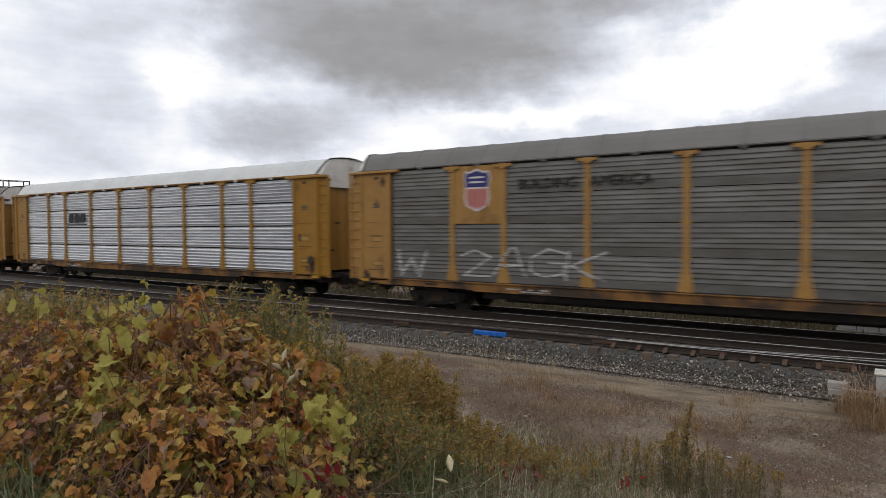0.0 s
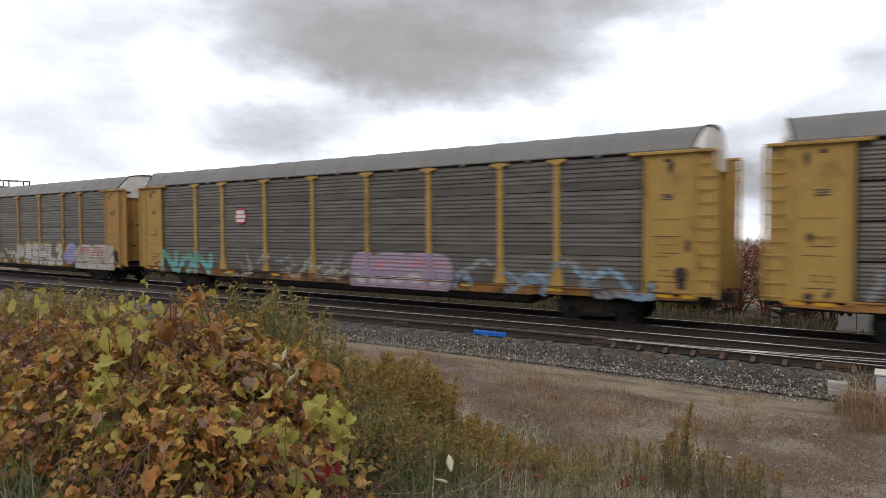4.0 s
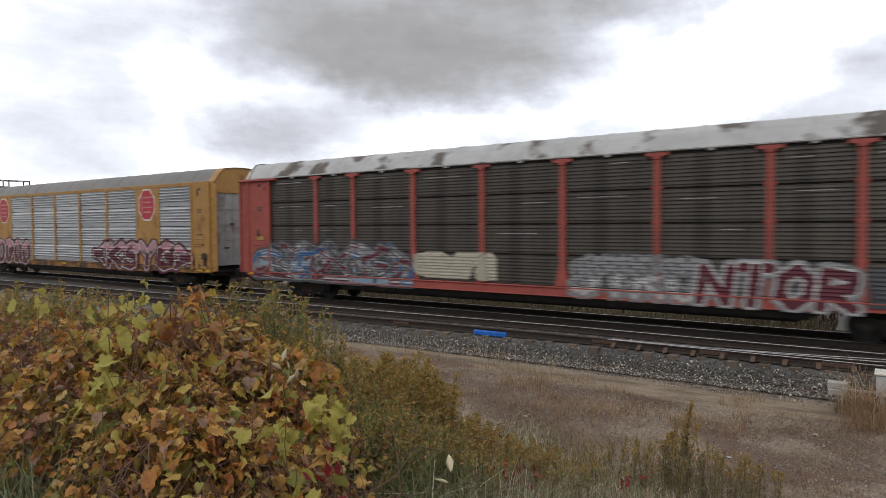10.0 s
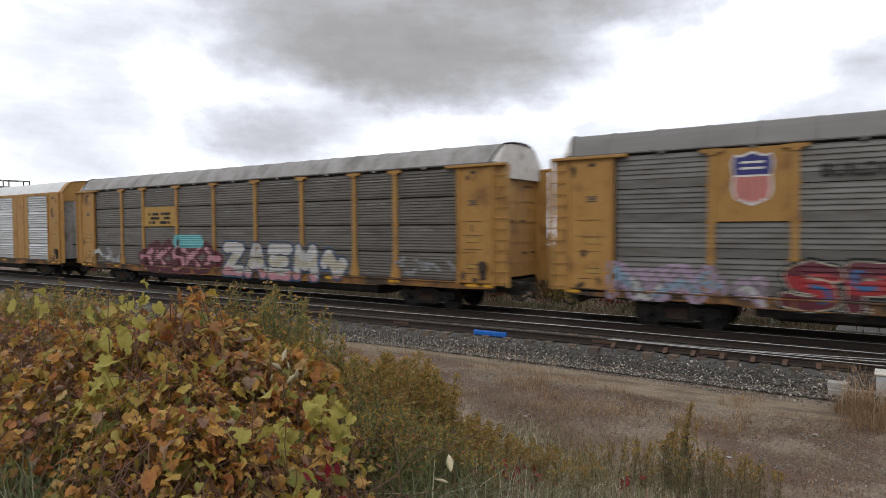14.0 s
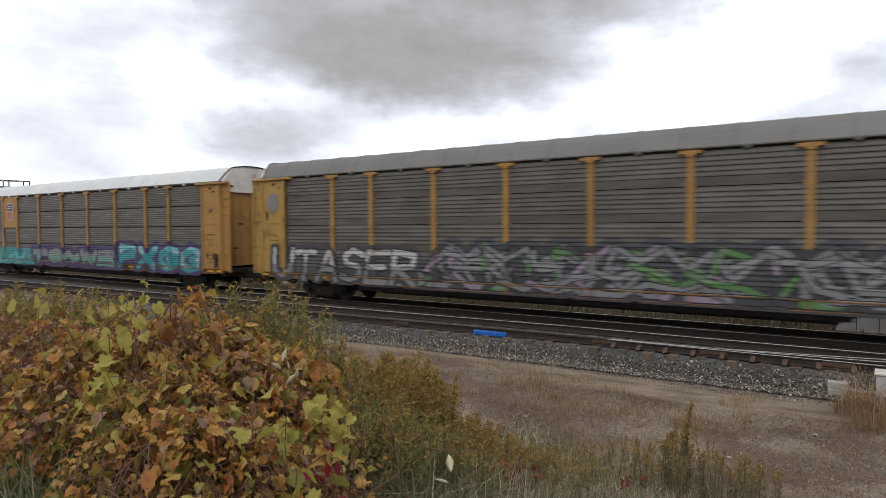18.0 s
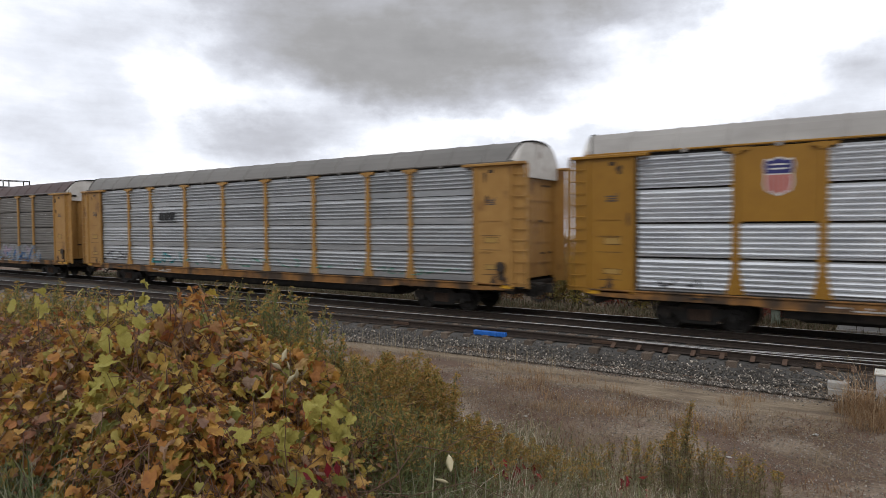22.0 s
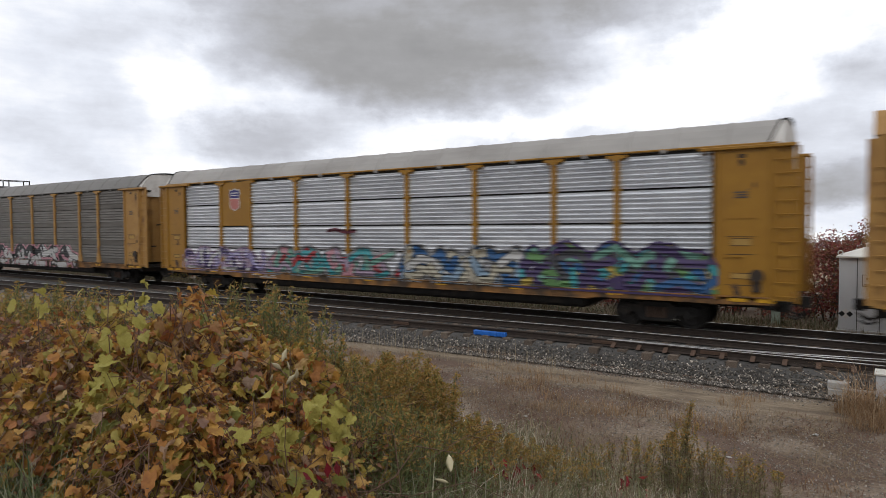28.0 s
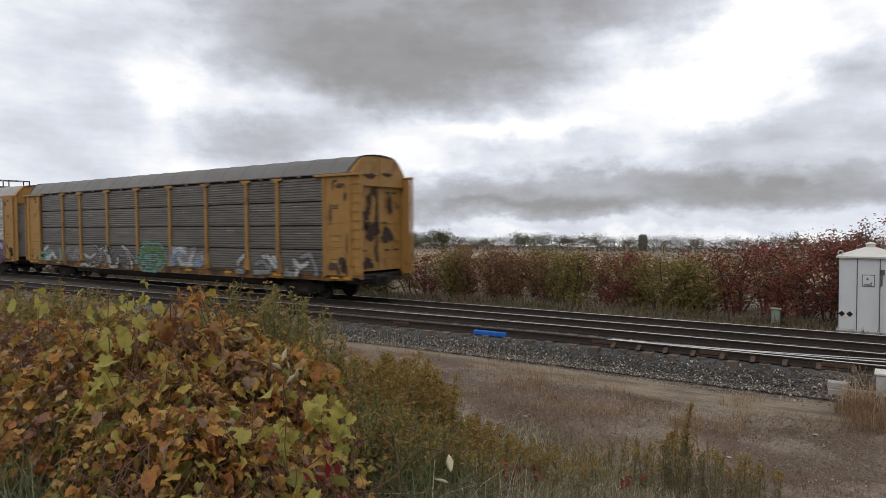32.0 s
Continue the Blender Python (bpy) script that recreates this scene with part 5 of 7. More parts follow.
def letters_mark(car):
    """Two rounded red letter shapes on the yellow plate."""
    b = Build()
    for pts in ([(-0.10, 0.28), (-0.75, 0.28), (-0.85, 0.18), (-0.85, -0.18), (-0.75, -0.28), (-0.10, -0.28)], [(0.05, -0.30), (0.05, 0.28), (0.18, 0.28), (0.72, -0.28), (0.82, -0.28), (0.82, 0.30)]):
        for (a, c), (d, e) in zip(pts[:-1], pts[1:]):
            b.rod((a, -0.006, c), (d, -0.006, e), 0.075, 6)
    part("emblem", b.mesh("emblem", SIGN_RED), car, pose(BAY1, -SIDE - 0.055, 4.10), "red rounded line emblem")


def mask_sign(car):
    shield(car, BAY1, 4.12, 1.28, 0)
    ring = [(0.52 * math.cos(a), 0.44 * math.sin(a)) for a in np.linspace(0, 6.283, 20, endpoint=False)]
    part("paint_patch", shape_mesh("overhead", [(-0.46, -0.16), (0.46, -0.16), (0.50, 0.10), (0.44, 0.24), (-0.44, 0.24), (-0.50, 0.10)], INK["maroon"]), car, pose(BAY1, -SIDE - 0.064, 4.46), "dark maroon paint over the emblem head")
    m = part("paint_patch", shape_mesh("mask", ring, LOGO_WHITE), car, pose(BAY1, -SIDE - 0.065, 3.72), "white paint over the emblem")
    for x in (-0.2, 0.15):
        part("paint_spot", shape_mesh("eye", [(-0.08, -0.03), (0.08, -0.03), (0.08, 0.03), (-0.08, 0.03)], INK["darkgrey"]), m, pose(x, -0.013, 0.12))


def rusty_end(car):
    r = random.Random(8)
    spots = [(-0.55, 3.9, 0.20, 0.42), (-0.45, 2.75, 0.62, 0.46), (-0.95, 3.0, 0.30, 0.34), (-0.1, 3.5, 0.12, 1.2), (-0.7, 1.5, 0.5, 0.28), (-1.2, 1.5, 0.22, 0.6), (-0.75, 3.4, 0.3, 0.3), (-0.3, 4.3, 0.22, 0.2), (-1.0, 4.2, 0.12, 0.3), (0.5, 2.6, 0.5, 0.4), (0.7, 3.8, 0.2, 0.5), (-0.15, 2.0, 0.14, 0.6), (-0.6, 4.9, 0.5, 0.12), (0.4, 5.0, 0.4, 0.1)]
    for k, (y, z, w, h) in enumerate(spots):
        pts = [(w * math.cos(a) * (0.70 + 0.25 * math.sin(3 * a + k) + r.uniform(-0.15, 0.15)), h * math.sin(a) * (0.75 + 0.2 * math.cos(5 * a + k) + r.uniform(-0.15, 0.15))) for a in np.linspace(0, 6.283, 22, endpoint=False)]
        part("rust_patch", Build().prism(pts, "x", 0.0, 0.012).mesh("rust_patch", (RUST_BLACK, RUST_STEEL)[k % 3 == 2]), car, pose(13.18 if z < 4.5 else 13.29, y, z), "burnt rust patch")
    for k, (x, z, w, h) in enumerate(((12.9, 1.3, 0.12, 0.25), (12.2, 1.4, 0.3, 0.2), (12.95, 2.3, 0.07, 0.5), (12.6, 4.5, 0.3, 0.12), (12.1, 3.4, 0.08, 0.5))):
        pts = [(w * math.cos(a) * (0.8 + r.uniform(-0.2, 0.2)), h * math.sin(a) * (0.8 + r.uniform(-0.2, 0.2))) for a in np.linspace(0, 6.283, 16, endpoint=False)]
        part("rust_patch", Build().prism(pts[::-1], "y", -0.006, 0.0).mesh("rust_patch", RUST_STEEL), car, pose(x, -SIDE - 0.06, z))


CARS = []
for s, t in zip(TRAIN, PASS):
    CARS.append(autorack(s, FRONT_AT + HALF + SPEED * t))

# ---------------------------------------------------------------- sky backdrop with drifting clouds
def sky_material():
    m = bpy.data.materials.new("cloud_layer")
    m.use_nodes = True
    n, l = m.node_tree.nodes, m.node_tree.links
    n.clear()
    out, em, uv = n.new("ShaderNodeOutputMaterial"), n.new("ShaderNodeEmission"), n.new("ShaderNodeTexCoord")

    def math_node(op, a, b=None):
        k = n.new("ShaderNodeMath")
        k.operation = op
        for i, v in enumerate((a, b)):
            if v is None:
                continue
            if isinstance(v, (int, float)):
                k.inputs[i].default_value = v
            else:
                l.new(v, k.inputs[i])
        return k.outputs[0]

    def noise_node(scale, detail, stretch, rough=0.55):
        mp, nz = n.new("ShaderNodeMapping"), n.new("ShaderNodeTexNoise")
        mp.inputs["Scale"].default_value = stretch
        l.new(uv.outputs["UV"], mp.inputs["Vector"])
        nz.inputs["Scale"].default_value, nz.inputs["Detail"].default_value, nz.inputs["Roughness"].default_value = scale, detail, rough
        l.new(mp.outputs["Vector"], nz.inputs["Vector"])
        return nz

    def moved_by(scale, amount, start):
        warp, off, less = noise_node(scale, 9.0, (1.0, 1.5, 1.0), 0.6), n.new("ShaderNodeVectorMath"), n.new("ShaderNodeVectorMath")
        off.operation, less.operation = "MULTIPLY_ADD", "SUBTRACT"
        l.new(warp.outputs["Color"], off.inputs[0])
        off.inputs[1].default_value = (amount, amount * 0.6, 0)
        l.new(start, off.inputs[2])
        l.new(off.outputs[0], less.inputs[0])
        less.inputs[1].default_value = (amount / 2, amount * 0.3, 0)
        return less.outputs[0]

    moved = moved_by(9.0, 0.14, moved_by(2.8, 0.36, uv.outputs["UV"]))

    def patch(az, el, wide, high, amount, inner=0.45):
        sub, mul, ln, mr = n.new("ShaderNodeVectorMath"), n.new("ShaderNodeVectorMath"), n.new("ShaderNodeVectorMath"), n.new("ShaderNodeMapRange")
        sub.operation, mul.operation, ln.operation = "SUBTRACT", "MULTIPLY", "LENGTH"
        l.new(moved, sub.inputs[0])
        sub.inputs[1].default_value = (az / 30, el / 30, 0)
        l.new(sub.outputs[0], mul.inputs[0])
        mul.inputs[1].default_value = (30 / wide, 30 / high, 0)
        l.new(mul.outputs[0], ln.inputs[0])
        mr.interpolation_type = "SMOOTHSTEP"
        mr.inputs["From Min"].default_value, mr.inputs["From Max"].default_value = 1.12, inner
        mr.inputs["To Min"].default_value, mr.inputs["To Max"].default_value = 0.0, amount
        l.new(ln.outputs["Value"], mr.inputs["Value"])
        return mr.outputs["Result"]

    total = 0.07
    for spot in CLOUDS:
        total = math_node("ADD", patch(*spot), total)
    broad, bands = noise_node(4.6, 10.0, (1.0, 1.5, 1.0), 0.58), noise_node(3.0, 9.0, (0.8, 4.2, 1.0), 0.55)
    total = math_node("ADD", total, math_node("MULTIPLY", math_node("SUBTRACT", broad.outputs["Fac"], 0.5), 0.46))
    total = math_node("ADD", total, math_node("MULTIPLY", math_node("SUBTRACT", bands.outputs["Fac"], 0.5), 0.36))
    ramp = n.new("ShaderNodeValToRGB")
    stops = ((0.0, (1.12, 1.12, 1.12)), (0.22, (0.79, 0.825, 0.91)), (0.46, (0.53, 0.545, 0.60)), (0.72, (0.36, 0.36, 0.37)), (1.0, (0.275, 0.275, 0.28)))
    for p, _ in stops[1:-1]:
        ramp.color_ramp.elements.new(p)
    for e, (p, c) in zip(sorted(ramp.color_ramp.elements, key=lambda q: q.position), stops):
        e.color = (*c, 1)
    l.new(total, ramp.inputs["Fac"])
    l.new(ramp.outputs["Color"], em.inputs["Color"])
    l.new(em.outputs[0], out.inputs["Surface"])
    m.cycles.emission_sampling = "NONE"
    return m


# Denser and thinner parts of the cloud: azimuth and elevation of the middle, half width, half height (degrees), amount, sharpness.
CLOUDS = ((-4, 19.0, 22.5, 11.0, 0.60, 0.45), (-1, 12.2, 16, 4.0, 0.16, 0.3), (-17, 21.0, 8, 4, -0.20, 0.2), (18, 19.5, 10, 4.4, 0.34, 0.4), (19.5, 14.6, 4.5, 2.6, 0.26, 0.3),
          (-14.5, 7.2, 10, 3.0, 0.32, 0.3), (-29, 12, 12, 8, 0.16, 0.1), (-30, 6.5, 9, 3.5, 0.14, 0.1), (31, 10.4, 7.5, 3.2, 0.26, 0.3), (28, 6.2, 13, 2.8, 0.30, 0.3), (8, 6.2, 9, 2.4, 0.18, 0.2),
          (14, 2.9, 32, 2.6, 0.50, 0.3), (5, 1.6, 20, 1.4, 0.22, 0.3), (32, 3.2, 18, 2.0, 0.16, 0.3), (16, 0.2, 50, 1.2, 0.16, 0.3), (24, 13, 8, 6, -0.30, 0.3), (6, 8.2, 10, 1.3, -0.10, 0.3), (-22.5, 11, 3, 7, -0.14, 0.2), (0, 38, 80, 14, 0.14, 0.4))


def sky_backdrop():
    b = Build()
    az, el = np.arange(-84, 84.1, 4), np.arange(-6, 66.1, 4)
    n = len(el)
    uvs = []
    for a in az:
        for e in el:
            ra, re = radians(a), radians(e)
            b.v.append((2900 * math.sin(ra) * math.cos(re), 2900 * math.cos(ra) * math.cos(re), 2900 * math.sin(re)))
            uvs.append((a / 30, e / 30))
    b.f = [(i * n + j, i * n + j + 1, i * n + n + j + 1, i * n + n + j) for i in range(len(az) - 1) for j in range(n - 1)]
    me = b.mesh("sky_backdrop", sky_material(), smooth=True)
    lay = me.uv_layers.new(name="UVMap")
    flat = np.array([uvs[v] for f in b.f for v in f], dtype=np.float32).ravel()
    lay.data.foreach_set("uv", flat)
    ob = tagged(new("backdrop_sky", me), "grey and white overcast autumn cloud layer", "sky", kind="structure")
    ob.visible_shadow = False
    return ob


SKY = sky_backdrop()
SKY.matrix_basis = pose(*EYE, 0, 0, HEADING)

# ---------------------------------------------------------------- plants
RNG = np.random.RandomState(7)


def turns(k, up=0.0, r=None):
    """k random turns; up from 0 (any) to 1 (upright, spun about z alone)."""
    r = RNG if r is None else r
    yaw, pitch, roll = r.uniform(0, 6.283, k), r.uniform(-1, 1, k) * 1.5 * (1 - up), r.uniform(-1, 1, k) * 1.5 * (1 - up)
    cy, sy, cp, sp, cr, sr = np.cos(yaw), np.sin(yaw), np.cos(pitch), np.sin(pitch), np.cos(roll), np.sin(roll)
    m = np.empty((k, 3, 3))
    m[:, 0] = np.stack([cy * cp, cy * sp * sr - sy * cr, cy * sp * cr + sy * sr], 1)
    m[:, 1] = np.stack([sy * cp, sy * sp * sr + cy * cr, sy * sp * cr - cy * sr], 1)
    m[:, 2] = np.stack([-sp, cp * sr, cp * cr], 1)
    return m


def scatter(b, verts, faces, at, rot, size):
    """Adds a copy of a small shape at each place, turned and sized."""
    v = np.asarray(verts, dtype=float)
    size = np.asarray(size, dtype=float)
    size = size[:, None, None] if size.ndim == 1 else size[:, None, :]
    pts = np.einsum("kij,knj->kni", rot, v[None] * size) + np.asarray(at)[:, None, :]
    base, n = len(b.v), len(v)
    b.v.extend(map(tuple, pts.reshape(-1, 3).tolist()))
    for k in range(len(pts)):
        o = base + k * n
        b.f.extend(tuple(o + i for i in f) for f in faces)


_out = [(0, 0.06), (0.24, -0.10), (0.46, 0.06), (0.50, 0.30), (0.44, 0.40), (0.46, 0.62), (0.24, 0.70), (0.12, 0.84), (0, 0.98), (-0.14, 0.80), (-0.28, 0.72), (-0.47, 0.58), (-0.42, 0.38), (-0.52, 0.26), (-0.42, 0.02), (-0.22, -0.12)]
_n = len(_out)


def leaf_form(seed):
    """A lobed, toothed, slightly torn leaf with a fold along its middle."""
    r = random.Random(seed)
    pts = []
    for i, (x, y) in enumerate(_out):
        k = 1 + r.uniform(-0.22, 0.12)
        pts.append((x * k, 0.3 + (y - 0.3) * (1 + r.uniform(-0.2, 0.12))))
        x2, y2 = _out[(i + 1) % _n]
        pts.append(((x + x2) / 2 * r.uniform(0.82, 0.98), 0.3 + ((y + y2) / 2 - 0.3) * r.uniform(0.82, 0.98)))
    m = len(pts)
    inner = [(x * 0.5, 0.3 + (y - 0.3) * 0.5) for x, y in pts[::2]]
    z = lambda x, y: 0.22 * abs(x) - 0.35 * (y - 0.3) ** 2 + 0.05 * math.sin(9 * x + 5 * y + seed)
    verts = [(0, 0.32, 0.02)] + [(x, y, z(x, y)) for x, y in inner] + [(x, y, z(x, y) + r.uniform(-0.05, 0.05)) for x, y in pts]
    n = len(inner)
    faces = [(0, 1 + i, 1 + (i + 1) % n) for i in range(n)]
    for i in range(n):
        a, b, c = 1 + n + 2 * i, 1 + n + 2 * i + 1, 1 + n + (2 * i + 2) % m
        faces += [(1 + i, a, b), (1 + i, b, 1 + (i + 1) % n), (1 + (i + 1) % n, b, c)]
    return verts, faces


LEAF_FORMS = [leaf_form(k) for k in range(4)]
CURLED = [(0, 0.34, 0.05)] + [(x * 0.55, y * 0.85, 0.75 * abs(x) - 0.6 * (y - 0.3) ** 2) for x, y in _out[::2]], [(0, i, i % (_n // 2) + 1) for i in range(1, _n // 2 + 1)]
LEAFLET = [(0, 0, 0), (0.22, 0.45, 0.07), (0, 1, -0.05), (-0.22, 0.45, 0.07)], [(0, 1, 2), (0, 2, 3)]
NARROW = [(0, 0, 0), (0.07, 0.4, 0.03), (0, 1, -0.12), (-0.07, 0.4, 0.03)], [(0, 1, 2), (0, 2, 3)]
WEED_LEAF = [(0, 0, 0), (0.075, 0.4, 0.03), (0, 1, -0.12), (-0.075, 0.4, 0.03)], [(0, 1, 2), (0, 2, 3)]


def blades(b, at, length, width, bend, r=None, segs=3):
    """Grass blades: tapering, bending strips of three pieces."""
    r = RNG if r is None else r
    k = len(at)
    at, length = np.asarray(at, float), np.asarray(length, float)
    yaw, lean = r.uniform(0, 6.283, k), r.uniform(0.05, 1.0, k) * bend
    d = np.stack([np.cos(yaw), np.sin(yaw), np.zeros(k)], 1)
    s = np.stack([-np.sin(yaw), np.cos(yaw), np.zeros(k)], 1)
    w = (width * r.uniform(0.6, 1.4, k))[:, None]
    rows = []
    for i in range(segs + 1):
        t = i / segs
        out = lean * t * t
        up = t * (1 - 0.35 * lean * t)
        c = at + d * (out * length)[:, None] + np.stack([np.zeros(k), np.zeros(k), up * length], 1)
        rows.append((c - s * w * (1 - t) ** 0.7, c + s * w * (1 - t) ** 0.7) if i < segs else (c,))
    pts = np.stack([p for row in rows for p in row], 1)
    base, n = len(b.v), pts.shape[1]
    b.v.extend(map(tuple, pts.reshape(-1, 3).tolist()))
    fs = [(2 * i, 2 * i + 1, 2 * i + 3, 2 * i + 2) for i in range(segs - 1)] + [(2 * segs - 2, 2 * segs - 1, 2 * segs)]
    for q in range(k):
        o = base + q * n
        b.f.extend(tuple(o + i for i in f) for f in fs)


def stem(b, pts, r0, r1, n=5):
    """A bent, tapering stalk through the points."""
    for i in range(len(pts) - 1):
        t0, t1 = i / (len(pts) - 1), (i + 1) / (len(pts) - 1)
        b.rod(pts[i], pts[i + 1], r0 + (r1 - r0) * t0, n, r0 + (r1 - r0) * t1)


def leaf_material(name, colours, rough=0.6, through_light=0.35, spots=None):
    """Leaves: a tone for each leaf, with some light shining through the blade."""
    m = material(name, (1.0, 1.0, 1.0), (0.70, 0.68, 0.64), rough, 0.0, 30.0, bump=0.35, bump_scale=45.0, island=colours, spec=0.3, third=spots, third_scale=17.0, third_at=(0.50, 0.70), third_max=0.7)
    n, l = m.node_tree.nodes, m.node_tree.links
    b, out = n["Principled BSDF"], n["Material Output"]
    tr, mx = n.new("ShaderNodeBsdfTranslucent"), n.new("ShaderNodeMixShader")
    l.new(b.inputs["Base Color"].links[0].from_socket, tr.inputs["Color"])
    mx.inputs["Fac"].default_value = through_light
    l.new(b.outputs[0], mx.inputs[1])
    l.new(tr.outputs[0], mx.inputs[2])
    l.new(mx.outputs[0], out.inputs["Surface"])
    return m


VINE = leaf_material("autumn_vine_leaves", [(0.36, 0.13, 0.045), (0.52, 0.25, 0.06), (0.58, 0.34, 0.075), (0.44, 0.17, 0.05), (0.36, 0.25, 0.055), (0.60, 0.38, 0.12), (0.54, 0.28, 0.065), (0.36, 0.12, 0.045), (0.54, 0.38, 0.16), (0.28, 0.11, 0.05)], spots=(0.22, 0.08, 0.03))
VINE_YELLOW = leaf_material("yellow_vine_leaves", [(0.48, 0.36, 0.07), (0.36, 0.30, 0.07), (0.50, 0.38, 0.10), (0.20, 0.23, 0.06), (0.45, 0.29, 0.065), (0.25, 0.27, 0.075)], spots=(0.30, 0.15, 0.04))
VINE_BROWN = leaf_material("withered_brown_leaves", [(0.22, 0.09, 0.055), (0.34, 0.17, 0.10), (0.27, 0.10, 0.06), (0.42, 0.28, 0.18), (0.17, 0.085, 0.06), (0.50, 0.38, 0.27)], spots=(0.12, 0.05, 0.03))
VINE_BRIGHT = leaf_material("yellow_green_vine_leaves", [(0.42, 0.42, 0.09), (0.29, 0.34, 0.09), (0.52, 0.43, 0.10), (0.34, 0.37, 0.11), (0.54, 0.47, 0.12)], spots=(0.32, 0.25, 0.06))
CREEPER = leaf_material("crimson_creeper_leaves", [(0.30, 0.022, 0.036), (0.20, 0.018, 0.028), (0.36, 0.05, 0.04)])
DEAD_STEM = material("dead_brown_stems", (0.15, 0.085, 0.055), (0.085, 0.045, 0.03), 0.85, 0.0, 10.0, bump=0.2)
PALE_STEM = material("straw_stems", (0.42, 0.34, 0.22), (0.30, 0.23, 0.14), 0.85, 0.0, 10.0, bump=0.1)
WEED_GREEN = leaf_material("weed_leaves", [(0.16, 0.20, 0.07), (0.24, 0.25, 0.08), (0.11, 0.165, 0.06), (0.29, 0.25, 0.10), (0.15, 0.21, 0.085), (0.30, 0.21, 0.11)])
WEED_OLIVE = leaf_material("olive_weed_leaves", [(0.20, 0.19, 0.08), (0.28, 0.21, 0.11), (0.14, 0.165, 0.06), (0.36, 0.28, 0.18), (0.17, 0.20, 0.075), (0.26, 0.14, 0.085)])
WEED_GOLD = leaf_material("goldenrod_heads", [(0.36, 0.27, 0.075), (0.42, 0.25, 0.065), (0.28, 0.25, 0.08), (0.42, 0.22, 0.06), (0.34, 0.23, 0.10)])
GRASS_DRY = leaf_material("dry_grass_blades", [(0.32, 0.24, 0.15), (0.24, 0.165, 0.10), (0.40, 0.32, 0.22), (0.17, 0.12, 0.075), (0.28, 0.22, 0.165)], 0.8)
GRASS_GREY = leaf_material("withered_grass_blades", [(0.38, 0.31, 0.23), (0.16, 0.18, 0.08), (0.72, 0.64, 0.53), (0.12, 0.145, 0.06), (0.22, 0.14, 0.10), (0.18, 0.21, 0.08), (0.10, 0.07, 0.05)], 0.8)
GRASS_GREEN = leaf_material("dark_green_grass_blades", [(0.14, 0.18, 0.08), (0.22, 0.25, 0.11), (0.11, 0.15, 0.07), (0.46, 0.42, 0.30)], 0.7)
GRASS_TAN = leaf_material("tall_tan_grass", [(0.40, 0.25, 0.13), (0.30, 0.17, 0.085), (0.50, 0.36, 0.22), (0.22, 0.12, 0.065), (0.56, 0.44, 0.30)], 0.8)
GRASS_RED = leaf_material("reddish_dead_weeds", [(0.17, 0.085, 0.06), (0.25, 0.15, 0.10), (0.14, 0.07, 0.05), (0.32, 0.22, 0.15)], 0.8)
HEDGE_RED = leaf_material("red_sumac_leaves", [(0.25, 0.045, 0.045), (0.17, 0.035, 0.038), (0.32, 0.085, 0.06), (0.24, 0.10, 0.055), (0.20, 0.13, 0.05)], 0.6, 0.2)
HEDGE_OLIVE = leaf_material("olive_autumn_leaves", [(0.25, 0.21, 0.05), (0.17, 0.165, 0.045), (0.34, 0.27, 0.07), (0.27, 0.16, 0.055), (0.14, 0.14, 0.045)], 0.6, 0.2)
HEDGE_BROWN = leaf_material("russet_autumn_leaves", [(0.25, 0.12, 0.06), (0.19, 0.08, 0.05), (0.32, 0.19, 0.08), (0.24, 0.09, 0.055), (0.22, 0.17, 0.06)], 0.6, 0.2)
HEDGE_WEED = leaf_material("dark_weeds", [(0.09, 0.095, 0.045), (0.14, 0.12, 0.06), (0.075, 0.08, 0.04), (0.20, 0.15, 0.10), (0.16, 0.10, 0.07)], 0.6, 0.2)
BARK = material("grey_brown_bark", (0.085, 0.068, 0.055), (0.05, 0.04, 0.033), 0.9, 0.0, 8.0, bump=0.3)
TREE_FAR = leaf_material("far_tree_foliage", [(0.075, 0.085, 0.035), (0.10, 0.10, 0.04), (0.12, 0.10, 0.05)], 0.6, 0.1)
TREE_BARE = leaf_material("bare_grey_twigs", [(0.12, 0.10, 0.09), (0.09, 0.075, 0.065), (0.14, 0.11, 0.10)], 0.6, 0.1)
TWIG = material("reddish_bare_twigs", (0.20, 0.105, 0.07), (0.12, 0.06, 0.042), 0.8, 0.0, 14.0, bump=0.1)
POD = material("cream_seed_pods", (0.50, 0.43, 0.28), (0.36, 0.31, 0.19), 0.7, 0.0, 20.0, bump=0.3)


def spot(azimuth, dist):
    """A place on the ground by its bearing (degrees right of the track's normal) and distance from where the camera stands."""
    a = radians(azimuth)
    x, y = EYE[0] + dist * math.sin(a), EYE[1] + dist * math.cos(a)
    return x, y, ground_height(x, y)


def facing(k, r, toward=(0.1, -0.5, 0.7), spread=0.8):
    """Turns for hanging leaves: blades face the open, sunny side, their tips hang down."""
    n = np.asarray(toward) + r.normal(0, spread, (k, 3))
    n /= np.linalg.norm(n, axis=1)[:, None]
    tip = np.stack([r.normal(0, 0.7, k), r.normal(0, 0.5, k), -np.ones(k)], 1)
    tip -= n * np.sum(tip * n, 1)[:, None]
    tip /= np.linalg.norm(tip, axis=1)[:, None]
    return np.stack([np.cross(tip, n), tip, n], 2)


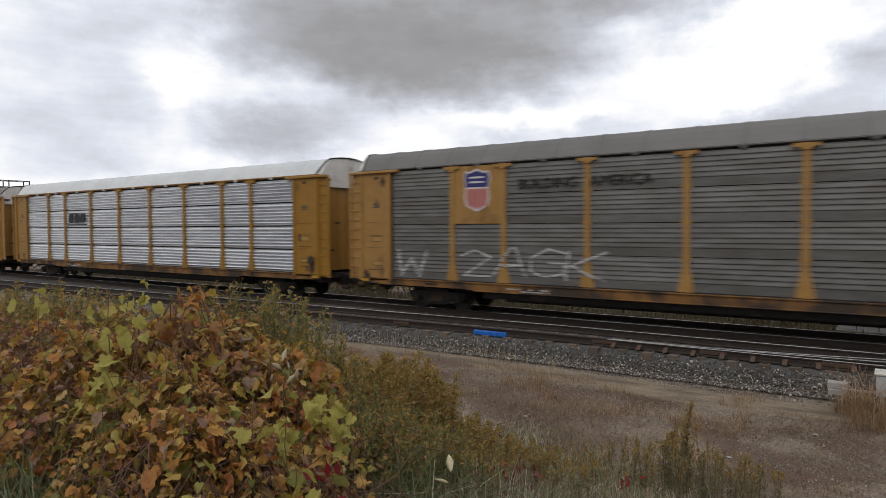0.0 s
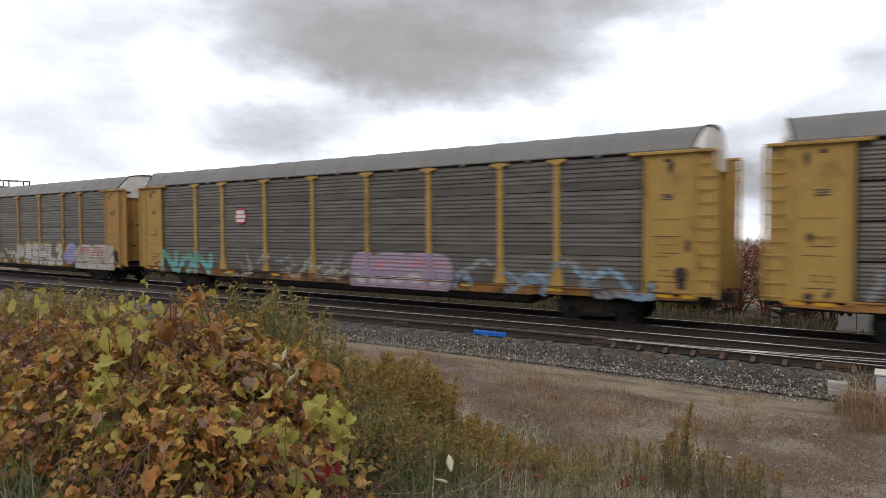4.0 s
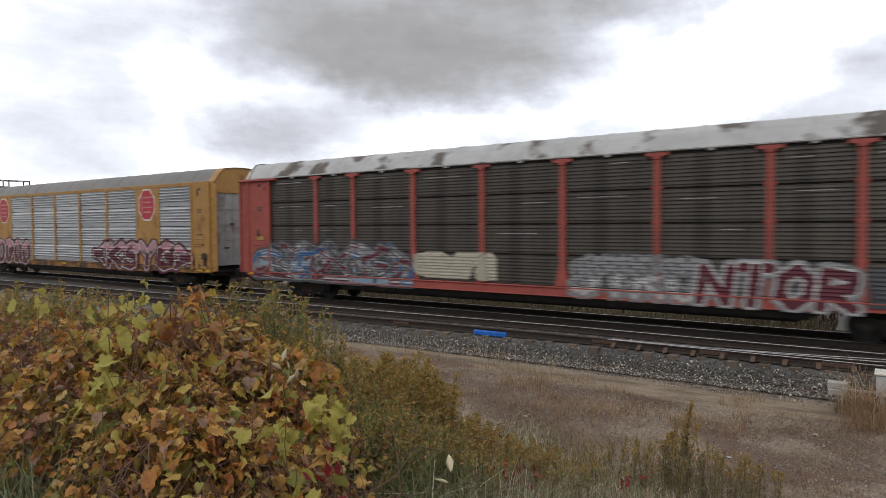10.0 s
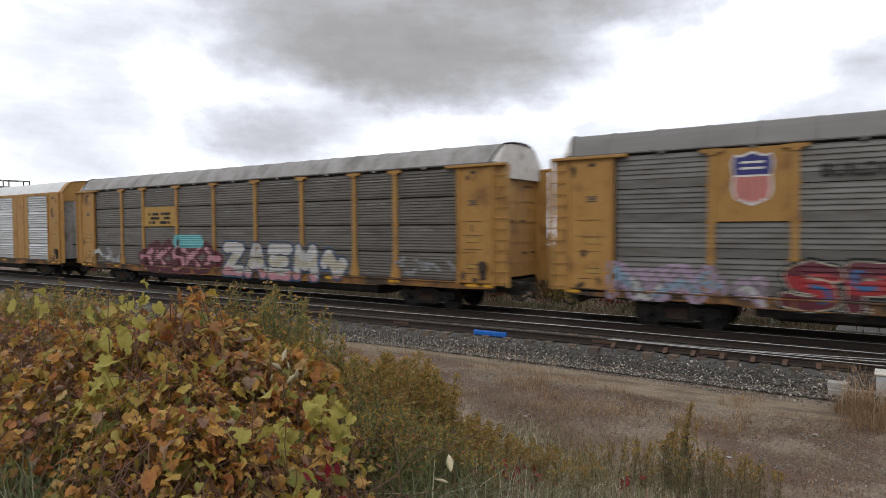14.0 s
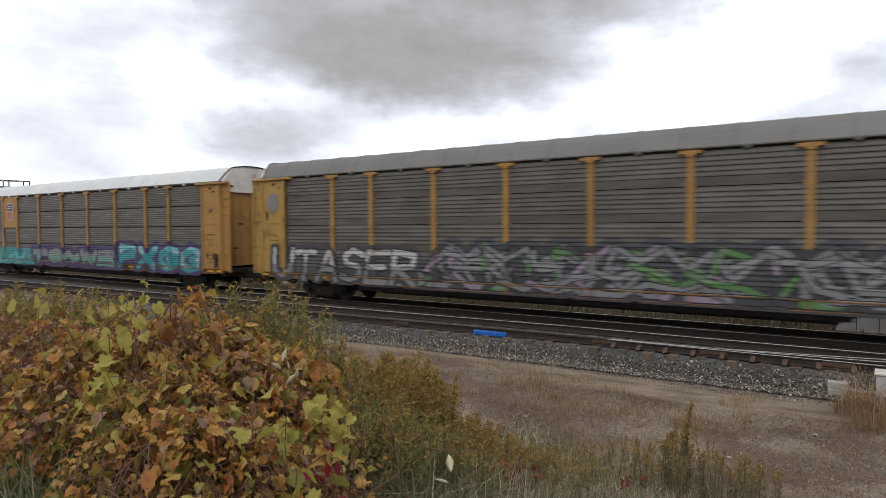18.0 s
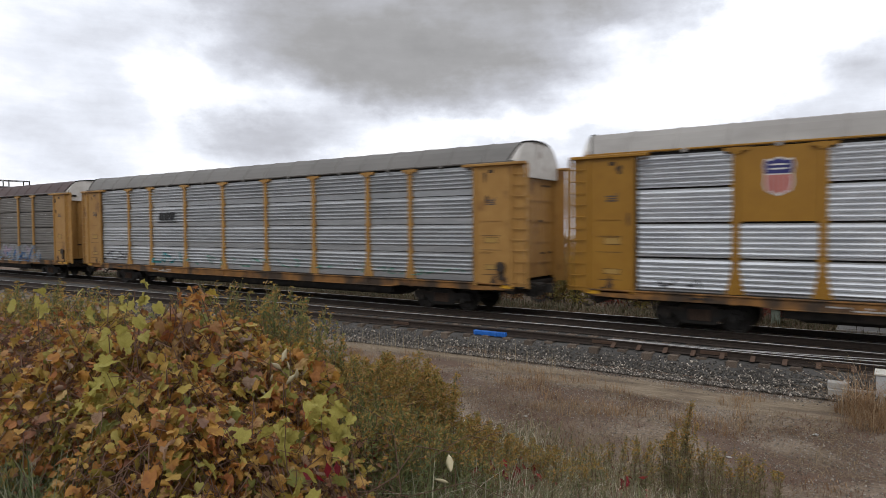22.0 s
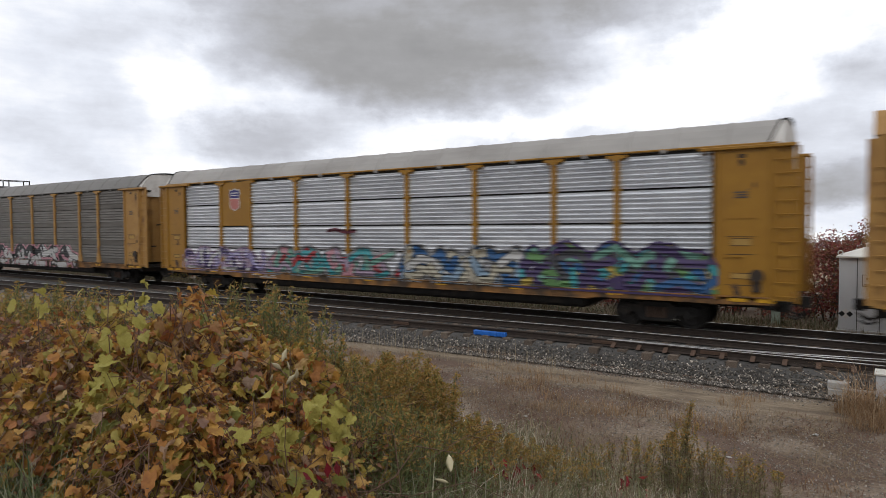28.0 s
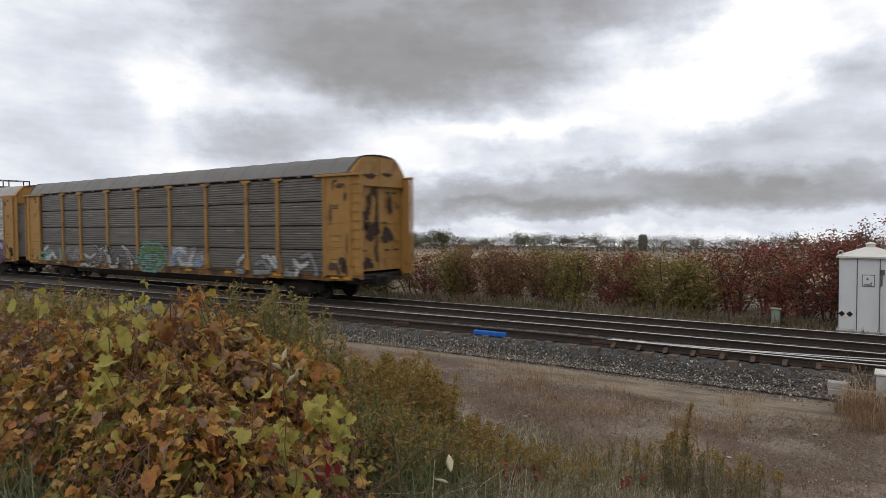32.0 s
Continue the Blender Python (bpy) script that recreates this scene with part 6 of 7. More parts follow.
VINE_MIX = {"ochre": (("leaves", VINE, 0.66), ("yellow_leaves", VINE_YELLOW, 0.18), ("brown_leaves", VINE_BROWN, 0.16)),
            "yellow": (("leaves", VINE, 0.54), ("yellow_leaves", VINE_YELLOW, 0.34), ("brown_leaves", VINE_BROWN, 0.12)),
            "brown": (("leaves", VINE, 0.44), ("yellow_leaves", VINE_YELLOW, 0.10), ("brown_leaves", VINE_BROWN, 0.46))}


def vine_thicket(az, dist, radius, height, leaves, seed, tone, stems=60):
    """A tangled mound of vines: woody stems and layers of large lobed leaves."""
    r = np.random.RandomState(seed)
    x, y, z = spot(az, dist)
    label = {"ochre": "tangled vine thicket with orange, ochre and brown leaves", "yellow": "vine thicket with yellow and orange autumn leaves", "brown": "withered vine thicket with brown leaves and stems"}[tone]
    bush = thing("vine_thicket", label, "bush", "vine thickets", pose(x, y, z))
    dome = lambda p, q: height * (1.0 - 0.42 * min(1.3, math.hypot(p, q) / radius) ** 2 + 0.30 * noise.noise((p * 2.2 + seed, q * 2.2, 0)))
    tang, tips = Build(), []
    for k in range(stems):
        a, rad = r.uniform(0, 6.283), radius * math.sqrt(r.uniform(0, 1))
        p = np.array((math.cos(a) * rad, math.sin(a) * rad, -0.05))
        pts = [p]
        head = np.array((r.uniform(-0.12, 0.12), r.uniform(-0.12, 0.12), 0.27))
        for i in range(r.randint(5, 10)):
            head = head + r.uniform(-0.13, 0.13, 3)
            head[2] -= 0.04
            p = p + head * height / 1.2
            p[2] = min(max(p[2], 0.02), dome(p[0], p[1]) * 1.06)
            pts.append(p.copy())
        tips += pts[2:]
        stem(tang, pts, r.uniform(0.003, 0.006), 0.002, 4)
    for k in range(stems * 2):
        a, rad = r.uniform(0, 6.283), radius * math.sqrt(r.uniform(0, 1))
        p, d = np.array((math.cos(a) * rad, math.sin(a) * rad)), r.uniform(0, 6.283)
        pts = []
        for i in range(6):
            pts.append((p[0], p[1], dome(*p) * r.uniform(0.80, 1.08)))
            d += r.uniform(-0.6, 0.6)
            p = p + 0.13 * np.array((math.cos(d), math.sin(d)))
        stem(tang, pts, 0.0035, 0.0018, 3)
    part("stem_tangle", tang.mesh("stem_tangle", DEAD_STEM), bush, None, "tangled dead brown stems", "stuff")
    twigs = Build()
    for k in range(stems * (4 if tone == "brown" else 2)):
        a, rad = r.uniform(0, 6.283), radius * math.sqrt(r.uniform(0, 1))
        p, q = math.cos(a) * rad, math.sin(a) * rad
        low, d, n_ = dome(p, q) * r.uniform(0.72, 1.0), r.uniform(0, 6.283), r.uniform(0.10, 0.26)
        mid = (p + math.cos(d) * n_ * 0.5, q + math.sin(d) * n_ * 0.5, low + r.uniform(0.0, 0.13))
        stem(twigs, [(p, q, low), mid, (p + math.cos(d) * n_, q + math.sin(d) * n_, low + r.uniform(-0.05, 0.18))], 0.0026, 0.0012, 3)
    part("twig_tangle", twigs.mesh("twig_tangle", TWIG), bush, None, "thin reddish bare twigs", "stuff")
    clusters = [(r.uniform(-radius, radius), r.uniform(-radius, radius)) for _ in range(26)]
    for j, (name, mat, share) in enumerate(VINE_MIX[tone]):
        count = int(leaves * share * 1.5)
        c = Build()
        at = np.empty((count, 3))
        own = clusters[j::3]
        for i in range(count):
            if r.rand() < 0.55:
                p, q = own[r.randint(len(own))]
                p, q = p + r.normal(0, 0.22) * radius, q + r.normal(0, 0.22) * radius
            else:
                a, rad = r.uniform(0, 6.283), radius * 1.1 * math.sqrt(r.uniform(0, 1))
                p, q = math.cos(a) * rad, math.sin(a) * rad
            at[i] = p, q, max(0.02, dome(p, q)) * (1.04 - 0.55 * r.rand() ** 2.0)
        at[:, 2] = np.maximum(at[:, 2], 0.02)
        half = int(count * (0.35 if name == "brown_leaves" else 0.72))
        size = (0.028 + 0.080 * r.uniform(0, 1, half) ** 1.5)[:, None] * np.stack([r.uniform(0.55, 1.15, half), r.uniform(0.7, 1.15, half), r.uniform(-0.8, 2.6, half)], 1)
        turn = facing(half, r)
        for v in range(4):
            scatter(c, *LEAF_FORMS[v], at[v:half:4], turn[v::4], size[v::4])
        scatter(c, *CURLED, at[half:], turns(count - half, 0.0, r), r.uniform(0.02, 0.07, count - half))
        part(name, c.mesh(name, mat, smooth=True), bush, None, "", "stuff")
    return bush


def vine_runner(az, dist, low, high, count, seed, size=(0.06, 0.115)):
    """A climbing shoot with fresh yellow-green leaves."""
    r = np.random.RandomState(seed)
    x, y, z = spot(az, dist)
    shoot = thing("vine_shoot", "climbing vine shoot with fresh yellow-green leaves", "vine", "vine shoots", pose(x, y, z))
    pts = [(0.05 * math.sin(5 * t), 0.04 * math.cos(4 * t), high * t) for t in np.linspace(0, 1, 9)]
    s = Build()
    stem(s, pts, 0.005, 0.002)
    part("stem", s.mesh("stem", DEAD_STEM), shoot)
    t = r.uniform(low / high, 1.0, count)
    at = np.stack([0.05 * np.sin(5 * t), 0.04 * np.cos(4 * t), high * t], 1) + r.normal(0, 0.045, (count, 3)) * (1.6, 1.2, 0.8)
    mes = [Build().add(*LEAF_FORMS[v]).mesh("leaf", VINE_BRIGHT, smooth=True) for v in range(4)]
    for i, m in enumerate(facing(count, r)):
        w = r.uniform(*size)
        part("leaf", mes[i % 4], shoot, Matrix.Translation(at[i]) @ Matrix(m.tolist()).to_4x4() @ Matrix.Diagonal((w * r.uniform(0.7, 1.1), w, w * r.uniform(0.5, 2.2), 1)))


def goldenrod(az, dist, stalks, height, spread, seed, gold=1.0, label="green weeds with faded golden plumes"):
    """A stand of tall weeds: stalks set with narrow leaves, feathery plumes at the top."""
    r = np.random.RandomState(seed)
    x, y, z = spot(az, dist)
    plant = thing("goldenrod", label, "weeds", "weed stands", pose(x, y, z))
    st, lv, hd = Build(), Build(), Build()
    for k in range(stalks):
        a, rad = r.uniform(0, 6.283), spread * math.sqrt(r.uniform(0, 1))
        h = height * r.uniform(0.70, 1.06) * (1 - 0.18 * (rad / spread) ** 2)
        gx, gy = math.cos(a) * rad, math.sin(a) * rad
        p0 = np.array((gx, gy, ground_height(x + gx, y + gy) - z))
        lean = r.uniform(-0.14, 0.14, 2) * h
        pts = [p0 + np.array((lean[0] * t * t, lean[1] * t * t, h * t)) for t in (0, 0.35, 0.7, 1.0)]
        stem(st, pts, 0.0035, 0.0015, 3)
        n = int(120 * h)
        t = r.uniform(0.10, 1.0, n)
        at = p0 + np.stack([lean[0] * t * t, lean[1] * t * t, h * t], 1)
        yaw, rise = r.uniform(0, 6.283, n), r.uniform(-0.1, 1.0, n) + 0.9 * (t > 0.85)
        tip = np.stack([np.cos(yaw), np.sin(yaw), rise], 1)
        tip /= np.linalg.norm(tip, axis=1)[:, None]
        side = np.stack([-np.sin(yaw), np.cos(yaw), np.zeros(n)], 1)
        scatter(lv, *WEED_LEAF, at, np.stack([side, tip, np.cross(side, tip)], 2), r.uniform(0.045, 0.10, n) * (1.1 - 0.5 * t))
        m = int(52 * gold)
        if m:
            tt = r.uniform(0.78, 1.03, m)
            arm = r.uniform(0, 6.283, m)
            out = (1.05 - tt) * r.uniform(0.0, 0.55, m) * h
            at = p0 + np.stack([lean[0] * tt * tt + np.cos(arm) * out, lean[1] * tt * tt + np.sin(arm) * out, h * tt], 1)
            scatter(hd, *NARROW, at, turns(m, 0.2, r), np.stack([r.uniform(0.07, 0.14, m), r.uniform(0.02, 0.055, m), r.uniform(0.03, 0.05, m)], 1))
    part("stalk", st.mesh("stalk", DEAD_STEM), plant, None, "", "stuff")
    part("leaves", lv.mesh("leaves", WEED_GREEN if az < -33 else WEED_OLIVE), plant, None, "", "stuff")
    if hd.v:
        part("plume", hd.mesh("plume", WEED_GOLD), plant, None, "feathery golden plumes", "stuff")
    return plant


def grass_patch(name, label, mat, box, count, length, width, bend, seed, keep=None):
    r = np.random.RandomState(seed)
    b = Build()
    x, y = r.uniform(box[0], box[1], count), r.uniform(box[2], box[3], count)
    pts = [(p, q, ground_height(p, q) - 0.01) for p, q in zip(x.tolist(), y.tolist()) if keep is None or keep(p, q, r)]
    blades(b, pts, r.uniform(length[0], length[1], len(pts)), width, bend, r)
    return tagged(new(name, b.mesh(name, mat)), label, "grass", kind="stuff")


# Thickets in front of the camera's stand
for k, (az, d, rad, h, n, tone) in enumerate((
        (-67.0, 5.0, 1.15, 1.06, 2200, "brown"), (-57.5, 4.4, 0.92, 1.24, 4600, "yellow"), (-51.5, 4.4, 0.62, 1.12, 2800, "ochre"), (-57.0, 3.4, 0.50, 0.84, 1700, "yellow"),
        (-51.5, 3.4, 0.40, 0.78, 1000, "ochre"), (-69.0, 6.2, 1.3, 1.05, 1800, "brown"), (-58.5, 5.8, 1.1, 1.2, 2400, "yellow"), (-46.0, 3.6, 0.26, 0.55, 260, "ochre"), (-55.5, 3.0, 0.34, 0.62, 600, "yellow"))):
    vine_thicket(az, d, rad, h, n, 40 + k, tone)
for k, (az, d, lo, hi, n) in enumerate(((-61.2, 3.7, 0.82, 1.46, 26), (-59.4, 4.0, 1.30, 1.44, 8), (-44.4, 3.3, 0.90, 1.10, 14), (-42.9, 3.3, 0.90, 1.0, 5), (-50.2, 3.2, 0.86, 1.02, 8), (-47.5, 3.2, 0.82, 0.96, 5), (-66.0, 4.4, 1.26, 1.36, 4), (-54.8, 3.0, 0.66, 0.80, 5), (-46.6, 3.1, 0.66, 0.78, 4))):
    vine_runner(az, d, lo, hi, n, 900 + k)


def vine_spray(az, dist, height, reach, heading, count, seed):
    """A loose arching shoot with a few autumn leaves along it."""
    r = np.random.RandomState(seed)
    x, y, z = spot(az, dist)
    shoot = thing("vine_spray", "arching bare vine shoot with a few autumn leaves", "vine", "vine sprays", pose(x, y, z))
    a = radians(heading)
    at = lambda t: np.array((math.cos(a) * reach * t, math.sin(a) * reach * t, height * (1 - (1 - t) ** 2 * 0.55 - 0.35 * t ** 3)))
    s = Build()
    stem(s, [np.array((0, 0, -0.02))] + [at(t) + r.normal(0, 0.015, 3) for t in np.linspace(0.0, 1, 8)], 0.004, 0.0015, 4)
    part("stem", s.mesh("stem", DEAD_STEM), shoot)
    mes = [Build().add(*LEAF_FORMS[v]).mesh("leaf", (VINE, VINE_YELLOW, VINE_BROWN, VINE)[v], smooth=True) for v in range(4)]
    for i, m in enumerate(facing(count, r)):
        w = r.uniform(0.04, 0.09)
        p = at(r.uniform(0.25, 1.0)) + r.normal(0, 0.04, 3)
        part("leaf", mes[i % 4], shoot, Matrix.Translation(p) @ Matrix(m.tolist()).to_4x4() @ Matrix.Diagonal((w * r.uniform(0.6, 1.1), w, w * r.uniform(-0.5, 2.4), 1)))


for k, (az, d, h, reach, head, n) in enumerate(((-50.0, 3.4, 0.85, 0.55, 20, 12), (-48.5, 3.2, 0.70, 0.50, -5, 12), (-47.0, 3.3, 0.62, 0.45, 40, 10), (-52.5, 3.3, 0.92, 0.5, 60, 10), (-46.0, 3.5, 0.5, 0.5, 10, 9), (-44.5, 3.4, 0.55, 0.4, -30, 9), (-56.5, 4.0, 1.3, 0.5, 30, 8), (-63.0, 4.2, 1.28, 0.5, 160, 8), (-67.0, 4.6, 1.3, 0.5, 20, 7), (-53.5, 4.2, 1.3, 0.4, 100, 7), (-60.0, 3.6, 1.1, 0.4, -60, 9))):
    vine_spray(az, d, h, reach, head, n, 950 + k)

for k, (az, d, n, h, sp, gold) in enumerate((
        (-53.0, 5.3, 110, 1.46, 0.50, 0.5), (-49.3, 5.2, 120, 1.54, 0.50, 0.5), (-46.8, 5.4, 100, 1.34, 0.40, 0.6), (-43.5, 5.7, 120, 1.06, 0.55, 1.0), (-66.5, 6.8, 150, 1.34, 1.0, 0.8), (-62.8, 6.3, 120, 1.36, 0.7, 0.6), (-70.0, 7.4, 120, 1.34, 1.1, 0.8), (-40.2, 6.2, 130, 1.16, 0.60, 2.2), (-37.4, 6.5, 70, 1.24, 0.42, 2.4), (-34.4, 6.4, 40, 0.84, 0.55, 1.8), (-32.0, 6.9, 40, 0.66, 0.70, 1.2), (-28.0, 7.2, 36, 0.56, 0.80, 0.8), (-43.0, 4.6, 110, 0.88, 0.55, 0.3),
        (-39.2, 4.9, 120, 0.84, 0.58, 0.4), (-34.8, 5.5, 70, 0.62, 0.50, 0.4), (-30.0, 6.6, 44, 0.60, 0.90, 0.3), (-25.5, 7.6, 34, 0.52, 0.90, 0.3), (-20.0, 8.4, 26, 0.58, 0.85, 0.4), (-14.4, 8.6, 14, 1.20, 0.14, 1.2),
        (-15.5, 8.5, 34, 0.80, 0.60, 0.5), (-11.3, 8.9, 28, 0.76, 0.50, 0.5), (-8.6, 9.2, 16, 0.50, 0.40, 0.6), (-61.0, 7.2, 120, 1.25, 1.30, 0.5), (-70.0, 6.4, 90, 1.25, 1.10, 0.5))):
    goldenrod(az, d, n, h, sp, 80 + k, gold)


def bank_edge(p, q):
    """How far inside the grassy part of the bank a place lies, in metres; it narrows towards the dirt."""
    az = math.degrees(math.atan2(p - EYE[0], q - EYE[1]))
    d = math.hypot(p - EYE[0], q - EYE[1])
    return 12.6 - 0.15 * (az + 33.7) + 1.6 * noise.noise((p * 0.7, q * 0.7, 5)) - d


grass_patch("grass", "withered grey and green grass on the bank", GRASS_GREY, (-9.5, 1.0, -17.0, -8.0), 60000, (0.10, 0.40), 0.0058, 1.5, 1, lambda p, q, r: r.rand() < 0.85 * smoothstep(-0.4, 2.6, bank_edge(p, q)))
grass_patch("grass", "dark green grass under the vines", GRASS_GREEN, (-8, -0.6, -19.3, -15.5), 15000, (0.30, 0.80), 0.006, 1.5, 21, lambda p, q, r: noise.noise((p * 0.9, q * 0.9, 15)) > -0.15 and r.rand() > smoothstep(1.2, 2.6, math.hypot((p + 4.3) * 0.7, (q + 17.3) * 1.4)))
grass_patch("grass", "tall dark green grass beside the vines", GRASS_GREEN, (-4.3, -2.9, -18.9, -17.5), 2600, (0.45, 0.95), 0.006, 1.3, 71)
grass_patch("grass", "pale dead grass beside the vines", GRASS_GREY, (-4.3, -2.9, -18.9, -17.5), 600, (0.35, 0.85), 0.005, 1.6, 72)
grass_patch("grass", "pale curling grass between the weeds and the vines", GRASS_GREY, (-4.6, -1.8, -16.9, -14.2), 6500, (0.22, 0.58), 0.0045, 1.2, 22, lambda p, q, r: noise.noise((p * 1.1, q * 1.1, 25)) + r.normal(0, 0.15) > -0.1)
grass_patch("grass", "low reddish-brown dead weeds on the soil", GRASS_RED, (-11, 6, -12.5, -6.2), 34000, (0.04, 0.15), 0.0055, 2.4, 8, lambda p, q, r: noise.noise((p * 0.55, q * 0.95, 4)) + r.normal(0, 0.16) > 0.12)
grass_patch("grass", "pale bent straw among the green weeds", PALE_STEM, (-8.5, 0.6, -15.5, -9.0), 5200, (0.12, 0.42), 0.0045, 1.9, 61, lambda p, q, r: r.rand() < 0.8 * smoothstep(-0.3, 2.0, bank_edge(p, q)))
grass_patch("grass", "matted straw on the soil", GRASS_DRY, (-11, 6, -12.5, -6.3), 34000, (0.06, 0.22), 0.0045, 4.2, 2, lambda p, q, r: noise.noise((p * 0.6, q * 0.9, 9)) + r.normal(0, 0.16) > 0.05)
grass_patch("grass", "tall reddish dead weeds among the grass", GRASS_RED, (-7, 1.0, -13.5, -9.3), 5000, (0.12, 0.38), 0.005, 0.9, 31, lambda p, q, r: r.rand() < 0.6 * smoothstep(-0.2, 1.6, bank_edge(p, q)) and noise.noise((p, q, 44)) > -0.05)
grass_patch("grass", "dry straw along the dirt track", GRASS_TAN, (-13, -2, -8.6, -5.4), 9000, (0.08, 0.32), 0.005, 1.2, 3, lambda p, q, r: noise.noise((p * 0.7, q * 1.1, 2)) > 0.08)
grass_patch("grass", "pale dry stalks at the edge of the ballast", PALE_STEM, (-16, -6.5, -5.9, -4.7), 170, (0.35, 0.80), 0.0040, 0.12, 4)
grass_patch("grass", "dry grass behind the main track", GRASS_DRY, (-60, 14, 2.6, 5.2), 16000, (0.15, 0.42), 0.010, 0.6, 5)


def clump(az, d, count, spread, height, seed, mat=None):
    r = np.random.RandomState(seed)
    x, y, z = spot(az, d)
    b = Build()
    rad = spread * np.sqrt(r.uniform(0, 1, count))
    a = r.uniform(0, 6.283, count)
    blades(b, np.stack([np.cos(a) * rad, np.sin(a) * rad, np.zeros(count) - 0.02], 1), height * r.uniform(0.3, 1.1, count) * (1.1 - 0.6 * (rad / spread) ** 2), 0.0050, 1.7, r, 5)
    plant = thing("grass_clump", "tall tan bunch grass beside the ballast", "grass", "grass clumps", pose(x, y, z))
    part("blade_tuft", b.mesh("blade_tuft", mat or GRASS_TAN), plant, None, "", "stuff")


clump(-1.7, 14.3, 460, 0.42, 1.25, 3)
clump(0.6, 14.1, 400, 0.48, 1.0, 4)
clump(-1.0, 13.5, 380, 0.45, 0.62, 5)
clump(1.4, 13.4, 240, 0.5, 0.62, 7)
clump(-20, 12.8, 120, 0.35, 0.22, 6)
clump(-9, 11.9, 120, 0.35, 0.16, 8, GRASS_RED)
clump(-14, 12.4, 120, 0.4, 0.14, 9, GRASS_RED)
clump(-4, 10.2, 120, 0.4, 0.14, 10)


def milkweed(az, d, h, pods, seed, big=1.0):
    r = np.random.RandomState(seed)
    x, y, z = spot(az, d)
    plant = thing("milkweed", "dry milkweed stalk with open cream seed pods", "weeds", "milkweeds", pose(x, y, z))
    st = Build()
    stem(st, [(0, 0, 0), (0.03, 0.0, h * 0.5), (0.02, 0.02, h)], 0.004, 0.003)
    part("stalk", st.mesh("stalk", DEAD_STEM), plant)
    pod = Build()
    prof = [(0.0, 0.0), (0.25, 0.010), (0.5, 0.014), (0.75, 0.009), (1.0, 0.0)]
    for t, w in prof:
        pod.v += [(w * math.cos(a), w * math.sin(a) * 0.6, 0.08 * t) for a in np.linspace(0, 6.283, 7, endpoint=False)]
    pod.f = [(i * 7 + j, i * 7 + (j + 1) % 7, (i + 1) * 7 + (j + 1) % 7, (i + 1) * 7 + j) for i in range(4) for j in range(7)]
    me = pod.mesh("seed_pod", POD, smooth=True)
    for k in range(pods):
        part("seed_pod", me, plant, pose(r.uniform(-0.06, 0.06), r.uniform(-0.06, 0.06), h - 0.16 * (k / max(1, pods)) * h + r.uniform(-0.06, 0.0), r.uniform(-75, 75), r.uniform(-75, 75), r.uniform(0, 360)) @ Matrix.Scale(big * r.uniform(0.7, 1.2), 4))


for k, (az, d, h, n) in enumerate(((-48.4, 4.0, 1.14, 4), (-47.4, 4.1, 1.05, 4), (-50.0, 4.0, 1.12, 3), (-49.0, 3.9, 0.95, 3), (-34.0, 4.3, 0.54, 2))):
    milkweed(az, d, h, n, k + 1, 1.9 if n == 2 else 1.0)


def creeper(az, d, h, count, seed):
    r = np.random.RandomState(seed)
    x, y, z = spot(az, d)
    b = Build()
    scatter(b, *LEAFLET, np.stack([r.normal(0, 0.12, count), r.normal(0, 0.12, count), r.uniform(0.4 * h, h, count)], 1), facing(count, r), r.uniform(0.06, 0.13, count))
    plant = thing("creeper", "small crimson creeper among the weeds", "weeds", "creepers", pose(x, y, z))
    part("leaves", b.mesh("leaves", CREEPER), plant, None, "", "stuff")
    s = Build()
    stem(s, [(0, 0, 0), (0.03, 0.02, h * 0.5), (0, 0.05, h)], 0.005, 0.003)
    part("stem", s.mesh("stem", DEAD_STEM), plant)


for k, (az, d, h, n) in enumerate(((-47.6, 3.3, 0.76, 44), (-40.8, 4.6, 0.62, 40), (-31.4, 6.5, 0.50, 30), (-31.2, 5.8, 0.34, 34), (-26.8, 6.8, 0.38, 30), (-29.0, 6.2, 0.34, 20), (-19.0, 8.0, 0.3, 16))):
    creeper(az, d, h, n, 300 + k)


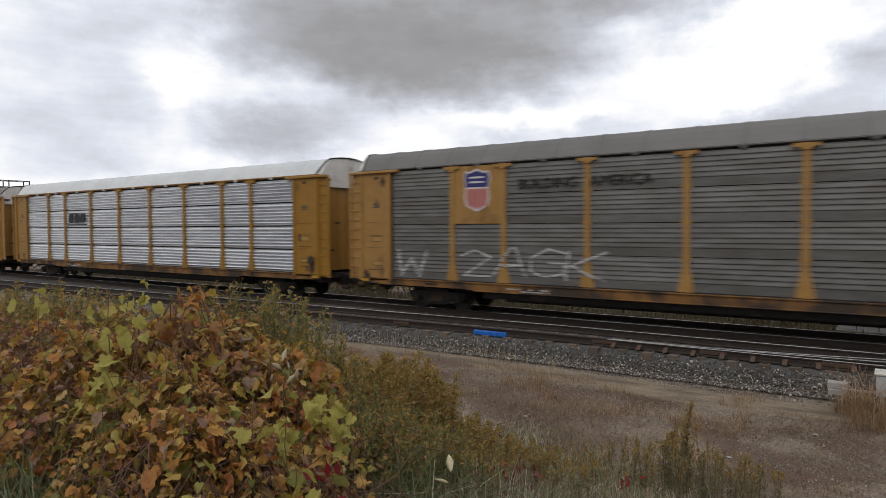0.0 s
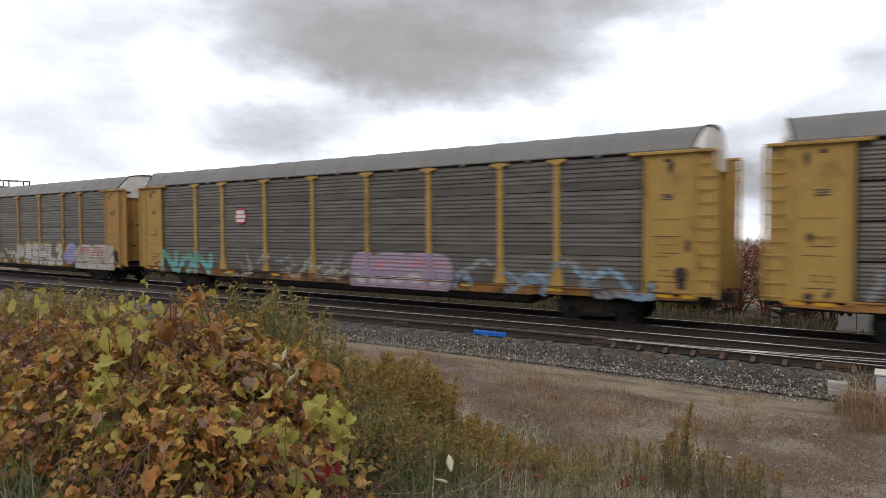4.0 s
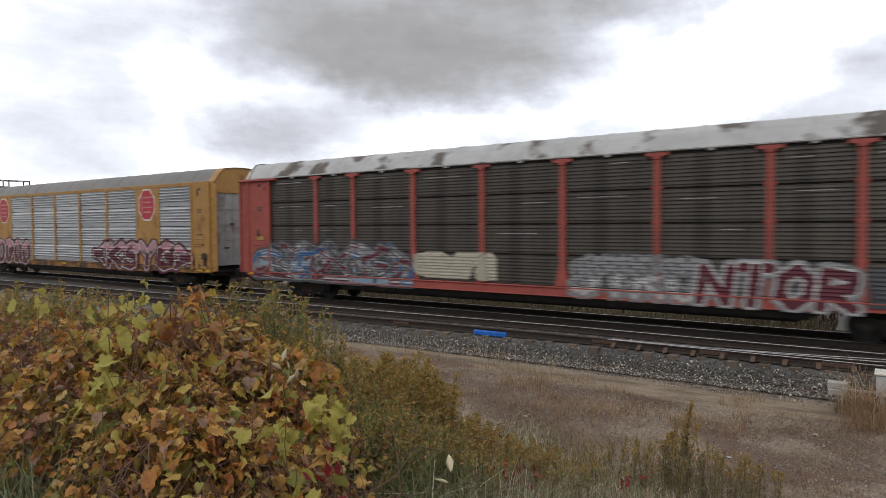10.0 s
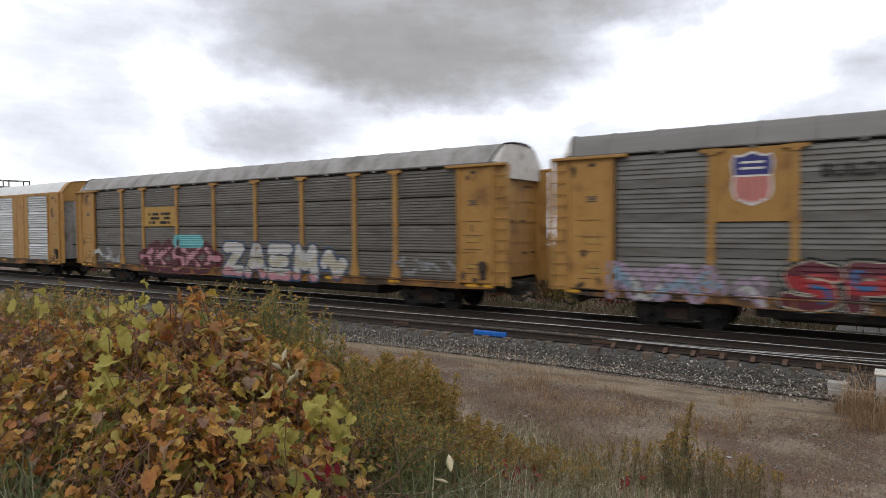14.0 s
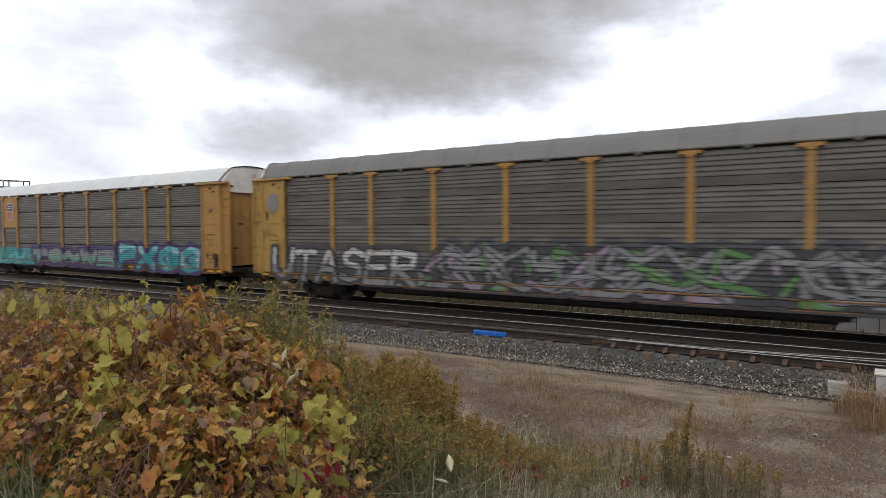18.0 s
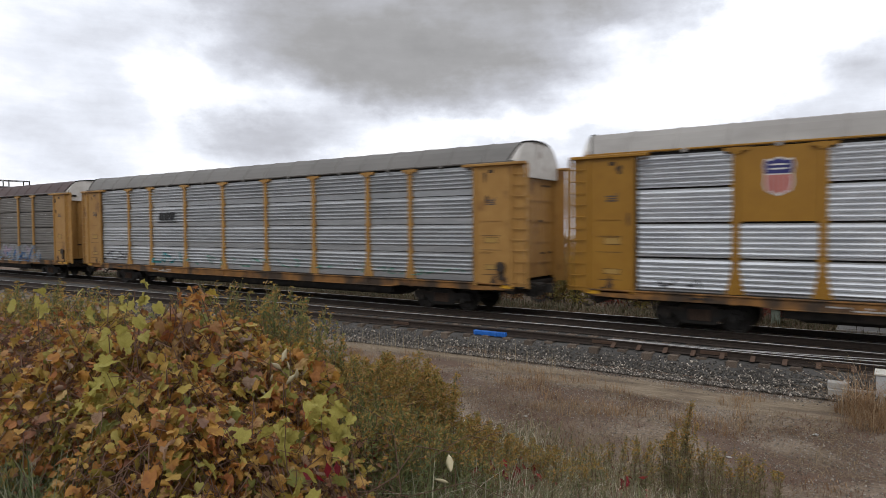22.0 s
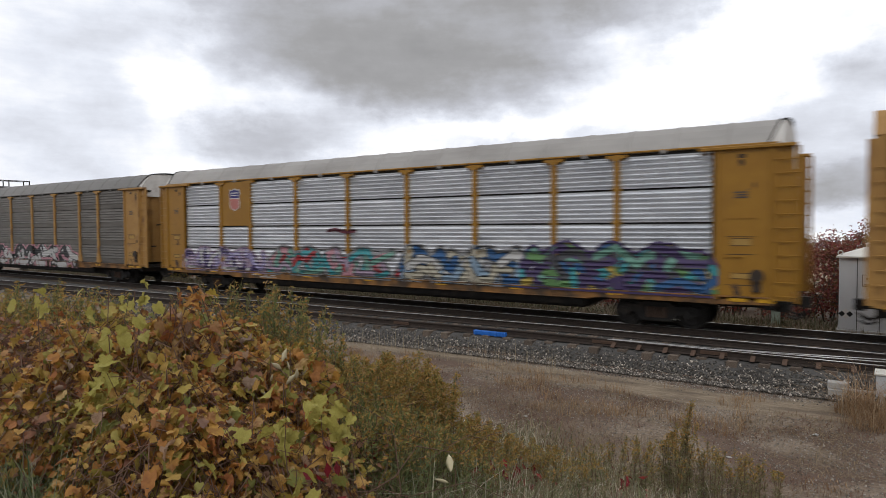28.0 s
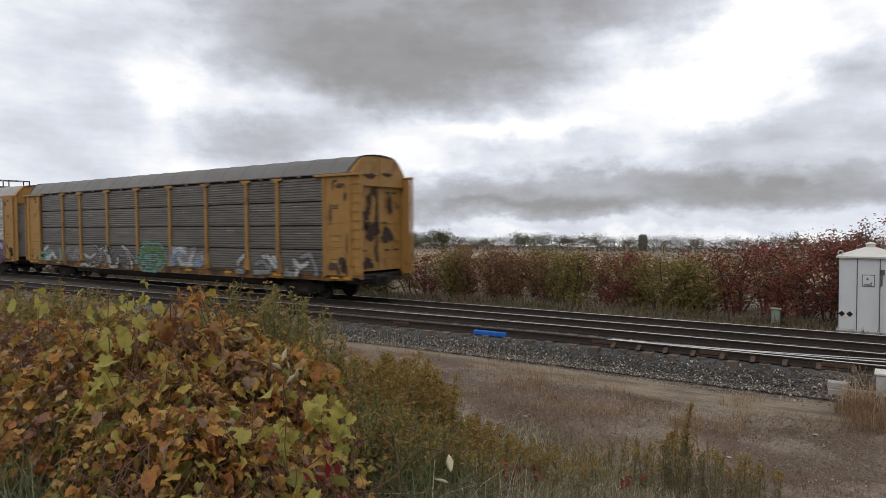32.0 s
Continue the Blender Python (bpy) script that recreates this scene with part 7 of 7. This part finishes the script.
# ---------------------------------------------------------------- sumac hedge behind the track
def shrub(x, y, height, spread, mat, count, seed, label, size=(0.07, 0.17), name="sumac_shrub"):
    """A shrub of several crooked trunks with a loose, uneven crown of small leaves."""
    r = np.random.RandomState(seed)
    z = ground_height(x, y)
    plant = thing(name, label, "shrub", "hedge shrubs", pose(x, y, z))
    wood, tips = Build(), []
    for k in range(r.randint(4, 7)):
        p = np.array((r.uniform(-0.3, 0.3) * spread, r.uniform(-0.3, 0.3) * spread, -0.05))
        d = np.array((r.uniform(-0.35, 0.35), r.uniform(-0.35, 0.35), 1.0))
        pts = [p]
        for i in range(5):
            d = d + r.uniform(-0.28, 0.28, 3) * (1, 1, 0.3)
            p = p + d / np.linalg.norm(d) * height * r.uniform(0.15, 0.21)
            pts.append(p)
            if i >= 0:
                for _ in range(4):
                    q = p + np.array((r.normal(0, 0.32) * spread, r.normal(0, 0.32) * spread, r.uniform(-0.06, 0.16) * height))
                    wood.rod(p, q, 0.012, 3, 0.005)
                    tips += [q, (p + q) / 2]
        tips.append(p)
        stem(wood, pts, 0.035, 0.012, 5)
    part("trunk", wood.mesh("trunk", BARK), plant)
    crown = Build()
    at = np.array(tips)[r.randint(0, len(tips), count)] + r.normal(0, 0.13, (count, 3))
    at[:, 2] = np.maximum(at[:, 2], 0.05)
    scatter(crown, *LEAFLET, at, turns(count, 0.1, r), r.uniform(size[0], size[1], count))
    part("crown", crown.mesh("crown", mat), plant, None, "", "stuff")


hr = random.Random(17)
for k in range(64):
    x = -62 + 1.12 * k + hr.uniform(-0.4, 0.4)
    y = hr.uniform(7.0, 9.8)
    red = smoothstep(-9, -1, x) * 0.75 + 0.15
    u = hr.random()
    mat, label = (HEDGE_RED, "dark red autumn sumac shrub") if u < red else (HEDGE_OLIVE, "olive and yellow autumn shrub") if u < red + 0.55 * (1 - red) + 0.12 else (HEDGE_BROWN, "russet brown autumn shrub")
    tall = 2.45 + 0.80 * smoothstep(-7, 0, x) + hr.uniform(-0.3, 0.3)
    if x < -22:
        tall -= 0.5
    shrub(x, y, tall, 1.2, mat, 2300, 500 + k, label)
for k in range(26):
    shrub(-20 + 0.9 * k + hr.uniform(-0.3, 0.3), hr.uniform(9.5, 12.0), 2.5 + hr.uniform(-0.3, 0.3) + 0.75 * smoothstep(-8, 0, -20 + 0.9 * k), 1.2, hr.choice((HEDGE_BROWN, HEDGE_OLIVE, HEDGE_OLIVE, HEDGE_RED)), 1600, 600 + k, "autumn shrub in the hedge behind the track")
shrub(1.6, 9.5, 5.0, 1.7, HEDGE_RED, 2600, 690, "tall dark red autumn tree beside the cabinet", name="small_tree")
grass_patch("weeds", "dark green weeds at the foot of the hedge", HEDGE_WEED, (-60, 12, 4.5, 7.0), 30000, (0.15, 0.62), 0.016, 1.3, 12, lambda p, q, r: r.rand() < 0.35 + smoothstep(4.7, 6.0, q))


# ---------------------------------------------------------------- far fields and trees
FIELD = material("pale_stubble_field", (0.32, 0.25, 0.17), (0.25, 0.19, 0.12), 0.95, 0.0, 0.4, bump=0.2, bump_scale=3.0, third=(0.20, 0.16, 0.09), third_scale=0.02)
fb = Build()
fx, fy = np.linspace(-260, 60, 9), np.linspace(30, 150, 6)
fb.v = [(float(x), float(y), ground_height(float(x), float(y)) + 0.05) for x in fx for y in fy]
fb.f = [(i * 6 + j, i * 6 + 6 + j, i * 6 + 7 + j, i * 6 + j + 1) for i in range(8) for j in range(5)]
tagged(new("field", fb.mesh("field", FIELD)), "pale stubble field behind the hedge", "field", kind="structure")


def far_tree(px, depth, height, width, mat, seed, label, count=760, bare=False):
    """A tree on the far side of the field."""
    r = np.random.RandomState(seed)
    x, y = px
    z = ground_height(x, y)
    tree = thing("tree", label, "tree", "far trees", pose(x, y, z))
    wood = Build()
    wood.rod((0, 0, -0.3), (0.1, 0, height * 0.55), height * 0.02, 6, height * 0.008)
    tips = []
    for k in range(14):
        a, t = r.uniform(0, 6.283), r.uniform(0.25, 0.7)
        p = np.array((0, 0, height * t * 0.8))
        q = p + np.array((math.cos(a) * width * 0.4, math.sin(a) * width * 0.4, height * r.uniform(0.12, 0.35)))
        wood.rod(p, q, height * 0.007, 4, height * 0.003)
        tips += [q, (p + q) / 2]
    part("trunk", wood.mesh("trunk", BARK), tree)
    c = Build()
    at = np.array(tips)[r.randint(0, len(tips), count)] + r.normal(0, 1, (count, 3)) * np.array((width * 0.13, width * 0.13, height * 0.09))
    at[:, 2] = np.clip(at[:, 2], height * 0.02, height)
    scatter(c, *(NARROW if bare else LEAFLET), at, turns(count, 0.0, r), r.uniform(0.04, 0.10, count) * height)
    part("crown", c.mesh("crown", mat), tree, None, "", "stuff")


tr = random.Random(5)
for k in range(84):
    az = -44 + 0.58 * k + tr.uniform(-0.3, 0.3)
    d = tr.uniform(290, 360)
    x, y = EYE[0] + d * math.sin(radians(az)), EYE[1] + d * math.cos(radians(az))
    bare = tr.random() < 0.6
    far_tree((x, y), d, tr.uniform(7.0, 10.5), tr.uniform(8, 13), TREE_BARE if bare else TREE_FAR, 700 + k, "bare grey tree at the field's edge" if bare else "green-brown tree at the field's edge", bare=bare)
for az, d, h, w, lab in ((-34.7, 250, 9.2, 8.5, "round green willow at the field's edge"), (-37.2, 260, 7.6, 7.5, "dark green tree at the field's edge")):
    far_tree((EYE[0] + d * math.sin(radians(az)), EYE[1] + d * math.cos(radians(az))), d, h, w, TREE_FAR, int(-az * 10), lab, 1600)

fr = np.random.RandomState(61)
fw = Build()
k = 9000
faz, fd = np.radians(fr.uniform(-47, 8, k)), fr.uniform(325, 350, k)
fx, fy = EYE[0] + fd * np.sin(faz), EYE[1] + fd * np.cos(faz)
fh = np.array([3.2 + 2.6 * noise.noise((float(a) * 60, 3.0, 0.0)) for a in faz])
fz = np.array([ground_height(float(p), float(q)) for p, q in zip(fx, fy)]) + fr.uniform(0, 1, k) * fh
scatter(fw, *LEAFLET, np.stack([fx, fy, fz], 1), turns(k, 0.0, fr), fr.uniform(0.5, 1.3, k))
tagged(new("far_woods", fw.mesh("far_woods", leaf_material("far_brush", [(0.10, 0.085, 0.06), (0.08, 0.075, 0.045), (0.13, 0.10, 0.08)], 0.7, 0.1))), "low grey-brown brush along the field's far edge", "brush", kind="stuff")

SILO = material("dark_concrete_silo", (0.11, 0.115, 0.125), (0.085, 0.09, 0.10), 0.85, 0.0, 0.5, bump=0.1)
sx, sy = EYE[0] + 430 * math.sin(radians(-17.5)), EYE[1] + 430 * math.cos(radians(-17.5))
silo = thing("silo", "dark grey round silo beyond the fields", "silo", at=pose(sx, sy, ground_height(sx, sy)))
part("shaft", Build().rod((0, 0, -1), (0, 0, 9.5), 2.7, 20).mesh("shaft", SILO), silo)
part("dome", Build().rod((0, 0, 9.5), (0, 0, 10.4), 2.6, 20, 1.6).mesh("dome", SILO), silo)
part("chute", Build().box(-0.5, 0.5, -3.3, -2.6, 0, 9.9).mesh("chute", SILO), silo)

# ---------------------------------------------------------------- trackside things
CASE = material("white_painted_steel_cabinet", (0.62, 0.63, 0.65), (0.55, 0.56, 0.58), 0.5, 0.0, 1.5, (1, 1, 0.4), 0.03, third=(0.42, 0.42, 0.42), third_scale=0.8, third_at=(0.58, 0.85))
CASE_TOP = material("cream_cabinet_roof", (0.62, 0.60, 0.54), (0.53, 0.51, 0.46), 0.55, 0.0, 3.0, bump=0.05)
SEAM = paint("dark_seam", (0.10, 0.10, 0.10))
BLUE = paint("blue_plastic", (0.02, 0.14, 0.52), 0.45)
GREEN_BOX = paint("pale_green_post_paint", (0.24, 0.28, 0.23))
CONCRETE = material("pale_concrete", (0.40, 0.385, 0.36), (0.30, 0.29, 0.27), 0.85, 0.0, 6.0, bump=0.2)
CASE_GREY = material("grey_painted_box", (0.48, 0.48, 0.49), (0.40, 0.40, 0.41), 0.5, 0.0, 3.0, bump=0.04)

cab = thing("relay_cabinet", "white steel signal cabinet beside the track", "cabinet", at=pose(-0.55, 5.75, -0.74))
part("plinth", Build().box(-0.90, 0.90, -0.90, 0.90, -0.1, 0.24, 0.02).mesh("plinth", CONCRETE), cab)
part("body", Build().box(-0.83, 0.83, -0.83, 0.83, 0.24, 2.58, 0.02).mesh("body", CASE), cab)
part("roof", Build().add([(-0.92, -0.92, 2.58), (0.92, -0.92, 2.58), (0.92, 0.92, 2.58), (-0.92, 0.92, 2.58), (-0.92, -0.92, 2.63), (0.92, -0.92, 2.63), (0.92, 0.92, 2.63), (-0.92, 0.92, 2.63),
                          (-0.12, -0.12, 2.92), (0.12, -0.12, 2.92), (0.12, 0.12, 2.92), (-0.12, 0.12, 2.92)],
                         [(3, 2, 1, 0), (0, 1, 5, 4), (1, 2, 6, 5), (2, 3, 7, 6), (3, 0, 4, 7), (4, 5, 9, 8), (5, 6, 10, 9), (6, 7, 11, 10), (7, 4, 8, 11), (8, 9, 10, 11)]).mesh("roof", CASE_TOP), cab)
vent = part("vent", Build().rod((0, 0, 2.90), (0, 0, 3.02), 0.13, 12).mesh("vent", CASE_TOP), cab)
part("vent_cap", Build().rod((0, 0, 3.02), (0, 0, 3.08), 0.17, 12, 0.05).mesh("vent_cap", CASE_TOP), vent)
for x in (-0.33, 0.28):
    part("door_seam", Build().box(x - 0.012, x + 0.012, -0.845, -0.82, 0.26, 2.56).mesh("door_seam", SEAM), cab)
eye = Build()
for k in range(12):
    a, c = k * math.pi / 6, (k + 1) * math.pi / 6
    eye.rod((-0.80 + 0.07 * math.cos(a), -0.80, 2.74 + 0.07 * math.sin(a)), (-0.80 + 0.07 * math.cos(c), -0.80, 2.74 + 0.07 * math.sin(c)), 0.018, 5)
part("lifting_eye", eye.mesh("lifting_eye", CASE_TOP), cab)
sign = part("notice", Build().box(-0.17, 0.17, -0.012, 0, -0.19, 0.19).mesh("notice", SEAM), cab, pose(-0.03, -0.832, 1.86), "notice with dark border")
part("notice_field", Build().box(-0.15, 0.15, -0.006, 0, -0.17, 0.17).mesh("notice_field", CASE), sign, pose(0, -0.012, 0))
part("lettering", bars_mesh("notice", SEAM, 0.22, 0.12, 2, 31), sign, pose(0, -0.018, -0.09))
part("lettering", bars_mesh("notice2", SEAM, 0.10, 0.10, 1, 32, 1.0), sign, pose(0, -0.018, 0.07))
diamond = lambda s: [(s, 0), (0, s), (-s, 0), (0, -s)]
plac = part("placard", Build().box(-0.01, 0.01, -0.004, 0, -0.01, 0.01).mesh("placard", SEAM), cab, pose(-0.63, -0.833, 0.76), "small placards of black and white diamonds")
for dx, dz, m in ((-0.11, 0, INK["black"]), (0.11, 0, INK["black"]), (0, 0.08, LOGO_WHITE), (0, -0.08, LOGO_WHITE)):
    part("placard_diamond", shape_mesh(("dia", m.name), diamond(0.095)[::-1], m, 0.006), plac, pose(dx, -0.004, dz))
part("handle", Build().rod((0.33, -0.90, 1.7), (0.33, -0.90, 2.15), 0.02).box(0.30, 0.40, -0.90, -0.82, 2.05, 2.22, 0.01).mesh("handle", SEAM), cab)

rail_cover = thing("rail_cover", "blue plastic cover on the side of the near rail", "rail cover", at=pose(-9.4, siding_y(-9.4) - 0.88, -0.12))
part("cover", Build().box(-0.52, 0.52, -0.06, 0.06, -0.08, 0.05, 0.02).mesh("cover", BLUE), rail_cover)
for k in range(5):
    part("rib", Build().box(-0.03, 0.03, -0.09, -0.055, -0.075, 0.04, 0.008).mesh("rib", BLUE), rail_cover, pose(-0.44 + 0.22 * k, 0, 0))

mark = thing("track_marker", "small white marker post beside the near rail", "marker post", at=pose(-17.5, siding_y(-17.5) - 1.05, -0.24))
part("post", Build().box(-0.05, 0.05, -0.05, 0.05, -0.1, 0.12, 0.01).mesh("post", RUST_STEEL), mark)
part("cap", Build().box(-0.07, 0.07, -0.07, 0.07, 0.12, 0.22, 0.015).mesh("cap", CONCRETE), mark)

jb = thing("junction_box", "pale grey steel junction box on short legs beside the track", "junction box", at=pose(0.20, -4.45, -0.74))
part("case", Build().box(-0.40, 0.40, -0.22, 0.22, 0.30, 0.72, 0.015).mesh("case", CASE_GREY), jb)
part("lid", Build().box(-0.43, 0.43, -0.25, 0.25, 0.72, 0.77, 0.012).mesh("lid", CASE_TOP), jb)
for x in (-0.3, 0.3):
    part("leg", Build().box(x - 0.04, x + 0.04, -0.15, 0.15, -0.1, 0.30).mesh("leg", CASE_GREY), jb)
part("latch", Build().rod((0.02, -0.26, 0.50), (0.02, -0.21, 0.50), 0.06, 12).mesh("latch", CONCRETE), jb)
blk = thing("concrete_block", "weathered white concrete block beside the ballast", "block", at=pose(-0.86, -4.25, -0.46))
part("block", Build().box(-0.18, 0.18, -0.10, 0.10, 0.0, 0.15, 0.02).mesh("block", CONCRETE), blk)
part("base", Build().box(-0.17, 0.17, -0.12, 0.12, -0.18, 0.004, 0.02).mesh("base", CONCRETE), blk)
rod = thing("point_rod", "pale steel rod lying between the block and the junction box", "rod", at=pose(-0.45, -4.42, -0.42))
part("bar", Build().rod((-0.35, 0, 0), (0.55, 0.02, 0.0), 0.025, 8).mesh("bar", CONCRETE), rod)
part("stand", Build().box(-0.04, 0.04, -0.05, 0.05, -0.42, 0.0).mesh("stand", CONCRETE), rod)

post = thing("cable_post", "pale green cable post at the foot of the hedge", "marker post", at=pose(-3.4, 6.3, ground_height(-3.4, 6.3)))
part("post", Build().box(-0.14, 0.14, -0.12, 0.12, -0.1, 0.60, 0.03).mesh("post", GREEN_BOX), post)
part("cap", Build().box(-0.17, 0.17, -0.15, 0.15, 0.60, 0.66, 0.02).mesh("cap", GREEN_BOX), post)

# Signal gantry whose platform rail shows over the train
gan = thing("signal_gantry", "dark steel signal gantry with a railed platform", "signal gantry", at=pose(-62.3, 6.0, ground_height(-62.3, 6.0)))
part("mast", Build().box(-0.25, 0.25, -0.25, 0.25, -0.2, 6.6, 0.03).mesh("mast", DARK_STEEL), gan)
part("platform", Build().box(-0.6, 0.6, -11.0, 0.45, 6.60, 6.78, 0.02).mesh("platform", DARK_STEEL), gan)
for x in (-0.55, 0.55):
    for z in (7.25, 7.80):
        part("rail", Build().rod((x, -11.0, z), (x, 0.42, z), 0.035, 6).mesh("rail", DARK_STEEL), gan)
    for k in range(8):
        part("rail_post", Build().rod((x, 0.40 - 1.6 * k, 6.75), (x, 0.40 - 1.6 * k, 7.82), 0.045, 6).mesh("rail_post", DARK_STEEL), gan)
for z in (7.25, 7.80):
    part("end_rail", Build().rod((-0.55, 0.42, z), (0.55, 0.42, z), 0.035, 6).mesh("end_rail", DARK_STEEL), gan)

# ---------------------------------------------------------------- loose stone
GRAVEL = material("pale_gravel", (0.26, 0.235, 0.205), (0.17, 0.15, 0.13), 0.9, 0.0, 20.0, bump=0.2, island=[(0.55, 0.53, 0.5), (0.9, 0.88, 0.86), (1.1, 1.1, 1.1), (1.9, 1.9, 1.9)])
def stones(name, label, count, place, size, seed, mat=None):
    r = np.random.RandomState(seed)
    v = np.array([(1, 0, 0), (-1, 0.1, 0.1), (0.1, 1, 0), (0, -1, 0.15), (0.15, 0.1, 0.75), (-0.1, 0, -0.7)])
    f = [(0, 2, 4), (2, 1, 4), (1, 3, 4), (3, 0, 4), (2, 0, 5), (1, 2, 5), (3, 1, 5), (0, 3, 5)]
    pts = [place(r) for _ in range(count)]
    b = Build()
    scatter(b, v, f, np.array(pts), turns(count, 0.2, r), r.uniform(size[0], size[1], (count, 1)) * r.uniform(0.6, 1.2, (count, 3)))
    return tagged(new(name, b.mesh(name, mat or STONE)), label, "gravel", kind="stuff")


def on_shoulder(r):
    x = 9 - 36 * r.rand() ** 1.25
    off = 1.00 + 0.84 * r.rand() ** 0.6
    if r.rand() < 0.09:
        off = 1.75 + 1.0 * r.rand() ** 2
    y = siding_y(x) - off
    return x, y, ground_height(x, y) + (0.0 if off > 1.9 else 0.045 if off > 1.28 else 0.03)


def between(r):
    x = 9 - 40 * r.rand()
    s = siding_y(x)
    y = r.choice((r.uniform(s - 0.68, s + 0.66), r.uniform(s + 0.85, -0.85), r.uniform(-0.66, 0.66), r.uniform(0.85, 2.3)))
    return x, y, ground_height(x, y) + 0.03


def by_path(r):
    x, y = r.uniform(-9, 5), r.uniform(-11.5, -6.0)
    if noise.noise((x * 0.5, y * 0.8, 30)) + r.normal(0, 0.12) < 0.0 and r.rand() < 0.5:
        y = r.uniform(-5.4, -4.6)
    return x, y, ground_height(x, y) + 0.008


stones("ballast_stones", "loose grey crushed stone on the ballast shoulder", 32000, on_shoulder, (0.015, 0.038), 2)
stones("ballast_stones", "grey crushed stone between the rails and ties", 16000, between, (0.016, 0.038), 3)
stones("gravel", "scattered small gravel on the dirt", 20000, by_path, (0.007, 0.020), 4, GRAVEL)


# Sticks and pale stones on the dirt
sr = random.Random(44)
for k, (x, y, ln) in enumerate(((-1.7, -11.0, 0.35), (-1.3, -11.6, 0.6), (-0.9, -11.9, 0.4), (0.3, -10.6, 0.3), (-3.4, -9.6, 0.35), (-5.0, -10.2, 0.3))):
    st = thing("stick", "short pale dry stick on the ground", "stick", "dry sticks", pose(x, y, ground_height(x, y) + 0.012, 0, 0, sr.uniform(-40, 40)))
    part("twig", Build().rod((-ln / 2, 0, 0), (0, 0.02, 0.012), 0.011, 6, 0.009).rod((0, 0.02, 0.012), (ln / 2, 0, 0.0), 0.009, 6, 0.004).mesh("twig", PALE_STEM), st)
for k, (x, y, w) in enumerate(((-3.3, -11.8, 0.05), (0.0, -11.2, 0.06), (-1.0, -7.4, 0.06), (-5.6, -9.0, 0.045), (-2.0, -9.2, 0.04), (1.4, -9.6, 0.05))):
    b = Build().add([(1, 0, 0), (-1, 0.1, 0.1), (0.1, 0.8, 0), (0, -0.9, 0.1), (0.15, 0.1, 0.5), (-0.1, 0, -0.3), (0.6, 0.5, 0.2), (-0.6, -0.5, 0.3)], [(0, 6, 4), (6, 2, 4), (2, 1, 4), (1, 7, 4), (7, 3, 4), (3, 0, 4), (2, 6, 0), (2, 0, 5), (1, 2, 5), (3, 7, 1), (3, 1, 5), (0, 3, 5)])
    st = thing("stone", "pale weathered stone lying on the dirt", "stone", "pale stones", pose(x, y, ground_height(x, y) + w * 0.2, 0, 0, sr.uniform(0, 360)))
    part("body", b.mesh("body", CONCRETE), st, Matrix.Diagonal((w * 1.4, w, w, 1)))


def motions():
    """The train runs by at one speed; its wheels roll."""
    for car, t in zip(CARS, PASS):
        x = FRONT_AT + HALF + SPEED * t
        walk(car, [(0.0, pose(x, 0, 0)), (32.0, pose(x - SPEED * 32.0, 0, 0))])
    walk(SKY, [(0.0, pose(*EYE, 0.9, 0, HEADING - 1.0)), (32.0, pose(*EYE, 0.0, 0, HEADING))])
    for a, wheels in WHEELS.items():
        rows = [(k / FPS, pose(a, 0, 0.419, 0, -math.degrees(SPEED * k / FPS / 0.419) % 360, 0)) for k in range(32 * FPS + 1)]
        walk(wheels[0], rows)
        for w in wheels[1:]:
            w.rotation_mode = "QUATERNION"
            w.animation_data_create()
            w.animation_data.action = wheels[0].animation_data.action
            w.animation_data.action_slot = wheels[0].animation_data.action_slot


motions()
